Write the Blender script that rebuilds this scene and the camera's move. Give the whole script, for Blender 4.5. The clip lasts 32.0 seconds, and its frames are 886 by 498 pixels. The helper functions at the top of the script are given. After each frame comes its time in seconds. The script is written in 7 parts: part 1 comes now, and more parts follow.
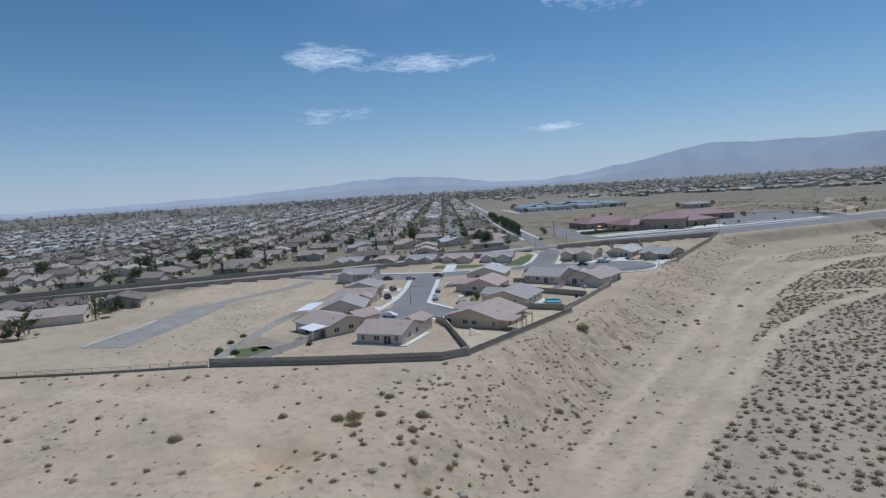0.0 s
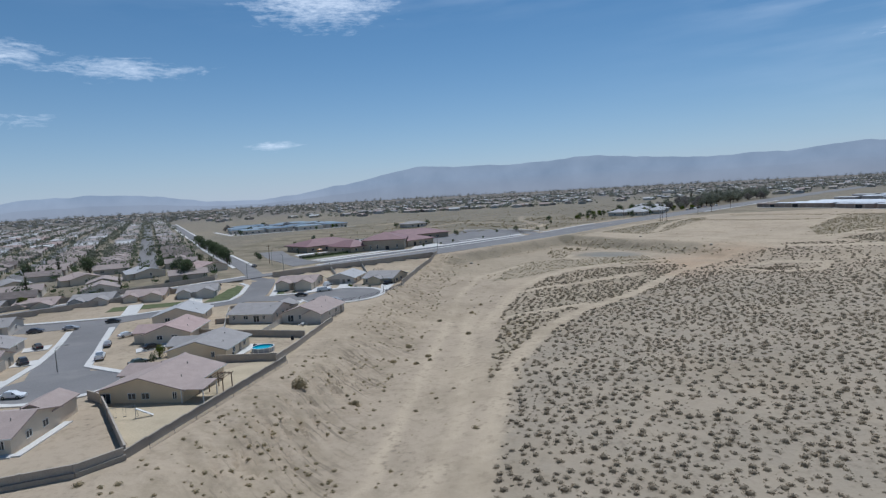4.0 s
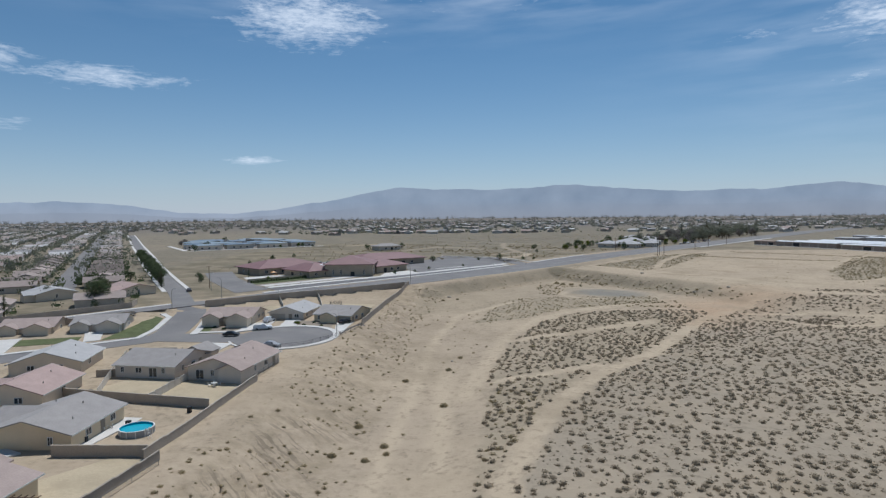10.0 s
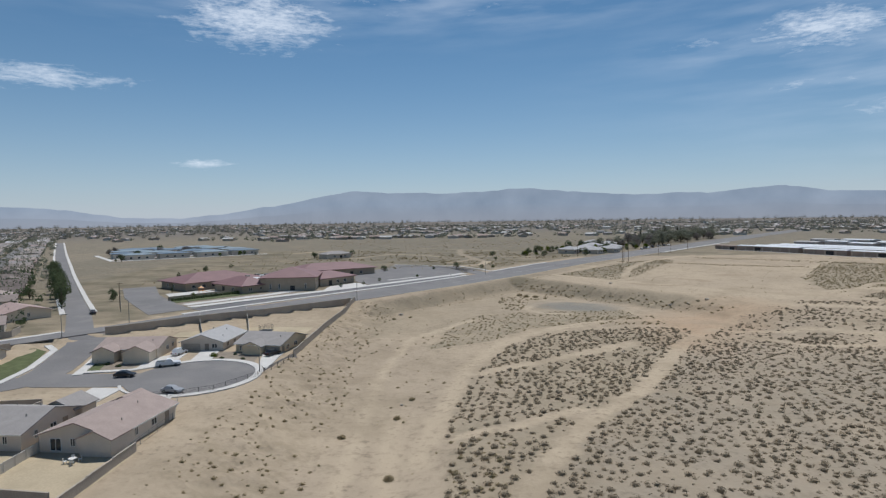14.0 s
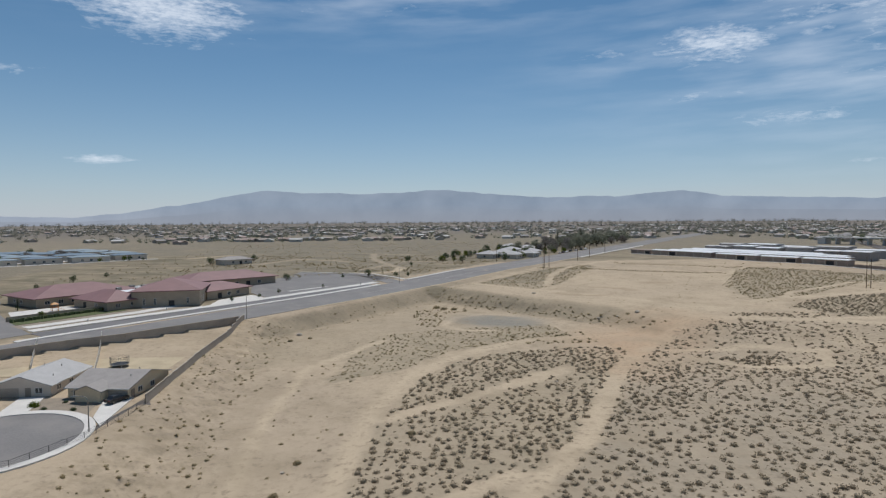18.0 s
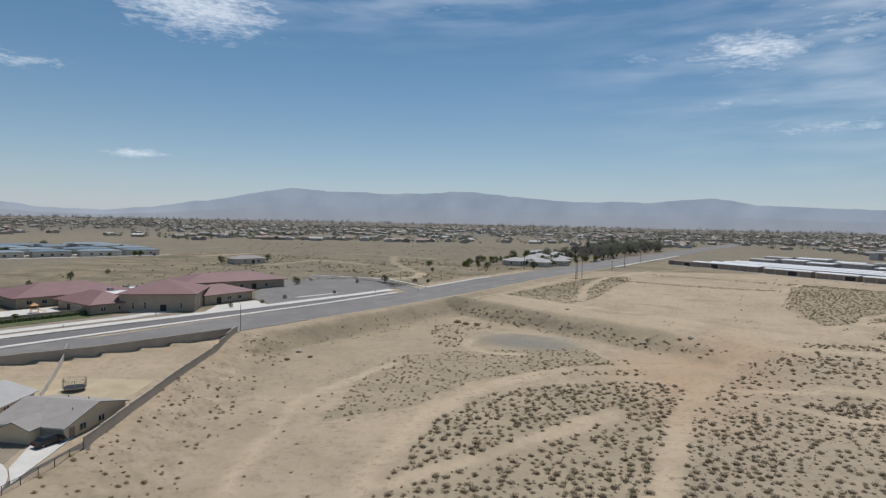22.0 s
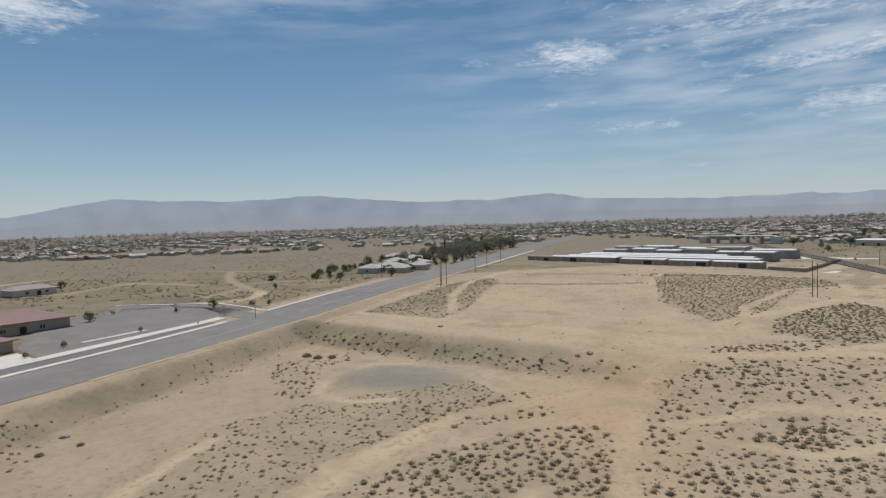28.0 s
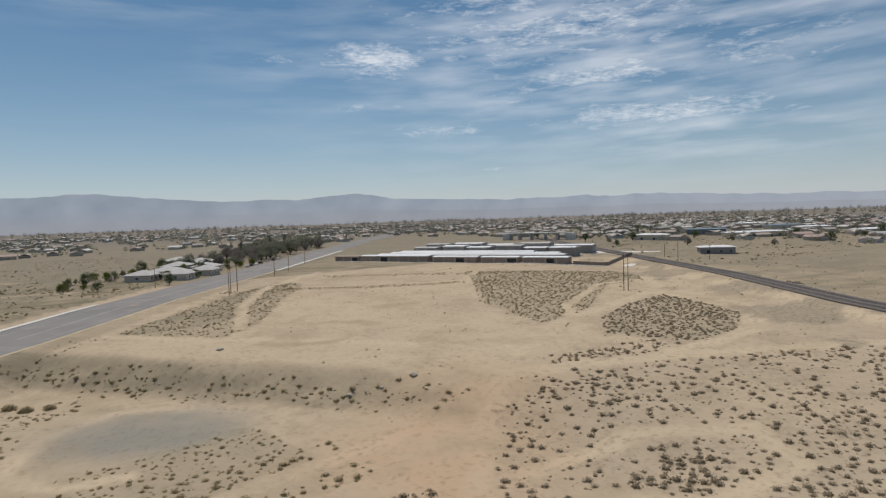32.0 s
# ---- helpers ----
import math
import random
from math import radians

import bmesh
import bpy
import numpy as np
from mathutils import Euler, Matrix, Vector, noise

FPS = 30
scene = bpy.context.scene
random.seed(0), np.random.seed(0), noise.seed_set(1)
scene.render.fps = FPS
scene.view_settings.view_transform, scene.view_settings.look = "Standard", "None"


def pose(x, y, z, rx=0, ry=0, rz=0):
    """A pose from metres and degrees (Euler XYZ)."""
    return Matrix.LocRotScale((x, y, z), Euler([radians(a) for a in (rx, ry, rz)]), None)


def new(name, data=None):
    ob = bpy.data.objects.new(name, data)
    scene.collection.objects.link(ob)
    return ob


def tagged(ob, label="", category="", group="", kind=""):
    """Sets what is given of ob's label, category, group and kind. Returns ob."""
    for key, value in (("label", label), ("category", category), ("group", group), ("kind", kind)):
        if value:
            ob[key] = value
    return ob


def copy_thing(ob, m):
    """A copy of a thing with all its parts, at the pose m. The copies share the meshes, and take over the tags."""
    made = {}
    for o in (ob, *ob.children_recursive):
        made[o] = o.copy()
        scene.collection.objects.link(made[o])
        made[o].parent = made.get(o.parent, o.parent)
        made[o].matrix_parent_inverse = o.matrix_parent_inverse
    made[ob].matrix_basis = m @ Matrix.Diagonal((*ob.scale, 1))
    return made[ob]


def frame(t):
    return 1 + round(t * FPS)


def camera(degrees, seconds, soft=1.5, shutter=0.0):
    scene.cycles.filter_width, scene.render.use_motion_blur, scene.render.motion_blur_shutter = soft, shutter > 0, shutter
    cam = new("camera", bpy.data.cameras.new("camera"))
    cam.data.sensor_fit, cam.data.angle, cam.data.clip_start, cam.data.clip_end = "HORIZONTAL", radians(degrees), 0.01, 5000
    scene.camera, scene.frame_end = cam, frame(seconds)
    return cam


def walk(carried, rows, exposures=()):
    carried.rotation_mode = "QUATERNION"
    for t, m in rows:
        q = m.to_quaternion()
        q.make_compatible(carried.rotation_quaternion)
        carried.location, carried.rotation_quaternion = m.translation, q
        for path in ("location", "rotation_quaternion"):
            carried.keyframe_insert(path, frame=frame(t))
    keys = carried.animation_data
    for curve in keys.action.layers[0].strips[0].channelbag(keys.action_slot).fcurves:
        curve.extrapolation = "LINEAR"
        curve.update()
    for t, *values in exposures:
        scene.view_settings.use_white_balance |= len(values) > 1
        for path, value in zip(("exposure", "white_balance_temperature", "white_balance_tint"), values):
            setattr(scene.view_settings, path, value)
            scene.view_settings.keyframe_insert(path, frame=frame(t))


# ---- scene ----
cam = camera(72.97, 32.0, soft=1.3)


# seconds, place (m), heading to the left of +y, tilt up, roll (degrees)
PATH = [
    (0, -3.00, -1.12, 31.25, 35.254, -5.664, -3.470),
    (0.5, -4.42, 2.74, 31.21, 33.417, -5.592, -3.522),
    (1, -5.82, 6.61, 31.16, 30.802, -5.556, -3.540),
    (1.5, -7.19, 10.49, 31.10, 26.351, -5.634, -3.541),
    (2, -8.51, 14.37, 31.04, 21.811, -5.612, -3.504),
    (2.5, -9.75, 18.28, 30.95, 18.111, -5.558, -3.399),
    (3, -10.91, 22.20, 30.85, 14.837, -5.454, -3.331),
    (3.5, -11.96, 26.14, 30.73, 11.053, -5.448, -3.335),
    (4, -12.91, 30.09, 30.60, 9.104, -5.265, -3.168),
    (4.5, -13.75, 34.05, 30.45, 7.120, -5.122, -2.961),
    (6.5, -16.16, 49.89, 29.83, 5.783, -4.347, -2.040),
    (7, -16.65, 53.79, 29.73, 5.410, -4.195, -1.894),
    (7.5, -17.11, 57.66, 29.66, 5.435, -3.993, -1.545),
    (8, -17.55, 61.51, 29.63, 5.621, -3.815, -1.354),
    (8.5, -17.97, 65.33, 29.62, 6.304, -3.627, -1.158),
    (9, -18.38, 69.13, 29.65, 6.530, -3.471, -0.959),
    (9.5, -18.78, 72.93, 29.70, 7.382, -3.303, -0.675),
    (10, -19.16, 76.71, 29.79, 6.794, -3.176, -0.566),
    (10.5, -19.53, 80.50, 29.90, 6.808, -3.056, -0.282),
    (11, -19.86, 84.29, 30.03, 7.953, -3.017, -0.080),
    (11.5, -20.15, 88.10, 30.17, 9.403, -2.970, 0.118),
    (12, -20.40, 91.91, 30.33, 9.061, -2.988, 0.153),
    (12.5, -20.58, 95.74, 30.50, 8.408, -3.015, 0.037),
    (13, -20.70, 99.57, 30.67, 7.649, -2.942, -0.157),
    (13.5, -20.75, 103.39, 30.85, 5.114, -2.866, -0.522),
    (14, -20.72, 107.20, 31.02, 2.550, -2.872, -0.807),
    (14.5, -20.61, 110.99, 31.19, 0.260, -2.905, -1.028),
    (16.5, -19.49, 125.85, 31.84, -4.796, -2.961, -0.943),
    (17, -19.11, 129.48, 31.98, -5.347, -2.877, -0.917),
    (17.5, -18.71, 133.07, 32.12, -5.161, -2.858, -0.588),
    (18, -18.28, 136.63, 32.24, -5.370, -2.843, -0.413),
    (18.5, -17.85, 140.16, 32.36, -5.630, -2.910, -0.280),
    (19, -17.43, 143.67, 32.46, -6.100, -2.835, -0.235),
    (19.5, -17.03, 147.16, 32.56, -5.945, -2.862, -0.112),
    (20, -16.65, 150.64, 32.65, -6.254, -2.786, 0.040),
    (20.5, -16.32, 154.11, 32.74, -4.848, -2.818, 0.393),
    (21, -16.02, 157.58, 32.82, -4.741, -2.777, 0.617),
    (21.5, -15.78, 161.04, 32.91, -4.115, -2.758, 0.863),
    (22, -15.58, 164.50, 33.00, -3.048, -2.700, 1.227),
    (22.5, -15.42, 167.96, 33.09, -1.678, -2.738, 1.407),
    (23, -15.28, 171.43, 33.20, -0.547, -2.755, 1.659),
    (23.5, -15.16, 174.92, 33.31, 1.291, -2.841, 1.861),
    (24, -15.01, 178.43, 33.42, 1.755, -2.827, 2.081),
    (24.5, -14.82, 181.97, 33.53, 2.761, -2.915, 2.111),
    (26.5, -13.31, 196.54, 33.84, -6.533, -2.529, 0.534),
    (27, -12.45, 200.38, 33.79, -9.267, -2.481, 0.124),
    (27.5, -11.36, 204.29, 33.68, -13.664, -2.528, -0.944),
    (28, -10.05, 208.28, 33.51, -17.177, -2.541, -1.700),
    (28.5, -8.50, 212.34, 33.29, -21.143, -2.625, -2.222),
    (29, -6.75, 216.45, 33.01, -24.139, -2.767, -2.409),
    (29.5, -4.80, 220.61, 32.68, -26.228, -2.837, -2.435),
    (30, -2.70, 224.80, 32.32, -27.821, -2.915, -2.342),
    (30.5, -0.48, 229.01, 31.93, -29.751, -2.957, -2.385),
    (31, 1.82, 233.23, 31.53, -31.638, -3.010, -2.321),
    (31.5, 4.17, 237.45, 31.12, -33.664, -3.063, -2.095),
    (32, 6.53, 241.67, 30.70, -35.364, -3.034, -1.951),
]


def row_pose(x, y, z, yaw, tilt, roll):
    return pose(x, y, z, 0, 0, yaw) @ pose(0, 0, 0, 90 + tilt, 0, 0) @ pose(0, 0, 0, 0, 0, roll)


EXPOSURES = [(0, 0.12, 5450, 8), (4, 0.15, 5550, 8), (9, 0.18, 5800, 8), (17, 0.2, 6200, 9), (24, 0.21, 6400, 9), (32, 0.22, 6750, 10)]
walk(cam, [(r[0], row_pose(*r[1:])) for r in PATH], EXPOSURES)

# ---- light ----
SUN_AZ, SUN_EL = 8.0, 64.0     # azimuth to the right of +y
world = bpy.data.worlds.new("sky")
scene.world = world
world.use_nodes = True
wt = world.node_tree


def wnode(kind, **kw):
    n = wt.nodes.new(kind)
    for k, v in kw.items():
        if k == "operation":
            n.operation = v
    return n


def wmath(op, a, b=None, c=None):
    n = wt.nodes.new("ShaderNodeMath")
    n.operation = op
    for i, v in enumerate((a, b, c)):
        if v is None:
            continue
        if isinstance(v, (int, float)):
            n.inputs[i].default_value = v
        else:
            wt.links.new(v, n.inputs[i])
    return n.outputs[0]


bg = wt.nodes["Background"]
sky = wt.nodes.new("ShaderNodeTexSky")
sky.sky_type = 'NISHITA'
sky.sun_disc = False
sky.sun_elevation, sky.sun_rotation = radians(SUN_EL), radians(SUN_AZ)
sky.altitude, sky.air_density, sky.dust_density, sky.ozone_density = 900, 1.0, 0.15, 3.0
coord = wt.nodes.new("ShaderNodeTexCoord")
sep = wt.nodes.new("ShaderNodeSeparateXYZ")
wt.links.new(coord.outputs["Generated"], sep.inputs[0])
az = wmath('MULTIPLY', wmath('ARCTAN2', sep.outputs[0], sep.outputs[1]), 57.2958)
el = wmath('MULTIPLY', wmath('ARCSINE', sep.outputs[2]), 57.2958)
flat = wt.nodes.new("ShaderNodeCombineXYZ")
wt.links.new(wmath('MULTIPLY', az, 0.16), flat.inputs[0])
wt.links.new(wmath('MULTIPLY', el, 0.6), flat.inputs[1])
puff = wt.nodes.new("ShaderNodeTexNoise")
puff.inputs["Scale"].default_value, puff.inputs["Detail"].default_value = 2.2, 9.0
puff.inputs["Roughness"].default_value, puff.inputs["Distortion"].default_value = 0.62, 0.5
wt.links.new(flat.outputs[0], puff.inputs["Vector"])


def cloud(a, e, w, h, dense):
    """A soft bank of cloud round a heading and height, in degrees."""
    p = wmath('POWER', wmath('DIVIDE', wmath('SUBTRACT', az, a), w), 2)
    q = wmath('POWER', wmath('DIVIDE', wmath('SUBTRACT', el, e), h), 2)
    return wmath('MULTIPLY', wmath('EXPONENT', wmath('MULTIPLY', wmath('ADD', p, q), -1.0)), dense)


banks = [cloud(*c) for c in (
    (-45, 12.4, 5, 1.4, 1.05), (-36, 11.6, 7, 1.0, 1.0), (-45, 7.3, 4, 1.0, 0.8), (-24, 5.2, 3, 0.4, 1.0),
    (-19, 17.6, 7.0, 2.6, 1.3), (30, 14.6, 5.5, 1.8, 1.15), (21, 14.5, 4, 0.8, 0.62), (29, 10.4, 4, 0.6, 0.75),
    (36, 8.3, 6, 0.9, 0.66), (41, 11, 7, 1.1, 0.7), (51, 12.5, 9, 1.8, 1.0), (56, 8.6, 12, 1.6, 0.95), (47, 17, 18, 5, 0.85),
    (64, 13, 9, 2.5, 0.66), (41, 4.5, 4, 0.5, 0.5), (-12, 20, 25, 2.5, 0.5), (120, 22, 50, 8, 0.6), (-140, 25, 50, 9, 0.55))]
veil = banks[0]
for b in banks[1:]:
    veil = wmath('MAXIMUM', veil, b)
shape = wmath('MULTIPLY', wmath('ADD', wmath('SUBTRACT', puff.outputs[0], 0.74), wmath('MULTIPLY', veil, 0.5)), 1.45)
# thin high veils, drawn out and soft, and a fine ripple on the banks
ripple = wt.nodes.new("ShaderNodeTexNoise")
ripple.inputs["Scale"].default_value, ripple.inputs["Detail"].default_value, ripple.inputs["Roughness"].default_value = 9.0, 6.0, 0.6
wt.links.new(flat.outputs[0], ripple.inputs["Vector"])
shape = wmath('ADD', shape, wmath('MULTIPLY', wmath('MULTIPLY', wmath('SUBTRACT', ripple.outputs[0], 0.5), 1.05), wmath('MINIMUM', veil, 1.0)))
drawn = wt.nodes.new("ShaderNodeCombineXYZ")
wt.links.new(wmath('ADD', wmath('MULTIPLY', az, 0.05), wmath('MULTIPLY', el, 0.08)), drawn.inputs[0])
wt.links.new(wmath('SUBTRACT', wmath('MULTIPLY', el, 0.32), wmath('MULTIPLY', az, 0.02)), drawn.inputs[1])
streak = wt.nodes.new("ShaderNodeTexNoise")
streak.inputs["Scale"].default_value, streak.inputs["Detail"].default_value, streak.inputs["Roughness"].default_value = 2.0, 5.0, 0.5
wt.links.new(drawn.outputs[0], streak.inputs["Vector"])
mist = cloud(52, 15, 24, 8.5, 1.0)
for more in (cloud(60, 6.5, 13, 2.2, 0.9), cloud(-5, 20, 34, 3.0, 0.55), cloud(24, 14, 9, 2.0, 0.5), cloud(130, 24, 50, 14, 0.8)):
    mist = wmath('MAXIMUM', mist, more)
thin_veil = wmath('MULTIPLY', wmath('MULTIPLY', wmath('MAXIMUM', wmath('SUBTRACT', streak.outputs[0], 0.4), 0.0), 1.7), mist)
shape = wmath('MAXIMUM', shape, wmath('MINIMUM', thin_veil, 0.45))
cover = wt.nodes.new("ShaderNodeClamp")
wt.links.new(shape, cover.inputs[0])
cover.inputs[2].default_value = 0.66
mixc = wt.nodes.new("ShaderNodeMix")
mixc.data_type = 'RGBA'
wt.links.new(cover.outputs[0], mixc.inputs[0])
deep = wt.nodes.new("ShaderNodeHueSaturation")
deep.inputs["Saturation"].default_value, deep.inputs["Value"].default_value = 1.14, 0.585
deep.inputs["Hue"].default_value = 0.49
wt.links.new(sky.outputs[0], deep.inputs["Color"])
haze = wt.nodes.new("ShaderNodeMix")
haze.data_type = 'RGBA'
wt.links.new(wmath('MULTIPLY', wmath('EXPONENT', wmath('MULTIPLY', wmath('ABSOLUTE', el), -0.16)), 0.72), haze.inputs[0])
wt.links.new(deep.outputs[0], haze.inputs[6])
haze.inputs[7].default_value = (4.1, 4.58, 5.5, 1)
wt.links.new(haze.outputs[2], mixc.inputs[6])
mixc.inputs[7].default_value = (7.6, 7.9, 8.4, 1)
wt.links.new(mixc.outputs[2], bg.inputs[0])
bg.inputs[1].default_value = 0.098
sun = new("sun", bpy.data.lights.new("sun", 'SUN'))
sun.data.energy, sun.data.angle, sun.data.color = 2.98, radians(0.5), (1.0, 0.95, 0.88)
sun_dir = Vector((math.sin(radians(SUN_AZ)) * math.cos(radians(SUN_EL)), math.cos(radians(SUN_AZ)) * math.cos(radians(SUN_EL)), math.sin(radians(SUN_EL))))
sun.rotation_euler = sun_dir.to_track_quat('Z', 'Y').to_euler()


# ---- materials ----
def mat(name, col, rough=0.9, vary=0.12, scale=0.6, fine=6.0, bump=0.0, metal=0.0, rand=0.0, spec=0.3, stain=None):
    """A surface with blotches at two scales, bump and a change from thing to thing."""
    m = bpy.data.materials.new(name)
    m.use_nodes = True
    t = m.node_tree
    b = t.nodes["Principled BSDF"]
    b.inputs["Roughness"].default_value, b.inputs["Metallic"].default_value = rough, metal
    b.inputs["Specular IOR Level"].default_value = spec
    tc = t.nodes.new("ShaderNodeTexCoord")
    n1, n2 = t.nodes.new("ShaderNodeTexNoise"), t.nodes.new("ShaderNodeTexNoise")
    n1.inputs["Scale"].default_value, n1.inputs["Detail"].default_value = scale, 5
    n2.inputs["Scale"].default_value, n2.inputs["Detail"].default_value = fine, 4
    t.links.new(tc.outputs["Object"], n1.inputs["Vector"])
    t.links.new(tc.outputs["Object"], n2.inputs["Vector"])
    add = t.nodes.new("ShaderNodeMath")
    add.operation = 'ADD'
    t.links.new(n1.outputs[0], add.inputs[0])
    t.links.new(n2.outputs[0], add.inputs[1])
    last = add.outputs[0]
    if rand:
        info = t.nodes.new("ShaderNodeObjectInfo")
        mul = t.nodes.new("ShaderNodeMath")
        mul.operation = 'MULTIPLY_ADD'
        t.links.new(info.outputs["Random"], mul.inputs[0])
        mul.inputs[1].default_value = rand
        t.links.new(last, mul.inputs[2])
        last = mul.outputs[0]
    mr = t.nodes.new("ShaderNodeMapRange")
    mr.inputs[1].default_value, mr.inputs[2].default_value = 0.6, 1.4 + rand
    mr.inputs[3].default_value, mr.inputs[4].default_value = 1 - vary * 1.6, 1 + vary * 1.6
    t.links.new(last, mr.inputs[0])
    hs = t.nodes.new("ShaderNodeHueSaturation")
    hs.inputs["Color"].default_value = (*col, 1)
    t.links.new(mr.outputs[0], hs.inputs["Value"])
    out = hs.outputs[0]
    if stain:
        st = t.nodes.new("ShaderNodeTexNoise")
        st.inputs["Scale"].default_value, st.inputs["Detail"].default_value = stain[3], 6
        t.links.new(tc.outputs["Object"], st.inputs["Vector"])
        sr = t.nodes.new("ShaderNodeMapRange")
        sr.inputs[1].default_value, sr.inputs[2].default_value, sr.inputs[4].default_value = 0.5, 0.68, 0.7
        t.links.new(st.outputs[0], sr.inputs[0])
        mx = t.nodes.new("ShaderNodeMix")
        mx.data_type = 'RGBA'
        t.links.new(sr.outputs[0], mx.inputs[0])
        t.links.new(out, mx.inputs[6])
        mx.inputs[7].default_value = (*stain[:3], 1)
        out = mx.outputs[2]
    t.links.new(out, b.inputs["Base Color"])
    if bump:
        bp = t.nodes.new("ShaderNodeBump")
        bp.inputs["Strength"].default_value, bp.inputs["Distance"].default_value = bump, 0.05
        t.links.new(n2.outputs[0], bp.inputs["Height"])
        t.links.new(bp.outputs[0], b.inputs["Normal"])
    return m


def tinted(name, cols, rough=0.95):
    """Leaves and twigs: the colour changes from clump to clump and from leaf to leaf."""
    m = bpy.data.materials.new(name)
    m.use_nodes = True
    t = m.node_tree
    b = t.nodes["Principled BSDF"]
    b.inputs["Roughness"].default_value = rough
    b.inputs["Specular IOR Level"].default_value = 0.1
    at = t.nodes.new("ShaderNodeAttribute")
    at.attribute_name = "tone"
    geo = t.nodes.new("ShaderNodeNewGeometry")
    mad = t.nodes.new("ShaderNodeMath")
    mad.operation = 'MULTIPLY_ADD'
    t.links.new(geo.outputs["Random Per Island"], mad.inputs[0])
    mad.inputs[1].default_value = 0.35
    t.links.new(at.outputs["Fac"], mad.inputs[2])
    rp = t.nodes.new("ShaderNodeValToRGB")
    rp.color_ramp.elements[0].color = (*cols[0], 1)
    rp.color_ramp.elements[1].color = (*cols[-1], 1)
    for i, c in enumerate(cols[1:-1]):
        rp.color_ramp.elements.new((i + 1) / (len(cols) - 1)).color = (*c, 1)
    sc = t.nodes.new("ShaderNodeMath")
    sc.operation = 'MULTIPLY'
    t.links.new(mad.outputs[0], sc.inputs[0])
    sc.inputs[1].default_value = 0.74
    t.links.new(sc.outputs[0], rp.inputs[0])
    t.links.new(rp.outputs[0], b.inputs["Base Color"])
    glow = t.nodes.new("ShaderNodeBsdfTranslucent")
    t.links.new(rp.outputs[0], glow.inputs[0])
    mx = t.nodes.new("ShaderNodeMixShader")
    mx.inputs[0].default_value = 0.5
    t.links.new(b.outputs[0], mx.inputs[1])
    t.links.new(glow.outputs[0], mx.inputs[2])
    t.links.new(mx.outputs[0], t.nodes["Material Output"].inputs[0])
    return m


def ground_material():
    """Sand with trails, gravel, dry grass and shrub soil, laid out by the sheet's own zones."""
    m = bpy.data.materials.new("desert_ground")
    m.use_nodes = True
    t = m.node_tree
    b = t.nodes["Principled BSDF"]
    b.inputs["Roughness"].default_value = 1.0
    b.inputs["Specular IOR Level"].default_value = 0.1
    tc = t.nodes.new("ShaderNodeTexCoord")

    def noisy(scale, detail=5, rough=0.55):
        n = t.nodes.new("ShaderNodeTexNoise")
        n.inputs["Scale"].default_value, n.inputs["Detail"].default_value, n.inputs["Roughness"].default_value = scale, detail, rough
        t.links.new(tc.outputs["Object"], n.inputs["Vector"])
        return n.outputs[0]

    def ramp(v, a, c, lo=0.0, hi=1.0):
        r = t.nodes.new("ShaderNodeMapRange")
        r.inputs[1].default_value, r.inputs[2].default_value, r.inputs[3].default_value, r.inputs[4].default_value = a, c, lo, hi
        t.links.new(v, r.inputs[0])
        return r.outputs[0]

    def mul(u, v):
        n = t.nodes.new("ShaderNodeMath")
        n.operation = 'MULTIPLY'
        for i, x in enumerate((u, v)):
            if isinstance(x, float):
                n.inputs[i].default_value = x
            else:
                t.links.new(x, n.inputs[i])
        return n.outputs[0]

    def over(base, col, fac):
        n = t.nodes.new("ShaderNodeMix")
        n.data_type = 'RGBA'
        t.links.new(fac, n.inputs[0])
        if isinstance(base, tuple):
            n.inputs[6].default_value = (*base, 1)
        else:
            t.links.new(base, n.inputs[6])
        n.inputs[7].default_value = (*col, 1)
        return n.outputs[2]

    def zone(name):
        n = t.nodes.new("ShaderNodeAttribute")
        n.attribute_name = name
        return n.outputs["Fac"]

    big, mid, small, grit, blot = noisy(0.012, 6), noisy(0.09, 7, 0.6), noisy(0.7, 6, 0.65), noisy(4.0, 5, 0.7), noisy(0.24, 6, 0.7)
    c = over((0.41, 0.328, 0.238), (0.455, 0.362, 0.256), ramp(big, 0.4, 0.6))
    c = over(c, (0.33, 0.265, 0.19), ramp(mid, 0.5, 0.72, 0, 0.6))
    c = over(c, (0.27, 0.225, 0.155), ramp(blot, 0.52, 0.7, 0, 0.55))
    c = over(c, (0.29, 0.23, 0.155), mul(zone("slope"), ramp(blot, 0.4, 0.62, 0.0, 0.5)))
    # darker colour along fine gullies and rills that run down the slope
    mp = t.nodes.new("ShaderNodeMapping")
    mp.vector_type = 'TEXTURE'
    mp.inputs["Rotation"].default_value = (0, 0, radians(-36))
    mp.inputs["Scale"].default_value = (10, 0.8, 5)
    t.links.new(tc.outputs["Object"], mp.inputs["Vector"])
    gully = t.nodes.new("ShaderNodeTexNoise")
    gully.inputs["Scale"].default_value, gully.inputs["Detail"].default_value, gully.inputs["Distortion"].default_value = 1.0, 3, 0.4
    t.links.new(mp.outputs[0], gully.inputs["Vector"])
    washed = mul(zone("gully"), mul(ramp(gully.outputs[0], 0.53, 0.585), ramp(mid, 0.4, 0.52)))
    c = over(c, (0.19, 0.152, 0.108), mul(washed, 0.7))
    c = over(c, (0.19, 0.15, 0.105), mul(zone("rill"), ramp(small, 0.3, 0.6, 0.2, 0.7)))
    c = over(c, (0.335, 0.279, 0.209), mul(zone("field"), ramp(mid, 0.35, 0.6, 0.6, 1.0)))
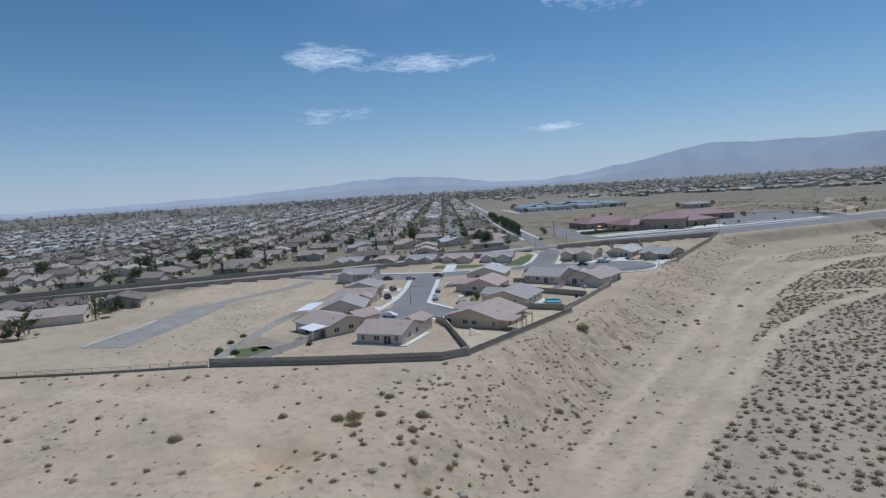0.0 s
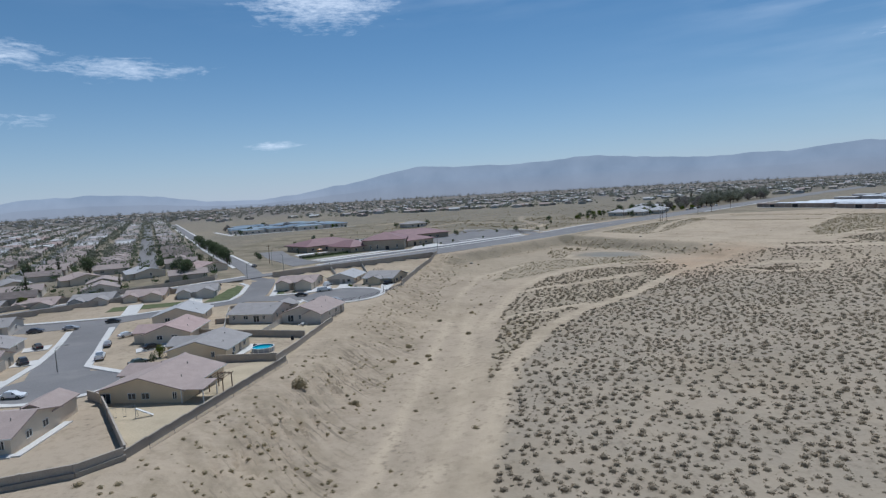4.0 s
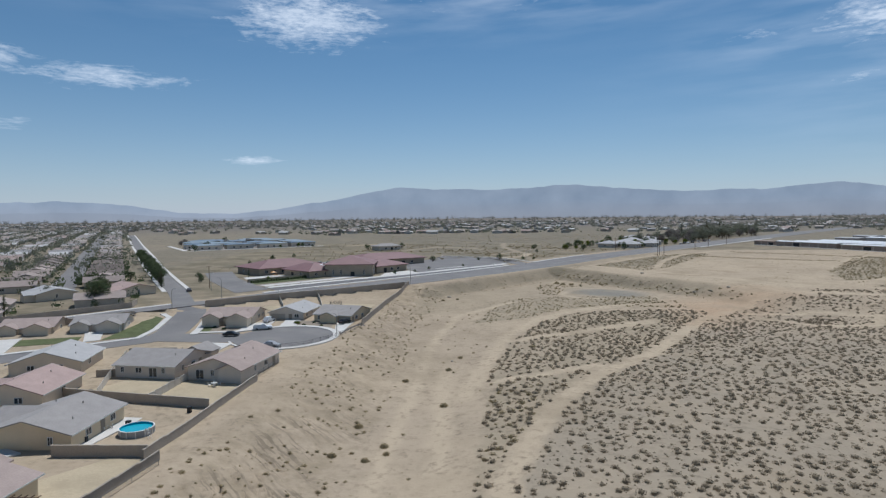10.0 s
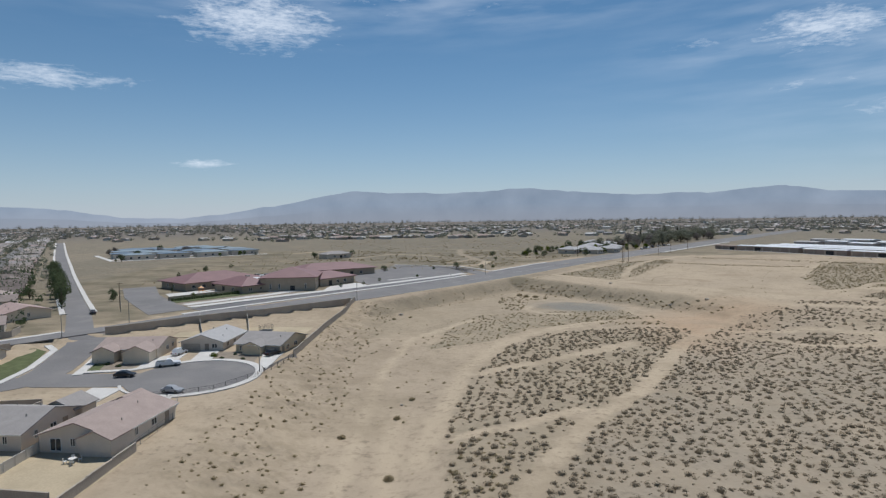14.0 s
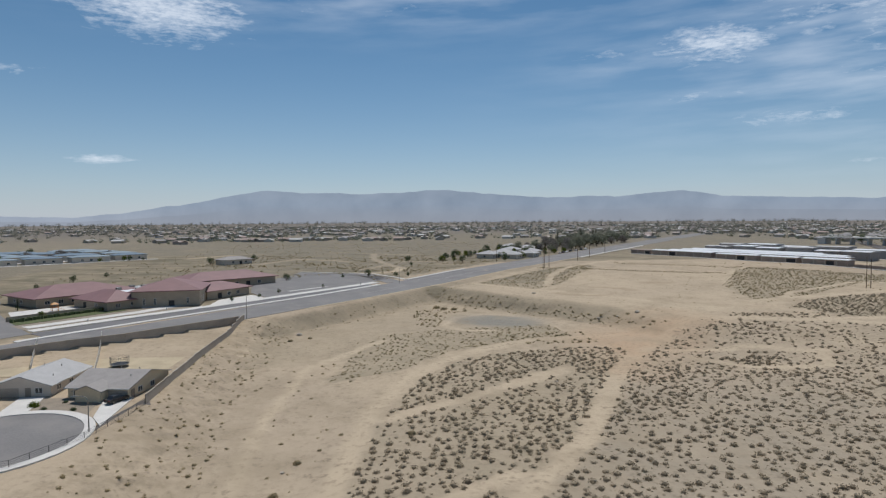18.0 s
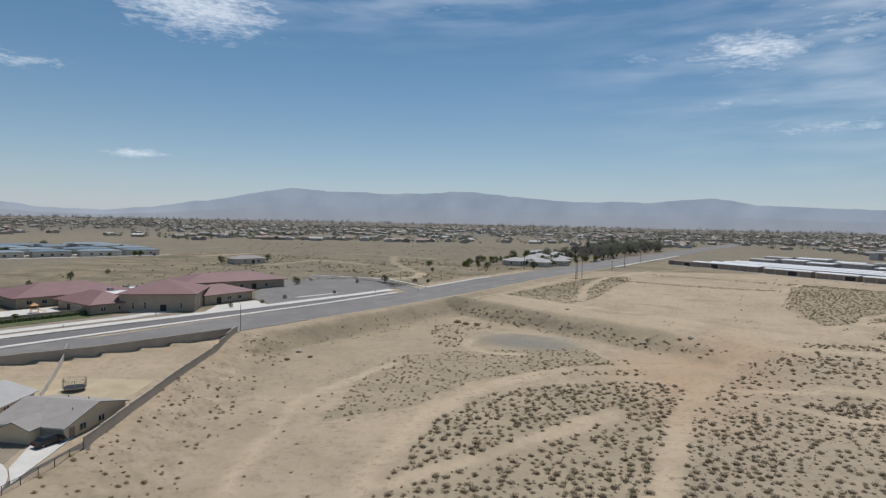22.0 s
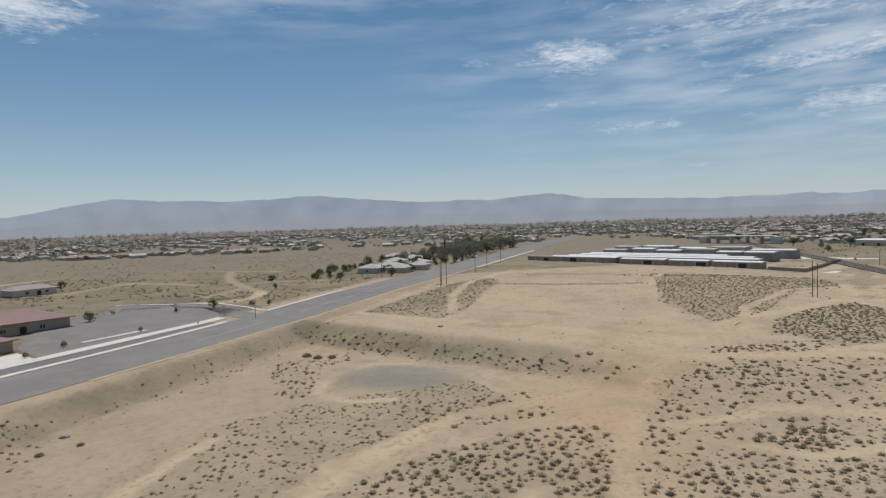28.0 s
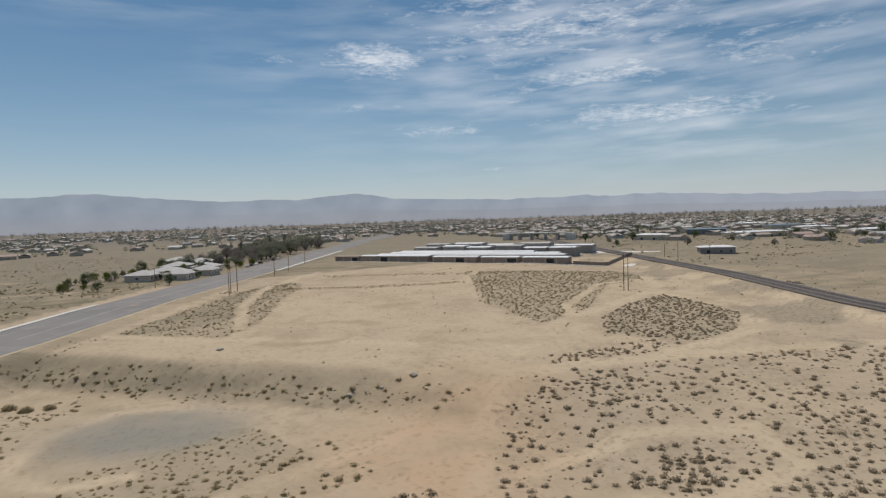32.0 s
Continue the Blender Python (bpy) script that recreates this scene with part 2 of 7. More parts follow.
    c = over(c, (0.315, 0.262, 0.185), mul(zone("patch"), ramp(mid, 0.35, 0.6, 0.5, 0.95)))
    c = over(c, (0.175, 0.152, 0.105), mul(zone("dry"), ramp(mid, 0.35, 0.62, 0.6, 1.0)))
    # bands of darker brush and pale dirt across the dry plain
    drawn = t.nodes.new("ShaderNodeMapping")
    drawn.vector_type = 'TEXTURE'
    drawn.inputs["Rotation"].default_value = (0, 0, radians(-12))
    drawn.inputs["Scale"].default_value = (60, 16, 20)
    t.links.new(tc.outputs["Object"], drawn.inputs["Vector"])
    belts = t.nodes.new("ShaderNodeTexNoise")
    belts.inputs["Scale"].default_value, belts.inputs["Detail"].default_value, belts.inputs["Roughness"].default_value = 1.0, 6, 0.62
    t.links.new(drawn.outputs[0], belts.inputs["Vector"])
    c = over(c, (0.115, 0.102, 0.07), mul(zone("dry"), ramp(belts.outputs[0], 0.5, 0.64, 0, 0.75)))
    c = over(c, (0.34, 0.278, 0.2), mul(zone("dry"), ramp(belts.outputs[0], 0.43, 0.33, 0, 0.6)))
    c = over(c, (0.485, 0.388, 0.275), mul(zone("trail"), ramp(mid, 0.3, 0.6, 0.6, 1.0)))
    c = over(c, (0.45, 0.318, 0.208), mul(zone("red"), ramp(mid, 0.35, 0.65, 0.5, 1.0)))
    c = over(c, (0.30, 0.23, 0.155), mul(zone("worn"), ramp(blot, 0.35, 0.6, 0.3, 1.0)))
    c = over(c, (0.24, 0.226, 0.195), mul(zone("grey"), ramp(mid, 0.4, 0.6, 0.65, 1.0)))
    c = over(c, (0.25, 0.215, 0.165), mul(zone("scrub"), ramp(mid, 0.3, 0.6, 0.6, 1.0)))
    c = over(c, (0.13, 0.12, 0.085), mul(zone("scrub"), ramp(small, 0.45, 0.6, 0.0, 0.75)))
    c = over(c, (0.20, 0.16, 0.115), mul(ramp(small, 0.52, 0.68, 0, 0.75), ramp(mid, 0.42, 0.6, 0.3, 1.0)))
    c = over(c, (0.30, 0.24, 0.165), ramp(noisy(0.035, 4, 0.75), 0.5, 0.66, 0, 0.5))
    c = over(c, (0.52, 0.43, 0.32), ramp(grit, 0.62, 0.8, 0, 0.35))
    c = over(c, (0.18, 0.158, 0.138), mul(zone("plain"), ramp(noisy(0.0035, 5, 0.6), 0.36, 0.6, 0.6, 1.0)))
    t.links.new(c, b.inputs["Base Color"])
    bp = t.nodes.new("ShaderNodeBump")
    bp.inputs["Strength"].default_value, bp.inputs["Distance"].default_value = 0.6, 0.25
    t.links.new(small, bp.inputs["Height"])
    t.links.new(bp.outputs[0], b.inputs["Normal"])
    return m


GROUND = ground_material()
ASPHALT = mat("asphalt", (0.20, 0.188, 0.182), 0.9, 0.12, 0.05, 3.0, 0.2, stain=(0.245, 0.228, 0.212, 0.12))
ASPHALT_OLD = mat("bleached_asphalt", (0.26, 0.24, 0.225), 0.95, 0.14, 0.15, 3.0, 0.2, stain=(0.36, 0.30, 0.22, 0.25))
ASPHALT_NEW = mat("dark_asphalt", (0.165, 0.157, 0.155), 0.9, 0.1, 0.05, 3.0, 0.2)
CONCRETE = mat("concrete", (0.60, 0.57, 0.53), 0.9, 0.08, 0.4, 4.0, 0.15)
PAINT_LINE = mat("road_paint", (0.30, 0.29, 0.275), 0.8, 0.15, 0.8, 6)
BLOCK = mat("concrete_block", (0.40, 0.345, 0.285), 0.95, 0.1, 0.3, 5.0, 0.3)
BLOCK_DARK = mat("retaining_block", (0.31, 0.27, 0.225), 0.95, 0.1, 0.3, 5.0, 0.3)
VINYL = mat("white_vinyl", (0.60, 0.56, 0.50), 0.6, 0.05, 0.5, 5)
STUCCO = mat("tan_stucco", (0.68, 0.575, 0.445), 0.95, 0.06, 0.4, 8, 0.2)
STUCCO_GREY = mat("grey_stucco", (0.62, 0.55, 0.47), 0.95, 0.06, 0.4, 8, 0.2)
STUCCO_GOLD = mat("golden_stucco", (0.66, 0.54, 0.37), 0.95, 0.06, 0.4, 8, 0.2)
STUCCO_MIX = mat("town_stucco", (0.56, 0.485, 0.40), 0.95, 0.3, 0.4, 8, rand=1.2)
ROOF_RED = mat("red_tile", (0.41, 0.30, 0.268), 0.85, 0.1, 0.5, 5.0, 0.4)
ROOF_GREY = mat("grey_shingle", (0.325, 0.298, 0.28), 0.85, 0.1, 0.5, 5.0, 0.4)
ROOF_PALE = mat("pale_shingle", (0.42, 0.405, 0.395), 0.85, 0.08, 0.5, 5.0, 0.3)
ROOF_BROWN = mat("brown_tile", (0.375, 0.295, 0.26), 0.85, 0.1, 0.5, 5.0, 0.4)
ROOF_MIX = mat("town_roof", (0.27, 0.22, 0.195), 0.9, 0.4, 0.5, 5.0, rand=1.4)
ROOF_SCHOOL = mat("maroon_metal_roof", (0.235, 0.13, 0.127), 0.6, 0.1, 0.2, 3.0, 0.1)
BRICK = mat("school_block", (0.42, 0.345, 0.26), 0.95, 0.1, 0.4, 6, 0.2)
TRIM = mat("white_trim", (0.7, 0.68, 0.64), 0.6, 0.04, 1, 6)
WHITE_METAL = mat("white_metal", (0.72, 0.72, 0.72), 0.45, 0.05, 0.2, 3)
BLUE_METAL = mat("blue_grey_metal", (0.16, 0.21, 0.26), 0.5, 0.08, 0.2, 3)
PALE_BLUE = mat("pale_blue_metal", (0.24, 0.29, 0.325), 0.5, 0.08, 0.2, 3)
WAREHOUSE = mat("warehouse_block", (0.31, 0.29, 0.275), 0.9, 0.1, 0.3, 5)
STORE_WALL = mat("storage_block", (0.31, 0.245, 0.205), 0.9, 0.12, 0.2, 4)
DARK = mat("dark_opening", (0.03, 0.03, 0.032), 0.5, 0.2, 1, 5)
GLASS = mat("window_glass", (0.035, 0.042, 0.05), 0.08, 0.1, 0.5, 2, spec=0.6)
DOOR = mat("painted_door", (0.30, 0.25, 0.2), 0.7, 0.1, 1, 6)
GARAGE = mat("garage_door", (0.40, 0.36, 0.31), 0.7, 0.08, 1, 6)
WOOD = mat("weathered_wood", (0.16, 0.11, 0.075), 0.9, 0.15, 1.5, 12, 0.3)
STEEL = mat("galvanised_steel", (0.30, 0.29, 0.27), 0.5, 0.1, 1, 8, metal=0.7)
BLACK = mat("black_paint", (0.03, 0.03, 0.03), 0.5, 0.1, 1, 6)
TYRE = mat("tyre_rubber", (0.02, 0.02, 0.02), 0.9, 0.1, 2, 9)
POOL_WALL = mat("pool_wall", (0.35, 0.36, 0.36), 0.6, 0.08, 1, 5)
POOL_BLUE = mat("pool_liner", (0.03, 0.33, 0.44), 0.6, 0.05, 1, 5)
WATER = mat("pool_water", (0.035, 0.40, 0.50), 0.15, 0.05, 1.5, 4, 0.1, spec=0.5)
LAWN = mat("lawn", (0.11, 0.125, 0.055), 1.0, 0.25, 0.5, 6, 0.4)
DRY_SOIL = mat("raked_yard_soil", (0.46, 0.375, 0.255), 1.0, 0.1, 0.15, 3, 0.2, stain=(0.38, 0.31, 0.21, 0.2))
ROCKY = mat("gravel_yard", (0.27, 0.225, 0.175), 1.0, 0.14, 0.4, 6, 0.3)
BALLAST = mat("track_ballast", (0.13, 0.115, 0.105), 1.0, 0.12, 0.4, 6, 0.3)
RAIL = mat("rail_steel", (0.24, 0.2, 0.18), 0.4, 0.1, 1, 6, metal=0.8)
ROCK = mat("pale_rock", (0.42, 0.36, 0.29), 0.95, 0.15, 1, 6, 0.4)
ORANGE = mat("orange_plastic", (0.55, 0.25, 0.06), 0.5, 0.1, 1, 5)
BARK = mat("bark", (0.11, 0.085, 0.06), 0.95, 0.2, 3, 12, 0.4)
SHRUB = tinted("desert_shrub", [(0.25, 0.204, 0.146), (0.335, 0.279, 0.2), (0.435, 0.366, 0.265)])
SHRUB_DRY = tinted("dry_shrub", [(0.27, 0.218, 0.13), (0.36, 0.298, 0.18), (0.46, 0.385, 0.235)])
LEAF = tinted("tree_leaves", [(0.06, 0.08, 0.045), (0.10, 0.125, 0.065), (0.16, 0.185, 0.095)])
LEAF_BRIGHT = tinted("bright_leaves", [(0.06, 0.085, 0.018), (0.13, 0.16, 0.03), (0.2, 0.22, 0.06)])
LEAF_BARE = tinted("bare_branches", [(0.17, 0.15, 0.135), (0.22, 0.20, 0.18), (0.27, 0.24, 0.21)])
# leaves for far plants, with distance haze put into the colour: paler and greyer
HAZED_LEAF = tinted("hazed_leaves", [(0.15, 0.16, 0.115), (0.205, 0.21, 0.155), (0.28, 0.275, 0.21)])
HAZED_BRUSH = tinted("hazed_brush", [(0.19, 0.185, 0.155), (0.24, 0.23, 0.19), (0.29, 0.275, 0.23)])
HAZED_HILL = mat("hazed_hill", (0.10, 0.12, 0.15), 1.0, 0.05, 0.0012, 0.008, spec=0.0)
# distance haze painted as emission, blue above and greyer at the foot
_t = HAZED_HILL.node_tree
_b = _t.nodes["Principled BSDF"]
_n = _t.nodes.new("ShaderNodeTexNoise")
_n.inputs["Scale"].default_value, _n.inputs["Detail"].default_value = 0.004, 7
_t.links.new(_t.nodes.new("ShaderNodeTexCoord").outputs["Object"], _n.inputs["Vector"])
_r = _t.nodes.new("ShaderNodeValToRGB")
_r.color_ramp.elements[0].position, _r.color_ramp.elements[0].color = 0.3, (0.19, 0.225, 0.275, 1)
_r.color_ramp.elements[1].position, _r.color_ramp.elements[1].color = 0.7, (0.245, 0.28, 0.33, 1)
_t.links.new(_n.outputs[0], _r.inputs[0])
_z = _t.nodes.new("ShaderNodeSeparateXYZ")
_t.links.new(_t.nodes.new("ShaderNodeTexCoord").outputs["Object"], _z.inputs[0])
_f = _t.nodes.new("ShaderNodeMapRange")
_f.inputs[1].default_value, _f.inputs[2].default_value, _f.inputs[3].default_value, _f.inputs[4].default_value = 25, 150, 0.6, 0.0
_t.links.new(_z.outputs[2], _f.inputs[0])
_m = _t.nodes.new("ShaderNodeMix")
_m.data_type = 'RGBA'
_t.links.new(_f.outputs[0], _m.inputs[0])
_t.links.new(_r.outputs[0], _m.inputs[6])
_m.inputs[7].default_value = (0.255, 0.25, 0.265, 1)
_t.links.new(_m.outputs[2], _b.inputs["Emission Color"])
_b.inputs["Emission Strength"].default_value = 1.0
CARS = {k: mat("car_" + k, c, 0.3, 0.03, 0.5, 3, spec=0.6) for k, c in dict(white=(0.72, 0.72, 0.72), black=(0.02, 0.02, 0.022), silver=(0.35, 0.35, 0.36), green=(0.07, 0.09, 0.07), dark=(0.05, 0.05, 0.06)).items()}
LAMP_GLASS = mat("lamp_glass", (0.6, 0.6, 0.58), 0.2, 0.05, 1, 5)
RED_LENS = mat("tail_lamp", (0.3, 0.02, 0.02), 0.3, 0.05, 1, 5)


# ---- building tools ----
class Geo:
    """Vertices and faces of one mesh in the making."""

    def __init__(self):
        self.v, self.f = [], []

    def add(self, vs, fs):
        n = len(self.v)
        self.v += [tuple(p) for p in vs]
        self.f += [tuple(i + n for i in q) for q in fs]
        return self

    def box(self, x, y, z, sx, sy, sz, rz=0.0, taper=1.0):
        """A box whose base centre is (x, y, z)."""
        c, s = math.cos(radians(rz)), math.sin(radians(rz))
        vs = []
        for zz, k in ((0, 1.0), (sz, taper)):
            for a, b in ((-1, -1), (1, -1), (1, 1), (-1, 1)):
                u, w = a * sx / 2 * k, b * sy / 2 * k
                vs.append((x + c * u - s * w, y + s * u + c * w, z + zz))
        return self.add(vs, [(3, 2, 1, 0), (4, 5, 6, 7), (0, 1, 5, 4), (1, 2, 6, 5), (2, 3, 7, 6), (3, 0, 4, 7)])

    def rod(self, a, b, r, r2=None, n=6):
        a, b = Vector(a), Vector(b)
        d = (b - a).normalized()
        u = d.orthogonal().normalized()
        w = d.cross(u)
        r2 = r if r2 is None else r2
        vs = []
        for p, q in ((a, r), (b, r2)):
            for i in range(n):
                t = 2 * math.pi * i / n
                vs.append(p + u * (math.cos(t) * q) + w * (math.sin(t) * q))
        return self.add(vs, [(i, (i + 1) % n, n + (i + 1) % n, n + i) for i in range(n)] + [tuple(range(n))[::-1], tuple(range(n, 2 * n))])

    def ring(self, x, y, z, r0, r1, h, n=28):
        """A ring wall between two radii."""
        vs = []
        for r, zz in ((r0, z), (r1, z), (r1, z + h), (r0, z + h)):
            vs += [(x + r * math.cos(2 * math.pi * i / n), y + r * math.sin(2 * math.pi * i / n), zz) for i in range(n)]
        fs = []
        for k in range(4):
            l = (k + 1) % 4
            fs += [(k * n + i, k * n + (i + 1) % n, l * n + (i + 1) % n, l * n + i) for i in range(n)]
        return self.add(vs, fs)

    def disc(self, x, y, z, r, n=28):
        return self.add([(x + r * math.cos(2 * math.pi * i / n), y + r * math.sin(2 * math.pi * i / n), z) for i in range(n)], [tuple(range(n))])

    def mesh(self, name, m):
        d = bpy.data.meshes.new(name)
        d.from_pydata(self.v, [], self.f)
        d.materials.append(m)
        d.update()
        return d


def part(name, geo, m, parent=None, label=""):
    """Links one mesh as a part of a thing (or, with no parent, as a thing)."""
    ob = new(name, geo if isinstance(geo, bpy.types.Mesh) else geo.mesh(name, m))
    if parent is not None:
        ob.parent = parent
    if label:
        ob["label"] = label
    return ob


def thing(name, label, category, group="", m=None):
    ob = tagged(new(name), label, category, group)
    ob.empty_display_size = 0.3
    if m is not None:
        ob.matrix_world = m
    return ob


def ramp01(a, b, x):
    t = np.clip((x - a) / (b - a), 0.0, 1.0)
    return t * t * (3 - 2 * t)


def table(tab, x):
    return np.interp(x, [a for a, _ in tab], [b for _, b in tab])


# ---- the lie of the land ----
D = Vector((0.606, 0.796))      # along the main road
N = Vector((-0.796, 0.606))     # across it, away from the basin
ROAD_NEAR, ROAD_FAR = 257.0, 284.0
WALL_X = -71.5


def along(s, n):
    p = D * s + N * n
    return p.x, p.y


def road_edge(s):
    """The road's near edge across from the basin, by the distance along it."""
    return table([(-900, 283), (110, 281), (150, 279), (181, 273), (195, 267.5), (231, 262.8), (260, 262.2), (300, 261), (420, 259), (560, 257), (3000, 257)], s)


def upper(y):
    return table([(200, -3.4), (260, -2.6), (320, -1.6), (345, -1.5), (400, -1.3), (445, -0.8), (500, 0.8), (640, 1.5), (900, 3.0), (5000, 8)], y)


def lots(y):
    return table([(-400, -6), (60, -4), (100, -4), (130, -5), (170, -6.3), (246, -5), (346, -3.0), (420, -2)], y)


def away(x, y, line):
    """Distance from the points to a line of points."""
    best = np.full(np.shape(x), 1e9)
    for (ax, ay), (bx, by) in zip(line[:-1], line[1:]):
        dx, dy = bx - ax, by - ay
        t = np.clip(((x - ax) * dx + (y - ay) * dy) / (dx * dx + dy * dy), 0, 1)
        best = np.minimum(best, np.hypot(x - ax - t * dx, y - ay - t * dy))
    return best


def inside(x, y, poly):
    x, y = np.asarray(x, float), np.asarray(y, float)
    hit = np.zeros(x.shape, bool)
    for (ax, ay), (bx, by) in zip(poly, poly[1:] + poly[:1]):
        cross = (ay > y) != (by > y)
        with np.errstate(divide='ignore', invalid='ignore'):
            hit ^= cross & (x < (bx - ax) * (y - ay) / (by - ay + 1e-12) + ax)
    return hit


def wave(x, y, k, seed=0.0):
    """A cheap smooth noise between -1 and 1."""
    return (np.sin(x * k + 1.7 * np.sin(y * k * 0.73 + seed) + seed) + np.sin(y * k * 1.13 + 1.9 * np.sin(x * k * 0.61 + 2 * seed) + 2.3 * seed)
            + 0.6 * np.sin((x + y) * k * 1.9 + 3 * seed) + 0.6 * np.sin((x - 1.3 * y) * k * 2.3 + seed)) / 3.2


TRAILS = [
    ([(-25, 20), (-22, 130), (-21, 160), (-13, 190), (0, 217), (18, 241), (44, 290), (62, 312), (85, 335)], 1.9),
    ([(-36, -20), (-31, 90), (-28, 136), (-32, 176), (-37, 226)], 1.5),
    ([(-30, 205), (-26, 235), (-22, 260), (-13, 285), (2, 306), (30, 326), (60, 330)], 2.0),
    ([(-24, 214), (-12, 217), (1, 226)], 1.4),
    ([(-18, 255), (-2, 265), (29, 288)], 1.7),
    ([(88, 336), (110, 327), (160, 302), (185, 288), (300, 240)], 2.4),
    ([(100, 345), (137, 366), (180, 378), (223, 392), (262, 430)], 2.4),
    ([(223, 392), (212, 365), (198, 338), (165, 321), (125, 323)], 1.8),
    ([(66, 305), (88, 303), (102, 291), (96, 281), (78, 283), (66, 295)], 1.6),
    ([(-160, 36), (-127, 50), (-107, 57), (-90, 60), (-70, 42), (-40, 10)], 2.4),
    ([(-30, 672), (-28, 605), (-18, 557), (-9, 523), (-14, 498), (-36, 494)], 3.0),
    ([(-36, 516), (-30, 524), (-19, 548)], 2.4),
    ([(40, 362), (30, 374), (21, 378.5), (10, 371), (4, 362), (2.6, 356), (5, 348), (10, 344), (18, 342)], 1.3),
    ([(-38, 80), (-40, 140), (-42, 200), (-44, 260), (-40, 300), (-20, 330)], 1.2),
    ([(26, 441), (40, 424), (60, 405), (84, 376), (104, 352)], 2.6),
    ([(148, 421), (165, 445), (190, 480), (214, 500)], 1.5),
    ([(129, 352), (160, 385), (214, 417), (240, 414)], 1.5),
    ([(140, 320), (160, 323), (186, 334), (196, 352), (207, 378), (215, 392)], 1.7),
    ([(150, 235), (200, 312), (252, 384), (332, 505), (495, 750)], 2.2),
    ([(60, 425), (75, 470), (100, 515), (150, 570)], 1.8),
    ([(190, 300), (250, 385), (330, 515)], 2.4),
    ([(-110, 570), (-87, 620), (-62, 602), (-46, 585)], 3.2),
    ([(-120, 775), (-79, 712), (-29, 677), (4, 657)], 3.4),
    ([(-13, 580), (4, 578), (24, 574)], 2.6),
    ([(-180, 640), (-140, 700), (-110, 740)], 3.0),
]
BARE = [(14, 436), (60, 440), (118, 520), (150, 500), (179, 462), (124, 372), (119, 342), (66, 334), (40, 385)]
PATCH_MID = [(-26, 214), (-21, 250), (-10, 283), (4, 303), (36, 313), (54, 309), (40.5, 286), (28, 263), (15, 240), (5, 227)]
PATCH_LOW = [(-34, 285), (-22, 337), (2, 347), (40, 352), (44, 330), (20, 322), (0, 311), (-14, 292)]
ISLAND = [(132, 345), (150, 362), (180, 374), (206, 378), (200, 358), (186, 338), (160, 325), (142, 324)]
SHRUB_NE = [(204, 500), (234, 476), (262, 446), (246, 412), (214, 412), (175, 386), (131, 356), (130, 366), (148, 421), (178, 465)]
VERGE = [(24, 436), (66, 486), (112, 533), (118, 515), (96, 480), (66, 428), (50, 413)]
PATCH_WEST = [(-25, 150), (-25, 198), (-22, 218), (0, 221), (-7, 207), (-16, 182), (-22, 160), (-23, 150)]


BASIN_NORTH = [(-58, 300), (-60, 345), (-2, 424), (12, 400), (40, 354), (-6, 312)]
RED_LOT = [(70, 343), (54, 339), (43, 326), (39, 310), (46, 298), (40, 286), (46, 280), (62, 299), (78, 318), (90, 330), (84, 344)]


def soft_in(x, y, poly, edge=5.0):
    """1 well inside a polygon, falling to 0 a little outside it."""
    d = away(x, y, poly + poly[:1])
    return np.where(inside(x, y, poly), 0.5 + 0.5 * ramp01(0, edge, d), 0.5 * ramp01(edge, 0, d))


def trail_x(y):
    return table([(20, -25), (130, -22), (160, -21), (190, -13), (217, 0), (241, 18), (290, 44), (312, 62), (335, 85)], y)


def crest_x(y):
    return table([(-40, -40), (40, -54), (70, -62), (104, -70), (400, -70)], y)


def toe_x(y):
    return table([(-40, -24), (50, -38), (100, -43), (140, -47), (200, -48), (290, -53), (345, -50)], y)


def rail_x(y):
    return table([(215, 150), (318, 215), (388, 270), (520, 357), (770, 520), (1200, 800), (5000, 3300)], y)


def bank_side(x, y):
    """Metres from the bank's line, above 0 on the basin's side."""
    return -0.78 * (x - 40) - 0.62 * (y - 380)


def rills(x, y):
    """Gullies between 0 and 1 that run down the slope, in uneven bunches."""
    u = 0.67 * y + 0.74 * x + 0.8 * np.sin(x * 0.21 + y * 0.05) + 0.6 * np.sin(y * 0.37)
    a = np.maximum(0, 1 - np.abs(np.sin(u * 1.05)) * 2.6)
    b = np.maximum(0, 1 - np.abs(np.sin(u * 0.47 + 1.0)) * 3.4)
    bunch = ramp01(-0.25, 0.45, wave(x, y, 0.055, 3.0))
    return np.clip(a * bunch + 0.8 * b * (0.3 + 0.7 * bunch), 0, 1)


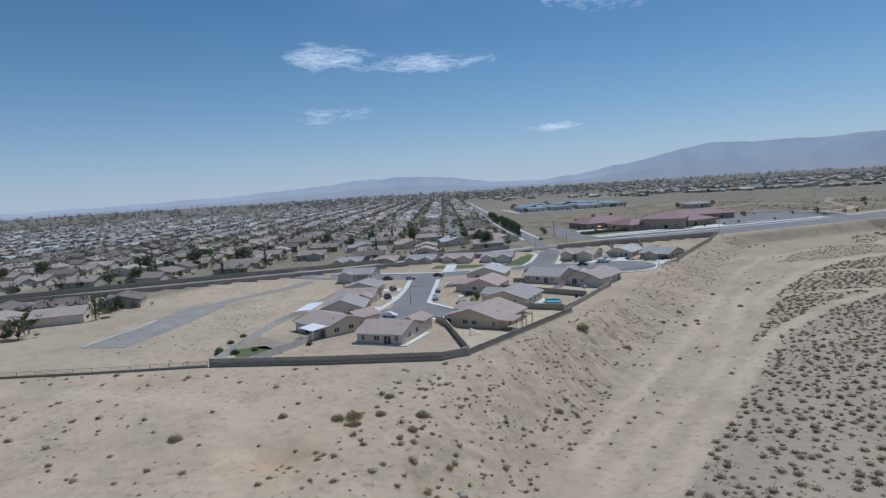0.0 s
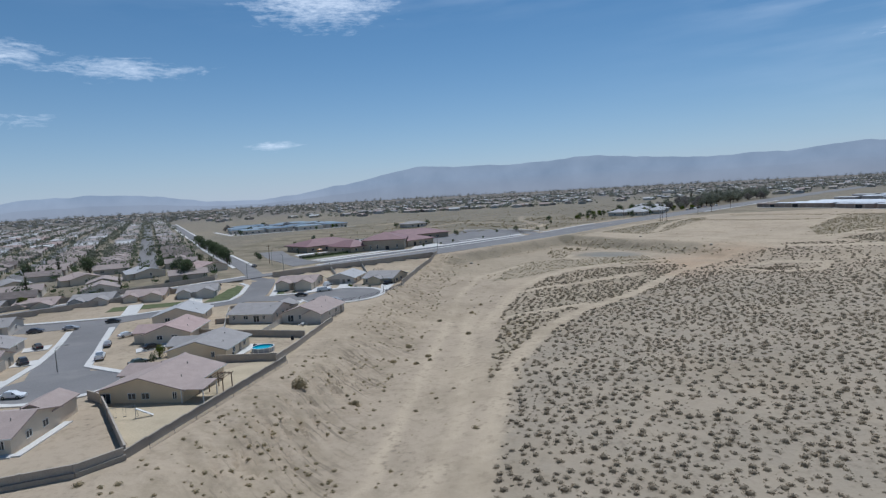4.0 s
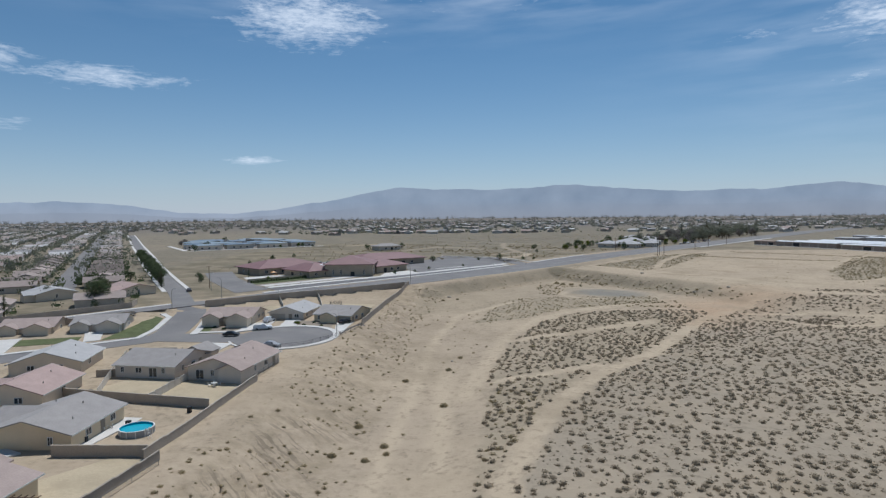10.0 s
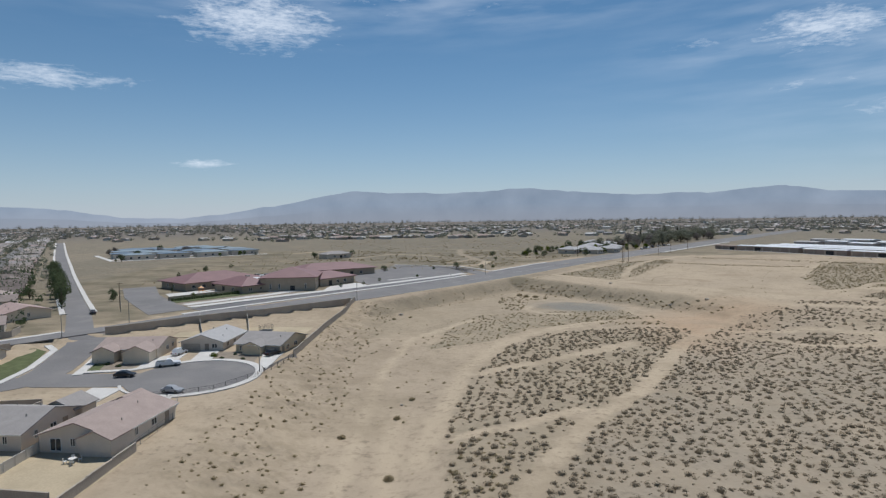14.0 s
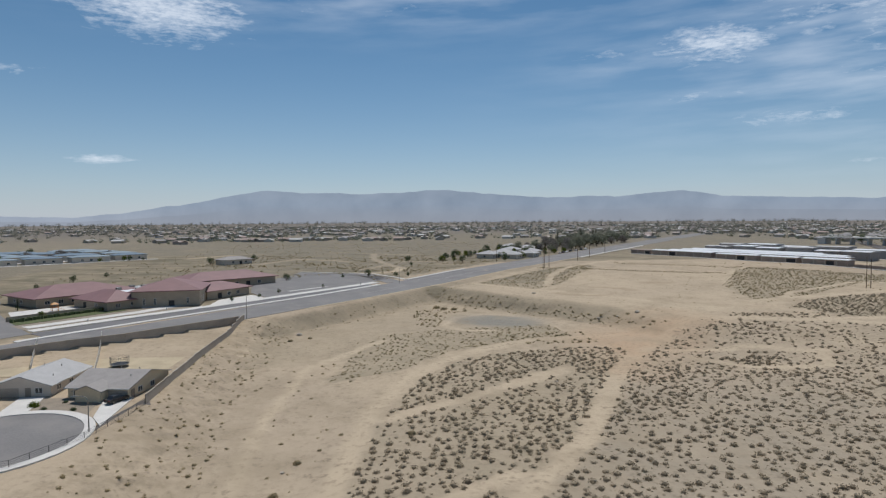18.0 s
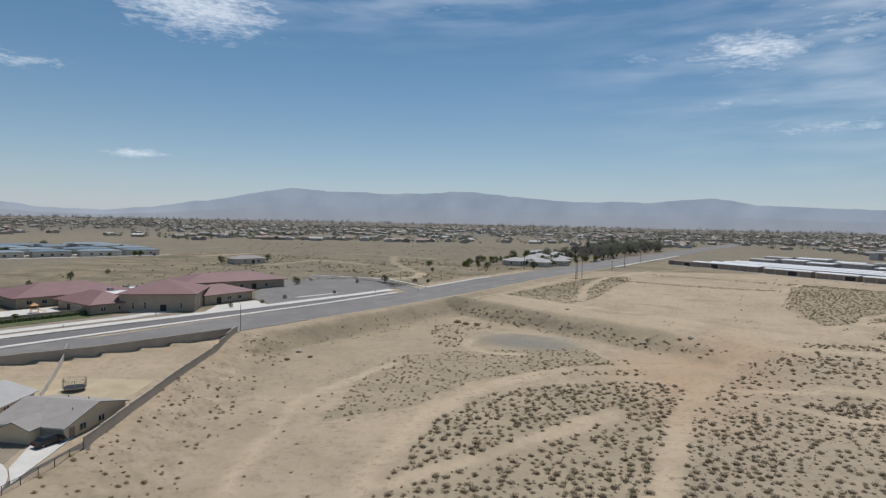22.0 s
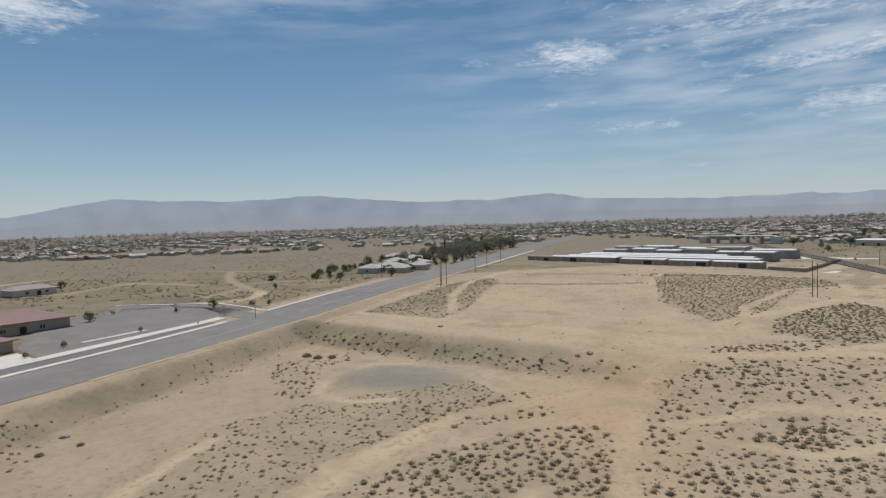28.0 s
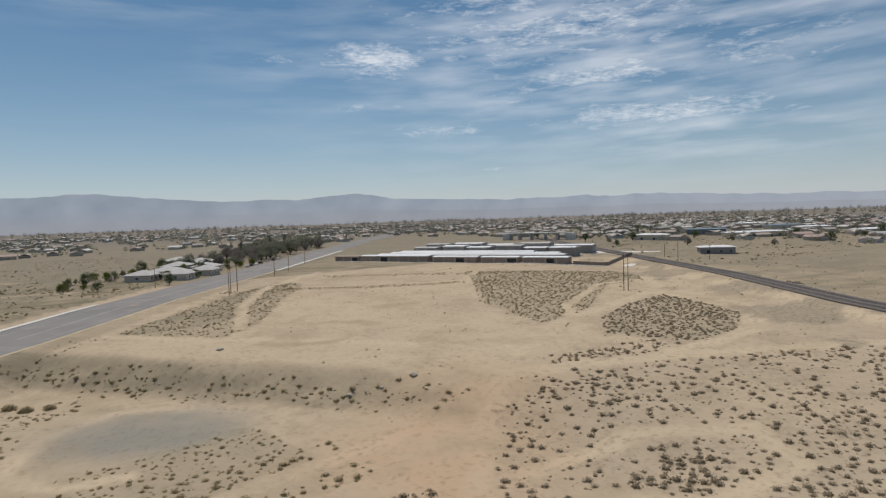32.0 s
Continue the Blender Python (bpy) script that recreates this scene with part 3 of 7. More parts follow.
def height(x, y):
    x, y = np.asarray(x, float), np.asarray(y, float)
    n = N.x * x + N.y * y
    n = n - road_edge(D.x * x + D.y * y) + ROAD_NEAR
    lot = lots(y)
    low = table([(-60, -11), (140, -11.3), (220, -10.3), (265, -8.8), (310, -7.6), (345, -7)], y)
    field = table([(-60, -9), (100, -8.3), (250, -7.2), (320, -6.8)], y)
    g = low + (field - low) * ramp01(-40, -8, x)
    cx, tx = crest_x(y), toe_x(y)
    fall = ramp01(0, 1, (x - cx) / (tx - cx))
    slope = 4 * fall * (1 - fall)
    g = lot + (g - lot) * fall
    # rills washed down the slope
    g = g - slope * ((0.5 + 0.6 * ramp01(175, 150, y)) * ramp01(215, 170, y) * ramp01(85, 105, y) * rills(x, y) - 0.2 + 0.6 * wave(x, y, 0.3, 1.0) + 0.35 * wave(x, y, 0.9, 8.0)) * (x > cx) * (x < tx)
    # eroded scar near the dirt road in the south
    scar = np.exp(-(((x + 70) / 5.5) ** 2 + ((y - 50) / 4.0) ** 2))
    g = g - 1.6 * scar
    q = bank_side(x, y) + 2.0 * wave(x, y, 0.11, 5.0) + 0.9 * wave(x, y, 0.31, 2.0)
    wide = 8.5 + 30 * ramp01(62, 112, x)
    up = upper(y)
    k = ramp01(0, 1, (wide - q) / (2 * wide)) * (x > -66)
    g = g + (up - g) * k
    g = g + 0.25 * wave(x, y, 0.07, 2.0) * (x > tx)
    k = ramp01(ROAD_NEAR - 14, ROAD_NEAR - 1.8, n + 0.8 * wave(x, y, 0.16, 4.0)) * (x > -68)
    k = np.maximum(k, (n > ROAD_NEAR - 0.4) * 1.0)
    g = g + (up - 0.05 - g) * k
    # back yards rise to the road wall
    yard = ramp01(228, 254, n) * (n < ROAD_NEAR - 0.4) * (x <= -68) * (x > -260)
    g = g + (up - 1.1 - g) * yard
    # low heaps and hollows on the bank and the bare lot
    g = g + np.exp(-((bank_side(x, y) - 1.0) / 5.0) ** 2) * (x > -4) * (x < 80) * ramp01(ROAD_NEAR - 3, ROAD_NEAR - 9, n) * (0.6 * wave(x, y, 0.3, 6.0) + 0.5 * wave(x, y, 0.75, 9.0))
    g = g + 0.5 * np.exp(-(((y - 492 + 0.55 * (x - 190)) / 3.0) ** 2)) * (x > 150) * (x < 240)
    # railway embankment
    r = away(x, y, [(150, 215), (215, 318), (270, 388), (357, 520), (520, 770), (900, 1350)])
    g = g + (np.maximum(g, -0.6 + 0.003 * y) - g) * ramp01(16, 7, r) * (x > 100)
    return g


def ground_z(x, y):
    return float(height(np.array([x]), np.array([y]))[0])


def lay(line, width, step=4.0):
    """Points of a strip with the given half width along a line, left and right in turn."""
    pts = []
    for (ax, ay), (bx, by) in zip(line[:-1], line[1:]):
        k = max(1, int(math.hypot(bx - ax, by - ay) / step))
        pts += [(ax + (bx - ax) * i / k, ay + (by - ay) * i / k) for i in range(k)]
    pts.append(line[-1])
    out = []
    for i, (x, y) in enumerate(pts):
        ax, ay = pts[max(0, i - 1)]
        bx, by = pts[min(len(pts) - 1, i + 1)]
        l = math.hypot(bx - ax, by - ay)
        nx, ny = -(by - ay) / l, (bx - ax) / l
        out.append(((x + nx * width, y + ny * width), (x - nx * width, y - ny * width)))
    return out


def strip(line, width, up, thick=0.25, geo=None, zf=None):
    """A slab laid along a line on the ground, its top `up` above it."""
    geo = geo or Geo()
    zf = zf or ground_z
    rows = lay(line, width)
    vs = []
    for (a, b) in rows:
        za, zb = zf(*a) + up, zf(*b) + up
        vs += [(*a, za), (*b, zb), (*b, zb - thick), (*a, za - thick)]
    n = len(rows)
    fs = []
    for i in range(n - 1):
        k = i * 4
        for j in range(4):
            l = (j + 1) % 4
            fs.append((k + j, k + l, k + 4 + l, k + 4 + j))
    fs += [(3, 2, 1, 0), (n * 4 - 4, n * 4 - 3, n * 4 - 2, n * 4 - 1)]
    return geo.add(vs, fs)


def slab(poly, up, thick=0.25, geo=None, zf=None):
    """A flat piece with the outline poly, its top `up` above the ground."""
    geo = geo or Geo()
    zf = zf or ground_z
    n = len(poly)
    zs = [zf(*p) + up for p in poly]
    return geo.add([(*p, z) for p, z in zip(poly, zs)] + [(*p, z - thick) for p, z in zip(poly, zs)],
                   [tuple(range(n)), tuple(range(n, 2 * n))[::-1]] + [(i, n + i, n + (i + 1) % n, (i + 1) % n) for i in range(n)])


def arc(x, y, r, a0, a1, n=18):
    return [(x + r * math.cos(radians(a0 + (a1 - a0) * i / n)), y + r * math.sin(radians(a0 + (a1 - a0) * i / n))) for i in range(n + 1)]


# ---- ground ----
xs = np.unique(np.concatenate([[-4700, -3600, -2700, -2000, -1500, -1100, -850, -700, -600, -500, -430, -380], np.arange(-340, -76, 6), np.arange(-76, -36, 0.8), np.arange(-36, 120, 1.7),
                               np.arange(120, 300, 4.5), np.arange(300, 460, 12), [480, 540, 620, 720, 850, 1050, 1300, 1700, 2200, 3000, 4000, 4700]]))
ys = np.unique(np.concatenate([[-1500, -800, -400, -200, -120, -80], np.arange(-50, 40, 4), np.arange(40, 350, 0.95), np.arange(350, 470, 1.3), np.arange(470, 700, 6),
                               [720, 760, 820, 900, 1000, 1150, 1350, 1600, 2000, 2600, 3300, 4000, 4800]]))
gx, gy = np.meshgrid(xs, ys)
gz = height(gx, gy)
ni, nj = len(xs), len(ys)
gm = bpy.data.meshes.new("ground")
idx = np.arange(ni * nj).reshape(nj, ni)
quads = np.stack([idx[:-1, :-1], idx[:-1, 1:], idx[1:, 1:], idx[1:, :-1]], -1).reshape(-1, 4)
gm.from_pydata(np.stack([gx, gy, gz], -1).reshape(-1, 3).tolist(), [], quads.tolist())
gm.materials.append(GROUND)
for p in gm.polygons:
    p.use_smooth = True
jx, jy = gx + 1.0 * wave(gx, gy, 0.5, 1.0), gy + 1.0 * wave(gx, gy, 0.45, 2.0)
trail = np.zeros(gx.shape)
gn = N.x * gx + N.y * gy
for line, w in TRAILS:
    trail = np.maximum(trail, ramp01(w + 1.3, w - 0.9, away(jx, jy, line)))
bare = inside(jx, jy, BARE) * 1.0
cxs, txs = crest_x(gy), toe_x(gy)
sl = ramp01(-1, 3, gx - cxs) * ramp01(3, -3, gx - txs) * (gy > 55) * (gy < 352)
bankzone = np.exp(-((bank_side(gx, gy) - 1.0) / 5.0) ** 2) * (gx > -4) * (gx < 78)
roadbank = ramp01(ROAD_NEAR - 13, ROAD_NEAR - 9, gn) * (gn < ROAD_NEAR - 1) * (gx > -66) * (gx < 20)
zones = {
    "slope": np.clip(sl + 0.5 * bankzone + 0.35 * roadbank, 0, 1),
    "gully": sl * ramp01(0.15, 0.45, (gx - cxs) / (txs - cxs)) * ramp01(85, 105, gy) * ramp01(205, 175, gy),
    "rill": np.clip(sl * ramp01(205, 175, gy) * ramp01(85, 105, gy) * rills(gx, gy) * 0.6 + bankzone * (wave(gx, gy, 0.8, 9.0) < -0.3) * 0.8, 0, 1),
    "trail": np.maximum(trail, 0.35 * bare),
    "field": ((jx > trail_x(jy)) & (jy < 330) & (jx < 260)) * (0.25 + 0.75 * ramp01(300, 235, gy)) * (1 - trail),
    "dry": np.clip((gn > 293) * (gx > -330) * 0.95 + ((gn > 250) & (gn < 258) & (gx > -60)) * 0.3 + (inside(jx, jy, VERGE)) * 0.35 + (np.abs(bank_side(gx, gy)) < 6) * (gx > 0) * (gx < 75) * 0.3 + (gy > 560) * (gx > -150) * 0.8 + ramp01(8, 30, gx - rail_x(gy)) * 0.62, 0, 1),
    "patch": np.clip((inside(jx, jy, PATCH_MID) * 0.7 + inside(jx, jy, PATCH_LOW) + inside(jx, jy, ISLAND) + inside(jx, jy, SHRUB_NE) + inside(jx, jy, VERGE) + inside(jx, jy, PATCH_WEST) * 0.7
                      + ramp01(9, 4, np.abs(bank_side(gx, gy) + 1.0)) * (gx > -4) * (gx < 70) + 0.55 * inside(jx, jy, BASIN_NORTH)) * (1 - trail), 0, 1),
    "plain": np.maximum(ramp01(800, 1500, np.hypot(gx, gy - 200)), 0.0),
    "red": np.maximum(np.maximum(1.0 * soft_in(jx, jy, RED_LOT, 13.0), 1.1 * np.exp(-(((jx + 69) / 5.0) ** 2 + ((jy - 50) / 5.0) ** 2))), 0.55 * ramp01(2.6, 1.2, away(jx, jy, TRAILS[0][0][6:]))),
    "worn": np.maximum(0.7 * ramp01(2.5, 0.8, np.abs(np.hypot((jx - 76) / 1.5, (jy - 403) / 1.2) - 12)) * (wave(jx, jy, 0.12, 2.0) > -0.2), 0.8 * ramp01(9, 2, np.hypot((jx - 118) / 1.4, jy - 430))),
    "grey": ramp01(1.1, 0.5, np.hypot(((jx - 24) * 0.75 - (jy - 362) * 0.45) / 19, ((jx - 24) * 0.45 + (jy - 362) * 0.85) / 14)),
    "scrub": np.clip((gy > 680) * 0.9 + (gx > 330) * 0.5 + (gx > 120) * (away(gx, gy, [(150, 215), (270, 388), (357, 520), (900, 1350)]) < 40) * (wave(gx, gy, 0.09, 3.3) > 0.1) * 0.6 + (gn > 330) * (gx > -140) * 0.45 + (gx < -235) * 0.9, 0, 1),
}
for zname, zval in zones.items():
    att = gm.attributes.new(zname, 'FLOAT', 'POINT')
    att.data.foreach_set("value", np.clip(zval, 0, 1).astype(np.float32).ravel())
tagged(new("ground", gm), "pale sandy desert ground with a dug-out basin and trails", "ground", kind="structure")

# far hills, a backdrop that glows with painted haze
RIDGE = [(-180, 0.7), (-110, 0.5), (-76, 0.15), (-68, 0.2), (-62, 0.35), (-55, 0.55), (-48, 1.0), (-43.5, 1.35), (-40.3, 1.5), (-37, 1.35), (-33.6, 0.95), (-30, 0.4), (-26, 0.4), (-21.4, 0.95), (-16.5, 1.8), (-14, 2.35),
         (-11.2, 2.8), (-7, 2.6), (-2.5, 2.5), (2, 2.7), (5.7, 2.9), (9, 2.5), (14, 2.1), (21.8, 2.1), (25.8, 2.5), (27, 2.45), (30, 2.0), (34, 1.75), (42.3, 1.5), (48, 1.65), (50, 1.45), (54, 1.6), (59, 1.25), (64.4, 1.05), (75, 0.85), (110, 0.9), (180, 0.7)]
for hname, far, lift, seed in (("far_hills", 4550, 1.0, 1.0),):
    hg = Geo()
    m_ = 720
    for i in range(m_ + 1):
        a = -180 + 360 * i / m_
        e = float(table(RIDGE, a)) * lift + 0.09 * float(wave(np.array(a * 1.0), np.array(seed), 1.3, seed)) + 0.04 * float(wave(np.array(a), np.array(seed), 4.1, seed))
        top = 30 + far * math.tan(radians(max(e, 0.05)))
        for r, z in ((far, -60.0), (far + 60, top * 0.5), (far + 120, top)):
            hg.v.append((r * math.sin(radians(a)), 120 + r * math.cos(radians(a)), z))
    hg.f = [(3 * i + k, 3 * i + 3 + k, 3 * i + 4 + k, 3 * i + 1 + k) for i in range(m_) for k in (0, 1)]
    tagged(part(hname, hg, HAZED_HILL), "mountains along the horizon with painted blue haze", "mountains", kind="structure")


# ---- roads and paving ----
def paved(name, geo, m, label, category="road"):
    return tagged(part(name, geo, m), label, category, kind="structure")


def road_z(x, y):
    return float(upper(np.array(y)))


S0, S1 = -420.0, 1500.0

def band(rows, up, thick=0.3):
    """A road slab between two edges given as (along, near, far)."""
    pts = []
    for (a, p, q), (b, p2, q2) in zip(rows[:-1], rows[1:]):
        k = max(1, int((b - a) / 8))
        pts += [(a + (b - a) * i / k, p + (p2 - p) * i / k, q + (q2 - q) * i / k) for i in range(k)]
    pts.append(rows[-1])
    g = Geo()
    for s, p, q in pts:
        (ax, ay), (bx, by) = along(s, p), along(s, q)
        za, zb = road_z(ax, ay) + up, road_z(bx, by) + up
        g.v += [(ax, ay, za), (bx, by, zb), (bx, by, zb - thick), (ax, ay, za - thick)]
    n = len(pts)
    g.f = [(4 * i + j, 4 * i + (j + 1) % 4, 4 * i + 4 + (j + 1) % 4, 4 * i + 4 + j) for i in range(n - 1) for j in range(4)] + [(3, 2, 1, 0), (4 * n - 4, 4 * n - 3, 4 * n - 2, 4 * n - 1)]
    return g


paved("road", band([(s, float(road_edge(s)), 287.8 if s < 200 else 284.5) for s in (S0, 110, 150, 181, 195, 205, 231, 260, 300, 420, 560, S1)], 0.06), ASPHALT, "wide worn grey asphalt road through the desert")
kerb = strip([along(60, 288.7), along(138, 288.7)], 1.0, 0.2, 0.4, zf=road_z)
kerb = strip([along(176, 288.9), along(210, 288.4), along(300, 285.6), along(338, 285.4)], 1.2, 0.2, 0.4, kerb, zf=road_z)
kerb = strip([along(362, 285.4), along(425, 285.4)], 1.0, 0.2, 0.4, kerb, zf=road_z)
paved("pavement_north", kerb, CONCRETE, "pale concrete kerb strip beside the main road", "pavement")
paved("pavement_far", strip([along(560, 256.2), along(760, 256.2)], 1.2, 0.2, 0.4, zf=road_z), CONCRETE, "pale concrete pavement by the storage buildings", "pavement")
verge = strip([along(262, 261.5), along(300, 260.3), along(420, 258.3), along(555, 256.4)], 0.7, 0.05, 0.2, zf=road_z)
paved("gravel_shoulder", verge, DRY_SOIL, "sandy shoulder along the road's edge", "shoulder")
for k, (n, w) in enumerate(((270.5, 0.13), (271.1, 0.13), (262.5, 0.1), (279.5, 0.1))):
    paved("lane_line", strip([along(290, n), along(760, n)], w, 0.064, 0.01, zf=road_z), PAINT_LINE, "faded painted lane line on the road", "road marking")
paved("frontage_lane", strip([along(184, 294.6), along(210, 294.0), along(300, 290.0), along(336, 288.2)], 4.6, 0.05, 0.3, zf=road_z), ASPHALT_NEW, "dark asphalt lane in front of the school")
paved("school_pavement", strip([along(186, 303), along(215, 301.5), along(262, 298), along(300, 295.6), along(345, 292.8)], 2.4, 0.18, 0.4, zf=road_z), CONCRETE, "pale concrete pavement in front of the school", "pavement")
CROSS = [(-141, 285), (-151, 300), (-164, 319), (-190, 354), (-276, 472), (-408, 657), (-633, 977)]
paved("cross_street", strip(CROSS, 3.9, 0.1, 0.3), ASPHALT, "grey side street running off between houses and a field")
ck = strip([(x + 4.1, y + 2.9) for x, y in CROSS[2:]], 0.9, 0.22, 0.4)
ck = strip([(x - 4.1, y - 2.9) for x, y in CROSS[2:]], 0.9, 0.22, 0.4, ck)
paved("pavement_cross", ck, CONCRETE, "pale pavements beside the side street", "pavement")
# school car parks
paved("car_park_east", slab([along(277, 299), along(345, 295.5), along(366, 300), along(362, 335), along(350, 352), along(318, 350), along(300, 336), along(284, 318)], 0.1, 0.3), ASPHALT, "grey school car park")
paved("car_park_west", slab([along(168, 298), along(184, 298), along(186, 308), along(191, 330), along(197, 352), along(212, 388), along(198, 393), along(182, 352), along(174, 322)], 0.1, 0.3), ASPHALT, "grey asphalt school car park")
paved("car_park_island", strip([along(296, 306), along(318, 303)], 1.0, 0.25, 0.4), CONCRETE, "planted concrete island in the car park", "kerb")
paved("side_road", strip([along(350, 284), along(356, 296), along(366, 318), along(352, 358)], 4.6, 0.1, 0.3), ASPHALT, "grey side road turning off by the desert")
paved("side_kerb", strip([along(362, 286), along(367, 297), along(373, 318), along(358, 362)], 0.8, 0.22, 0.4), CONCRETE, "pale kerb along the side road", "kerb")

# streets among the walled lots
STREET_A = [(-116, 140), (-128, 156), (-142, 179), (-155, 202)]
STREET_B = [(-230, 178), (-190, 190), (-155, 206), (-135, 228), (-122, 240), (-106, 240), (-92, 241)]
STREET_C = [(-121.5, 236), (-123.6, 248), (-128, 262), (-132, 274), (-138, 285)]
sa = strip(STREET_A, 6.3, 0.08, 0.3)
sa.add(*(lambda g: (g.v, g.f))(slab(arc(-114, 139, 12.4, 0, 350, 30), 0.085, 0.3)))
paved("street_south", sa, ASPHALT, "grey cul-de-sac street with a round end")
paved("street_middle", strip(STREET_B, 5.4, 0.09, 0.3), ASPHALT, "grey residential street between low houses")
paved("street_mouth", strip(STREET_C, 4.9, 0.095, 0.3), ASPHALT, "grey street joining the main road")
paved("street_end", slab(arc(-86, 243, 14.2, 0, 350, 34), 0.1, 0.3), ASPHALT, "round grey asphalt end of the cul-de-sac")


def kerb_ring(x, y, r, a0, a1, name, label, w=0.9):
    paved(name, strip(arc(x, y, r, a0, a1, 26), w, 0.24, 0.4), CONCRETE, label, "pavement")


kerb_ring(-86, 243, 15.1, -95, 140, "pavement_round_north", "pale concrete pavement round the cul-de-sac's end")
kerb_ring(-86, 243, 15.0, -150, -95, "pavement_round_south", "pale concrete kerb round the cul-de-sac's end", 0.35)
kerb_ring(-114, 139, 13.3, -70, 50, "pavement_round_lot", "pale concrete pavement round the southern cul-de-sac")
kerb_ring(-114, 139, 13.3, 205, 290, "pavement_round_west", "pale concrete pavement round the southern cul-de-sac")
pk = strip([(-106, 149), (-120.3, 155), (-135.4, 179), (-147, 198)], 0.9, 0.24, 0.4)
pk = strip([(-125, 133), (-135.8, 156.5), (-149, 179), (-158, 193)], 0.9, 0.24, 0.4, pk)
pk = strip([(-236, 187), (-190, 197), (-157, 213), (-138, 229), (-128.5, 238), (-130.5, 250), (-135.5, 266), (-141, 271)], 0.9, 0.24, 0.4, pk)
pk = strip([(-114.5, 244), (-117, 252), (-121.5, 264), (-124, 271)], 1.1, 0.24, 0.4, pk)
pk = strip([(-114.5, 246.5), (-104, 248.5), (-97, 254)], 0.9, 0.24, 0.4, pk)
paved("pavement_streets", pk, CONCRETE, "pale concrete pavements along the residential streets", "pavement")
for nm, poly in (("driveway", [(-103, 248), (-96, 254), (-98, 266), (-105, 260)]), ("driveway", [(-93, 256), (-88, 257.5), (-90, 268), (-95, 268)]), ("driveway", [(-74, 254), (-70.5, 249), (-71.3, 266), (-77, 266)]),
                 ("driveway", [(-104, 234), (-97, 233.5), (-97, 216), (-103, 217)]), ("driveway", [(-88, 228), (-83, 228), (-82, 217), (-88, 217)]), ("driveway", [(-103, 152), (-99, 148), (-94, 158), (-99, 160)]),
                 ("driveway", [(-120, 172), (-117, 168), (-110, 178), (-113, 181)]), ("driveway", [(-127.5, 138), (-130, 143), (-133, 141), (-130, 136)]), ("driveway", [(-136, 157), (-139.5, 162), (-145, 158), (-141, 154)]),
                 ("driveway", [(-147.5, 173), (-150.5, 178), (-156, 174), (-153, 170)]), ("driveway", [(-157, 215), (-153, 218), (-160, 232), (-164, 229)]), ("driveway", [(-141, 232), (-138, 235), (-144, 245), (-148, 242)])):
    paved(nm, slab(poly, 0.2, 0.3), CONCRETE, "pale concrete driveway in front of a house", "driveway")
for nm, poly, m, lab in (("gravel_yard", [(-112, 249), (-104, 249.5), (-106, 259), (-116, 258)], ROCKY, "gravel front yard with shrubs"), ("gravel_yard", [(-88, 258), (-76, 256), (-78, 268), (-90, 267)], ROCKY, "brown gravel front yard"),
                         ("gravel_bank", [(-71.2, 244), (-66.5, 262), (-68.5, 266), (-71.5, 250)], BALLAST, "dark gravel strip beside the cul-de-sac"),
                         ("lawn", [(-115.8, 248.5), (-112, 248.6), (-114.5, 257), (-121, 268), (-120.5, 262), (-118, 254)], LAWN, "green lawn strip on a street corner"),
                         ("lawn", [(-138, 235), (-129.5, 241), (-132, 252), (-137, 265), (-144, 269), (-140, 256)], LAWN, "green lawn along a street corner"),
                         ("lawn", [(-166, 219), (-143, 232), (-146, 238), (-168, 226)], LAWN, "green front lawn by the street"),
                         ("lawn", [(-118, 79), (-127, 84), (-122, 90), (-112, 87)], LAWN, "small green lawn in a walled yard"),
                         ("paved_patio", [(-132, 86), (-118, 88), (-118, 94), (-132, 96)], ROCKY, "brown paved patio in a walled yard"),
                         ("dirt_yard", [(-72.5, 106), (-72.5, 157), (-79, 158), (-95, 127)], DRY_SOIL, "bare sandy yard beside the golden house"),
                         ("dirt_yard", [(-74.5, 181), (-74.5, 197), (-104, 198), (-109, 187)], DRY_SOIL, "bare sandy back yard"),
                         ("dirt_yard", [(-72.5, 284), (-72, 300), (-90, 300), (-112, 290), (-112, 284)], DRY_SOIL, "bare sandy back yards along the road wall"),
                         ("concrete_patio", [(-91, 160), (-86, 161), (-86, 176), (-92, 176)], CONCRETE, "pale concrete patio beside the pool")):
    paved(nm, slab(poly, 0.05, 0.2), m, lab, nm.replace("_", " "))
LANE_W = [(-163, 71), (-167, 79), (-171, 89), (-177, 100), (-185, 111), (-193, 122)]
paved("lane_west", strip(LANE_W, 6.6, 0.06, 0.2), ASPHALT_OLD, "unfinished grey asphalt lane across an empty lot")
paved("lane_west_arm", strip([(-190, 118), (-196, 134), (-199, 152), (-200, 176)], 2.6, 0.055, 0.2), ASPHALT_OLD, "narrow bleached arm of the unfinished lane")
paved("lane_west_kerb", strip([(-169.5, 69), (-174, 79), (-177.5, 88), (-183, 97)], 0.25, 0.2, 0.3), CONCRETE, "pale kerb along the unfinished lane", "kerb")


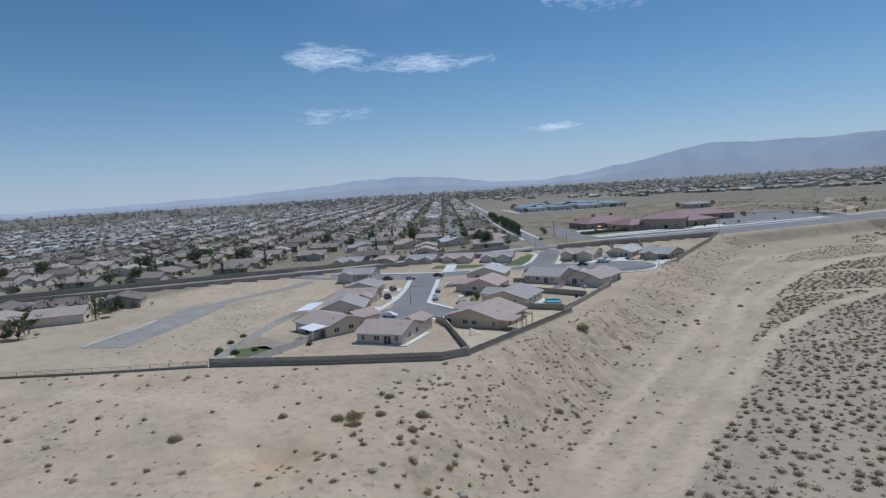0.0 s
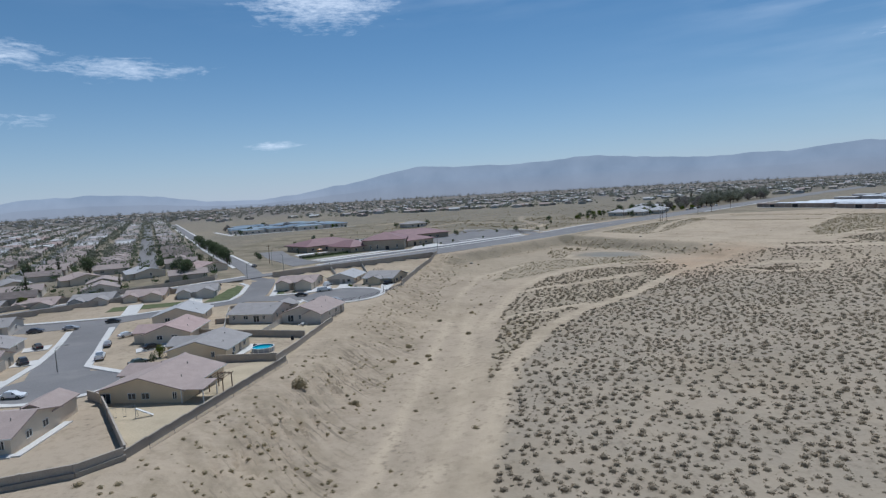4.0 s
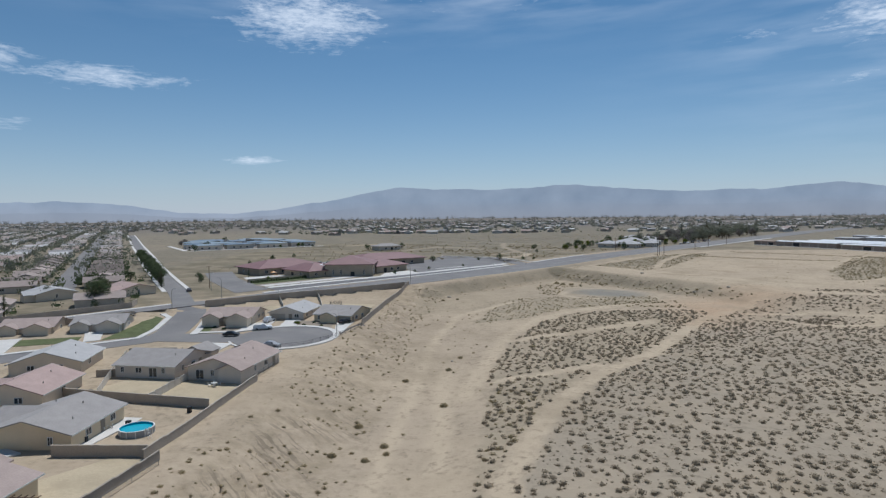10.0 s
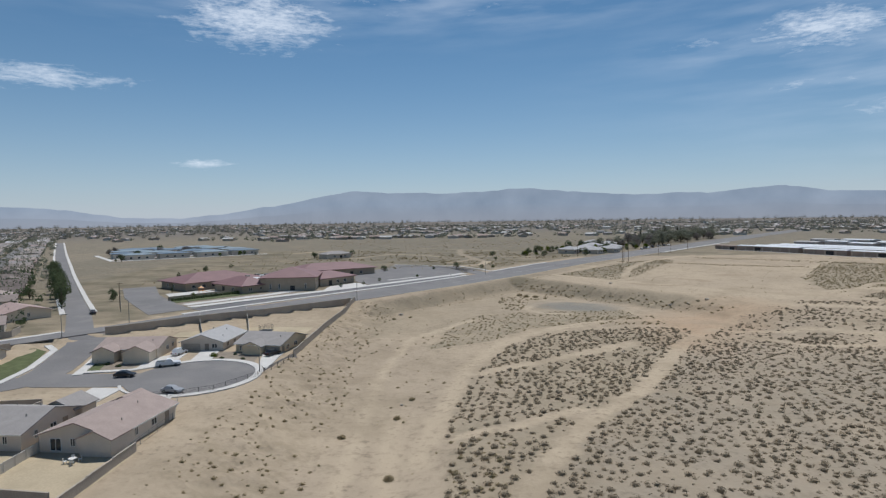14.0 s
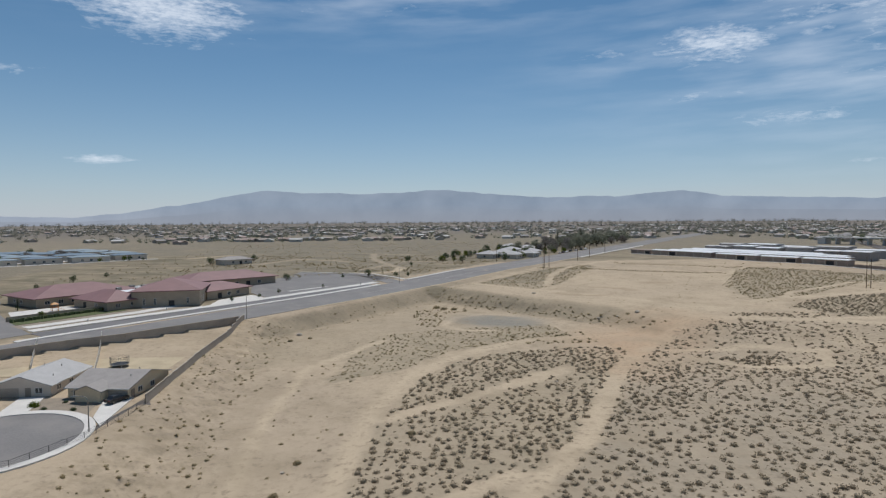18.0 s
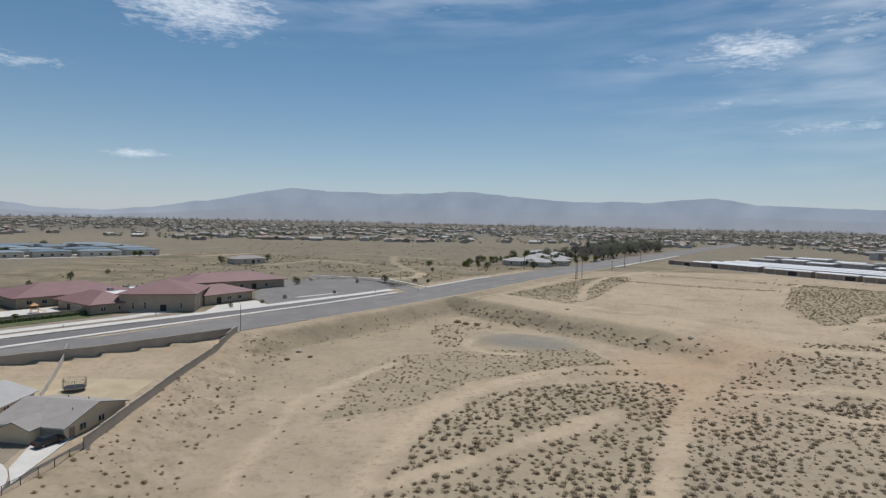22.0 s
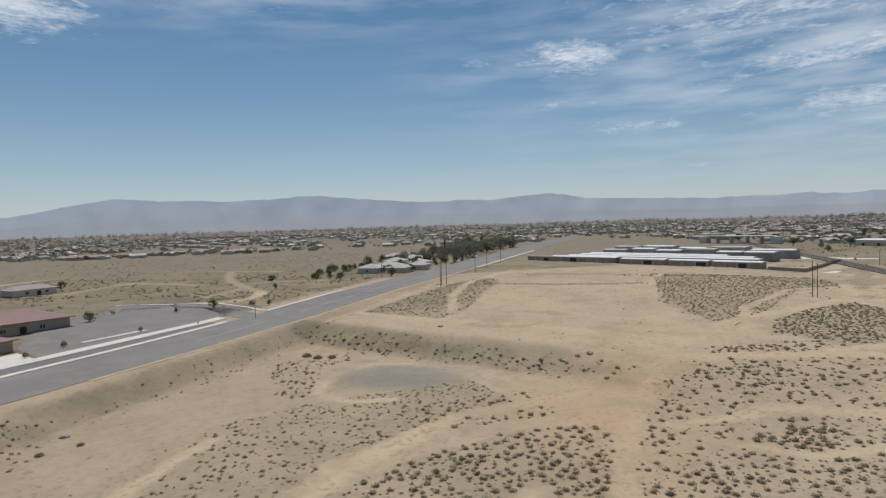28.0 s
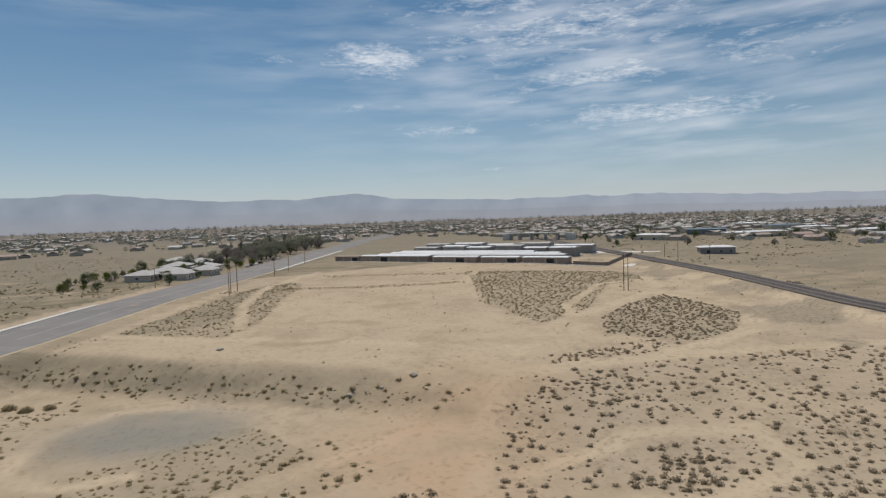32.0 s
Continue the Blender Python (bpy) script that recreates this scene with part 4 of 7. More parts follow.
# ---- walls and fences ----
def wall_line(name, line, h, m, label, thick=0.22, posts=0.0, cap=True, base=0.0):
    """A block wall that follows the ground, with a capping course and pilasters."""
    w = thing(name, label, "wall")
    for (a, b) in zip(line[:-1], line[1:]):
        l = math.hypot(b[0] - a[0], b[1] - a[1])
        k = max(1, int(l / 5))
        for i in range(k):
            p = (a[0] + (b[0] - a[0]) * i / k, a[1] + (b[1] - a[1]) * i / k)
            q = (a[0] + (b[0] - a[0]) * (i + 1) / k, a[1] + (b[1] - a[1]) * (i + 1) / k)
            zp, zq = ground_z(*p), ground_z(*q)
            z = (zp + zq) / 2 + base
            ang = math.degrees(math.atan2(q[1] - p[1], q[0] - p[0]))
            mx, my, ll = (p[0] + q[0]) / 2, (p[1] + q[1]) / 2, math.hypot(q[0] - p[0], q[1] - p[1])
            part("wall_section", Geo().box(mx, my, z - 0.8, ll + 0.02, thick, h + 0.8, ang), m, w)
            if cap:
                part("capping", Geo().box(mx, my, z + h, ll + 0.04, thick + 0.08, 0.07, ang), m, w)
            if posts:
                part("pilaster", Geo().box(p[0], p[1], z - 0.8, 0.42, 0.42, h + 0.95, ang), m, w)
    return w


def fence_line(name, line, h, m, label, category="fence", gap=2.4):
    """A panel fence: posts, panels and a top rail."""
    w = thing(name, label, category)
    for (a, b) in zip(line[:-1], line[1:]):
        l = math.hypot(b[0] - a[0], b[1] - a[1])
        k = max(1, round(l / gap))
        ang = math.degrees(math.atan2(b[1] - a[1], b[0] - a[0]))
        for i in range(k + 1):
            x, y = a[0] + (b[0] - a[0]) * i / k, a[1] + (b[1] - a[1]) * i / k
            part("post", Geo().box(x, y, ground_z(x, y) - 0.1, 0.16, 0.16, h + 0.2, ang), m, w)
            if i < k:
                u, v = a[0] + (b[0] - a[0]) * (i + 0.5) / k, a[1] + (b[1] - a[1]) * (i + 0.5) / k
                z = ground_z(u, v)
                part("panel", Geo().box(u, v, z + 0.05, l / k - 0.14, 0.05, h - 0.1, ang), m, w)
                part("rail", Geo().box(u, v, z + h - 0.06, l / k - 0.14, 0.09, 0.09, ang), m, w)
    return w


def wire_fence(name, line, h, m, label, gap=3.0):
    w = thing(name, label, "fence")
    for (a, b) in zip(line[:-1], line[1:]):
        l = math.hypot(b[0] - a[0], b[1] - a[1])
        k = max(1, round(l / gap))
        pts = [(a[0] + (b[0] - a[0]) * i / k, a[1] + (b[1] - a[1]) * i / k) for i in range(k + 1)]
        for i, (x, y) in enumerate(pts):
            z = ground_z(x, y)
            part("post", Geo().rod((x, y, z - 0.2), (x, y, z + h), 0.05), m, w)
            if i < k:
                u, v = pts[i + 1]
                zz = ground_z(u, v)
                g = Geo()
                for t in (0.08, 0.28, 0.5, 0.72, 0.97):
                    g.rod((x, y, z + h * t), (u, v, zz + h * t), 0.022 if t < 0.9 else 0.035, n=4)
                part("wire", g, m, w)
    return w


wall_line("boundary_wall_south", [(-119, 73), (-96, 85), (-74.5, 97.5), (WALL_X, 103)], 1.75, BLOCK, "grey-tan block wall on a darker retaining base", posts=0.3)
wall_line("retaining_base_south", [(-119.1, 72.8), (-96.1, 84.8), (-74.4, 97.3), (WALL_X + 0.2, 103)], 0.75, BLOCK_DARK, "dark block retaining base below a boundary wall", thick=0.5, cap=False)
wall_line("boundary_wall_east", [(WALL_X, 103), (WALL_X, 158)], 1.35, BLOCK_DARK, "dark tan block wall along the crest of the slope")
wall_line("boundary_wall_pool", [(WALL_X - 2.5, 158), (-74.8, 181), (-75, 200)], 1.5, BLOCK, "tan block wall on the slope above the basin")
wall_line("boundary_wall_upper", [(-67.5, 262), (-68, 300), (-67, 345)], 1.9, BLOCK, "tan block wall running up to the main road")
wall_line("road_wall", [along(S0 + 230, 280.5), along(122, 279)], 1.9, BLOCK, "block wall between houses and the main road")
wall_line("road_wall_east", [along(146, 277.6), along(165, 275), along(181, 271.6), along(195, 266.4), along(213, 264.2), along(231.5, 262.1)], 2.2, BLOCK, "block wall between back yards and the main road", base=0.4)
wall_line("town_wall", [along(-330, 293), along(60, 293), along(126, 293.5), along(130, 300)], 1.9, BLOCK, "long block wall between the main road and the town")
wall_line("yard_wall", [(-95, 128), (-72, 104)], 1.75, BLOCK, "tan block wall between two back yards")
wall_line("yard_wall", [(-99.5, 130), (-95, 128)], 1.75, BLOCK, "tan block wall joining two houses")
wall_line("yard_wall", [(-88.5, 157.5), (-74, 159)], 1.75, BLOCK, "tan block wall beside the pool yard")
wall_line("yard_wall", [(-110, 186), (-76.5, 182)], 1.8, BLOCK, "long tan block wall behind two yards")
wall_line("yard_wall", [(-118, 219), (-106, 221)], 1.8, BLOCK, "tan block wall by a side yard")
wall_line("yard_wall", [(-113, 200), (-107, 202), (-106, 221)], 1.5, BLOCK, "low tan block wall in a side yard")
fence_line("vinyl_fence", [(-119, 73.5), (-138, 106), (-150, 130), (-169, 166), (-191, 188)], 1.7, VINYL, "pale vinyl panel fence along the empty lot")
fence_line("vinyl_fence", [(-112, 77.5), (-113.5, 92), (-116, 104)], 1.6, VINYL, "pale vinyl fence between two yards")
fence_line("vinyl_fence", [(-103, 187), (-111, 203), (-118, 218)], 1.6, VINYL, "pale vinyl fence beside a back yard")
fence_line("vinyl_fence", [(-90.3, 184.5), (-91, 204)], 1.6, VINYL, "pale vinyl fence between two back yards")
fence_line("vinyl_fence", [(-104, 288), (-110, 300), (-116, 313)], 1.7, VINYL, "pale vinyl fence between back yards")
fence_line("vinyl_fence", [(-88, 285), (-95, 303), (-102, 320)], 1.7, VINYL, "pale vinyl fence between back yards")
wire_fence("wire_fence", [(-119.5, 72.5), (-140, 58), (-165, 42), (-220, 10)], 1.3, BLACK, "dark wire fence along the empty lot", 4.5)
wall_line("low_wall_west", [(-119.4, 72.2), (-140, 57.6), (-165, 41.6), (-220, 9.6)], 0.55, BLOCK_DARK, "low dark block wall below a wire fence", cap=False)
wire_fence("wire_fence", [(-92, 226.5), (-84, 227.5), (-76, 232), (-70.3, 243), (-68, 255), (-67.6, 262)], 1.3, BLACK, "dark wire fence above the slope at the cul-de-sac")
wire_fence("wire_fence", [(WALL_X + 1.2, 107), (WALL_X + 1.2, 156)], 0.9, STEEL, "thin wire fence outside the block wall", 6.0)
wire_fence("wire_fence", [(-75.8, 200), (-76, 214), (-80, 224)], 1.4, STEEL, "wire fence beside the corner house")


# ---- houses ----
def gable_body(w, d, h, rise, along_x):
    """Closed walls with two gable triangles."""
    g = Geo()
    x, y = w / 2, d / 2
    if along_x:
        v = [(-x, -y, -0.6), (x, -y, -0.6), (x, y, -0.6), (-x, y, -0.6), (-x, -y, h), (x, -y, h), (x, y, h), (-x, y, h), (-x, 0, h + rise), (x, 0, h + rise)]
        f = [(3, 2, 1, 0), (0, 1, 5, 4), (2, 3, 7, 6), (1, 2, 6, 9, 5), (3, 0, 4, 8, 7), (4, 5, 9, 8), (6, 7, 8, 9)]
    else:
        v = [(-x, -y, -0.6), (x, -y, -0.6), (x, y, -0.6), (-x, y, -0.6), (-x, -y, h), (x, -y, h), (x, y, h), (-x, y, h), (0, -y, h + rise), (0, y, h + rise)]
        f = [(3, 2, 1, 0), (0, 1, 5, 8, 4), (2, 3, 7, 9, 6), (1, 2, 6, 5), (3, 0, 4, 7), (5, 6, 9, 8), (7, 4, 8, 9)]
    return g.add(v, f)


def gable_roof(w, d, h, rise, along_x, over=0.55, t=0.2):
    g = Geo()
    a, b = (w, d) if along_x else (d, w)
    L, B = a / 2 + over, b / 2
    k = rise / B
    B2 = B + over
    z0 = h - k * over + 0.03
    zr = h + rise + 0.03
    prof = [(-B2, z0), (0, zr), (B2, z0), (B2, z0 + t), (0, zr + t), (-B2, z0 + t)]
    vs = []
    for e in (-L, L):
        for q, z in prof:
            vs.append((e, q, z) if along_x else (-q, e, z))
    fs = [(0, 1, 4, 5), (1, 2, 3, 4), (11, 10, 7, 6), (10, 9, 8, 7)]
    fs += [(i, 6 + i, 6 + (i + 1) % 6, (i + 1) % 6) for i in range(6)]
    return g.add(vs, fs)


def hip_roof(w, d, h, rise, over=0.7, t=0.25, ridge=None):
    g = Geo()
    x, y = w / 2 + over, d / 2 + over
    r = max(0.0, (w - d) / 2 if ridge is None else ridge)
    s = max(0.0, (d - w) / 2) if ridge is None else 0.0
    vs = [(-x, -y, h), (x, -y, h), (x, y, h), (-x, y, h), (-x, -y, h + t), (x, -y, h + t), (x, y, h + t), (-x, y, h + t), (-r, -s, h + rise), (r, s, h + rise)]
    if s > 0:
        fs = [(3, 2, 1, 0), (0, 1, 5, 4), (1, 2, 6, 5), (2, 3, 7, 6), (3, 0, 4, 7), (4, 5, 8), (5, 6, 9, 8), (6, 7, 9), (7, 4, 8, 9)]
    else:
        fs = [(3, 2, 1, 0), (0, 1, 5, 4), (1, 2, 6, 5), (2, 3, 7, 6), (3, 0, 4, 7), (4, 5, 9, 8), (5, 6, 9), (6, 7, 8, 9), (7, 4, 8)]
    return g.add(vs, fs)


def side_pose(side, w, d, off):
    """Frame of a wall's outer face: x along the wall, y outwards."""
    return {"s": pose(off, -d / 2, 0, 0, 0, 180), "n": pose(off, d / 2, 0), "e": pose(w / 2, off, 0, 0, 0, -90), "w": pose(-w / 2, off, 0, 0, 0, 90)}[side]


def window(parent, m, width=1.5, high=1.15, sill=0.95):
    fr = Geo()
    for x in (-width / 2, 0, width / 2):
        fr.box(x, 0.03, sill, 0.08, 0.1, high)
    for z in (sill - 0.04, sill + high - 0.04):
        fr.box(0, 0.03, z, width + 0.08, 0.11, 0.08)
    wn = part("window", fr, TRIM, parent)
    wn.matrix_basis = m
    for x in (-width / 4, width / 4):
        part("pane", Geo().box(x, 0.012, sill + 0.03, width / 2 - 0.08, 0.03, high - 0.06), GLASS, wn, "dark window pane")
    return wn


def door(parent, m, width=1.0, high=2.05, mt=None, name="door"):
    d = part(name, Geo().box(0, 0.02, 0, width, 0.06, high).box(-width / 2 - 0.05, 0.02, 0, 0.1, 0.12, high + 0.05).box(width / 2 + 0.05, 0.02, 0, 0.1, 0.12, high + 0.05).box(0, 0.02, high, width + 0.2, 0.12, 0.1), mt or DOOR, parent)
    d.matrix_basis = m
    return d


def garage_door(parent, m, width=4.9):
    g = Geo()
    for i in range(4):
        g.box(0, 0.02 + 0.004 * (i % 2), 0.03 + i * 0.54, width, 0.05, 0.52)
    d = part("garage_door", g, GARAGE, parent, "panelled garage door")
    d.matrix_basis = m
    return d


def house(x, y, rz, w, d, ridge_x, roof, wall, label, h=2.6, rise=1.8, wings=(), openings="", z=None, vents=True):
    """A single-storey house: walls, roof, wings, and openings as side+kind+offset ("sw-3" a window in the south wall)."""
    base = ground_z(x, y) if z is None else z
    ob = thing("house", label, "house", "houses of the estate", pose(x, y, base + 0.1, 0, 0, rz))
    part("wall", gable_body(w, d, h, rise, ridge_x), wall, ob)
    part("roof", gable_roof(w, d, h, rise, ridge_x), roof, ob)
    a, b = (w, d) if ridge_x else (d, w)
    for e in (-1, 1):
        q = e * (b / 2 + 0.58)
        ze = h - rise / (b / 2) * 0.55 + 0.02
        part("fascia", Geo().box(0, q, ze, a + 1.1, 0.05, 0.2) if ridge_x else Geo().box(q, 0, ze, 0.05, a + 1.1, 0.2), TRIM, ob, "pale painted fascia board")
    for (cx, cy, ww, dd, rx, hh, rr) in wings:
        o = part("wing_wall", gable_body(ww, dd, hh, rr, rx), wall, ob)
        o.location = (cx, cy, 0)
        o = part("wing_roof", gable_roof(ww, dd, hh, rr, rx, 0.45), roof, ob)
        o.location = (cx, cy, 0.03)
    for item in openings.split():
        side, kind, off = item[0], item[1], float(item[2:])
        m = side_pose(side, w, d, off)
        if kind == "w":
            window(ob, m)
        elif kind == "n":
            window(ob, m, 0.8, 1.3, 0.9)
        elif kind == "s":
            window(ob, m, 1.9, 2.0, 0.1)
        elif kind == "d":
            door(ob, m)
        elif kind == "g":
            garage_door(ob, m)
    if vents:
        for (px, py) in ((0.18, 0.22), (-0.2, 0.3), (0.33, -0.2)):
            u, v = px * w, py * d
            k = (abs(v) / (d / 2)) if ridge_x else (abs(u) / (w / 2))
            zz = h + rise * (1 - k)
            part("roof_vent", Geo().rod((u, v, zz), (u, v, zz + 0.65), 0.09, n=8), STEEL, ob)
    return ob


house(-98, 109, 14, 11.8, 13, True, ROOF_BROWN, STUCCO, "tan stucco house with a brown-red roof by the south wall",
      wings=((2.6, 9.0, 6.0, 8.0, False, 2.6, 1.2),), openings="sn-4.2 sw-0.6 ss2.2 sn4.6 ew-2 ew2.5 nw-4 wn0")
house(-119.5, 110, -11, 15, 13, True, ROOF_BROWN, STUCCO, "tan stucco house with a brown roof and a patio cover", wings=((2, 8.5, 7, 7, False, 2.7, 1.3),), openings="ew-3.5 ew1 en4.5 sw3 sd6 ss-2 wn0")
house(-134.5, 130.5, 34, 12.5, 13, False, ROOF_GREY, STUCCO_GREY, "grey house with a broad dark gable end", rise=2.4, openings="sw-3 sw3 nn0 ng3 ew2")
house(-146.5, 149.5, 26, 13.5, 11.5, True, ROOF_BROWN, STUCCO, "tan house with a brown roof beside the cul-de-sac", wings=((4, -7, 6, 5, False, 2.6, 1.2),), openings="eg-2 ed3 nw2 sw0")
house(-160, 167, 26, 13, 12, False, ROOF_GREY, STUCCO_GREY, "grey-roofed house at the street corner", openings="sw-3 ew0 nw2 ng-3")
house(-184, 191, 24, 14, 12, True, ROOF_GREY, STUCCO_GREY, "grey house with a grey roof beside the street", wings=((-4, -7, 6, 4, False, 2.6, 1.2),), openings="sg3 sw-5 ew0 nw3")
house(-87, 135.8, 3, 16.5, 16, False, ROOF_BROWN, STUCCO_GOLD, "golden stucco house with a wide gable and covered patio", rise=2.3,
      wings=((-7.5, 5.5, 6, 8, True, 2.6, 1.3), (-2.5, 9, 7, 6, False, 2.6, 1.5)), openings="sw-1.8 sw0.9 sn6.6 ss-7 ew2 ed-2 nw3")
house(-95.5, 167, 6, 14.5, 15, False, ROOF_GREY, STUCCO_GOLD, "golden house with a pale grey shingle roof beside the pool", rise=2.1, wings=((-6.5, 2, 7, 8, True, 2.6, 1.4),), openings="ew-3 ed1 ew4 nw-3 sn4")
house(-116, 185, 12, 12.5, 15, False, ROOF_RED, STUCCO, "tan house with a reddish roof", rise=2.2, wings=((-6.5, -1, 7, 8, True, 2.6, 1.5),), openings="sw-2 sw2 ew0 wg-2 nw2")
house(-128, 207, 18, 15, 14, False, ROOF_PALE, STUCCO, "tan house with a pale grey roof", rise=2.4, openings="sw-3 sw3 ew-2 nw0 wg2")
house(-101, 207.3, -2, 14.5, 14.5, True, ROOF_GREY, STUCCO_GREY, "grey stucco house with a broad grey roof", rise=2.1, wings=((4, 8.5, 6.5, 6, False, 2.6, 1.5),), openings="sn-5.5 sw-1.5 ss2 sn4.5 en-4 ew0 ed3 nw-3")
house(-83.6, 207.8, -4, 13, 17.5, False, ROOF_BROWN, STUCCO_GREY, "grey stucco house with a brown gabled roof above the slope", rise=2.1, wings=((4.0, -7.6, 5.4, 4.4, False, 2.6, 1.2), (-3, 10, 6.5, 5, False, 2.6, 1.4)),
      openings="ss-3.6 sn-0.6 ss2.0 en-3 ew2 ed6 wn-3 ww3")
house(-111.5, 265.5, 6, 15.5, 13.5, True, ROOF_BROWN, STUCCO, "tan house with a brown roof facing the cul-de-sac", rise=1.8, z=-4.6, wings=((-4.5, -7.5, 5.5, 5, False, 2.6, 1.3), (4.2, -8, 6.6, 6, False, 2.6, 1.5)), openings="sd0 nw-4 ew0 ew4")
house(-95.2, 277, -1, 12.0, 16, False, ROOF_PALE, STUCCO_GREY, "grey house with a pale shingle roof and a wide gable", rise=1.9, z=-4.9, openings="sg-2.9 sw3.6 ew-5 ew0 nw2 sd1.4")
house(-77.0, 273.2, -11, 13.4, 15, True, ROOF_GREY, STUCCO_GOLD, "tan house with a large grey roof beside the block wall", rise=2.0, z=-5.0, wings=((-0.6, -7.6, 5.6, 4.4, False, 2.55, 1.1),), openings="sg4.0 sn-5.0 ew-3.5 ew1 ed-6 nw3")
for i, (x, y, r, w, d, rx, rf, lab) in enumerate(((-148.5, 251, 22, 14.5, 13, True, ROOF_GREY, "grey-roofed house on the street corner"), (-166, 243.5, 22, 14.5, 13, True, ROOF_BROWN, "brown-roofed house along the street"),
                                                   (-183.5, 236.5, 22, 14.5, 13, True, ROOF_GREY, "grey-roofed house along the street"), (-201, 229, 22, 14, 13, True, ROOF_BROWN, "brown-roofed house along the street"),
                                                   (-218.5, 222, 22, 14, 13, True, ROOF_GREY, "grey house with a low roof along the street"))):
    house(x, y, r, w, d, rx, rf, STUCCO if i % 2 else STUCCO_GREY, lab, z=-5.0, wings=((3.5, -7, 6.4, 5, False, 2.6, 1.4), (-4.5, -6.4, 5, 4, False, 2.6, 1.2)), openings="nw-3 nw3 ew0 wn0")


# ---- houses of the town, one made and then copied ----
def town_house(name, w, d, rx, wing):
    ob = thing(name, "low stucco house in the town beyond the road", "house", "houses of the town", pose(0, 0, -500))
    part("wall", gable_body(w, d, 2.7, 1.9, rx), STUCCO_MIX, ob)
    part("roof", gable_roof(w, d, 2.7, 1.9, rx), ROOF_MIX, ob)
    if wing:
        o = part("wing_wall", gable_body(6.5, 5, 2.6, 1.4, False), STUCCO_MIX, ob)
        o.location = (3, -d / 2 - 2, 0)
        o = part("wing_roof", gable_roof(6.5, 5, 2.6, 1.4, False, 0.45), ROOF_MIX, ob)
        o.location = (3, -d / 2 - 2, 0.03)
    window(ob, side_pose("s", w, d, -w / 4), 1.8)
    return ob


kinds = [town_house("house", 15, 12, True, True), town_house("house", 13, 14, False, False), town_house("house", 16, 11, True, False)]
rng = random.Random(5)
CV = Vector((-0.574, 0.819))            # along the side street
RV = Vector((-0.819, -0.574))           # away from it
placed, FAR_LOTS, STREET_LINES = [], [], []
origin = Vector((-171, 306))
for k in range(0, 26):
    for side in (-1, 1):
        for j in range(-18, 60):
            u = 24 + j * 19.5 + rng.uniform(-2, 2)
            v = 32 + k * 64 + side * 17
            p = origin + CV * u + RV * v
            if side > 0 and j == 0:
                STREET_LINES.append(k)
            n = N.x * p.x + N.y * p.y
            if ROAD_NEAR - 16 < n < ROAD_FAR + 17 or (p.x > -232 and n < 300) or rng.random() < 0.06:
                continue
            if n < ROAD_NEAR and p.x > -214 - max(0.0, p.y - 70) * 0.55 or p.y < 20:
                continue
            FAR_LOTS.append((p.x, p.y, math.degrees(math.atan2(CV.y, CV.x)) + (90 if side > 0 else -90) + 180))
FAR_LOTS.sort(key=lambda q: math.hypot(q[0] + 20, q[1] - 60))
CORNER = ((-181, 312, 145, ROOF_RED, "brown-roofed town house on the street corner"), (-206, 298, 143, ROOF_PALE, "town house with a pale blue-grey roof"), (-229, 284, 143, ROOF_BROWN, "brown-roofed town house behind the long wall"),
          (-252, 268, 143, ROOF_GREY, "grey-roofed town house behind the long wall"))
FAR_LOTS = [q for q in FAR_LOTS if min(math.hypot(q[0] - c[0], q[1] - c[1]) for c in CORNER) > 19]
for x, y, r, rf, lab in CORNER:
    house(x, y, r, 18, 14, True, rf, STUCCO, lab, wings=((-4, 8, 7, 5, False, 2.5, 1.2),), openings="nw-5 nw4 sw-4 sw3 ew0 wn0")
WEST_ROWS = [(*along(q, n), 52.7 + 180 * k) for k, (n, row) in enumerate(((201, (-82, -101, -120)), (222, (-64, -82, -101, -120, -139)), (245, (-50, -69, -88, -107, -126, -145, -164)))) for q in row]
FAR_LOTS = [q for q in FAR_LOTS if min(math.hypot(q[0] - c[0], q[1] - c[1]) for c in WEST_ROWS) > 18]
FAR_LOTS = WEST_ROWS + FAR_LOTS
near_lots = FAR_LOTS[:180]
for i, (x, y, r) in enumerate(near_lots):
    o = kinds[rng.randrange(3)]
    m = pose(x, y, ground_z(x, y) + 0.1, 0, 0, r)
    if i < 3:
        o = kinds[i]
        o.matrix_world = m
    else:
        copy_thing(o, m)
tk = Geo()
for k in range(0, 12):
    a, b = origin + RV * (32 + k * 64) + CV * 20, origin + RV * (32 + k * 64) + CV * 900
    tk = strip([(a.x, a.y), (b.x, b.y)], 5.5, 0.08, 0.2, tk)
paved("town_streets", tk, ASPHALT, "grey streets between the houses of the town", "street")


def far_houses(name, spots, label, wallm, roofm):
    gw, gr = Geo(), Geo()
    r2 = random.Random(9)
    zs = height(np.array([q[0] for q in spots]), np.array([q[1] for q in spots]))
    for (x, y, r), z in zip(spots, zs):
        w, d, hh = r2.uniform(11, 17), r2.uniform(10, 13), r2.uniform(2.5, 3.6)
        m = pose(x, y, float(z), 0, 0, r)
        b, f = gable_body(w, d, hh, 1.7, r2.random() < 0.6), None
        gw.add([m @ Vector(p) for p in b.v], b.f)
        rr = gable_roof(w, d, hh, 1.7, True)
        gr.add([m @ Vector(p) for p in rr.v], rr.f)
    ob = tagged(thing(name, label, "houses"), kind="stuff")
    part("walls", gw, wallm, ob)
    part("roofs", gr, roofm, ob)


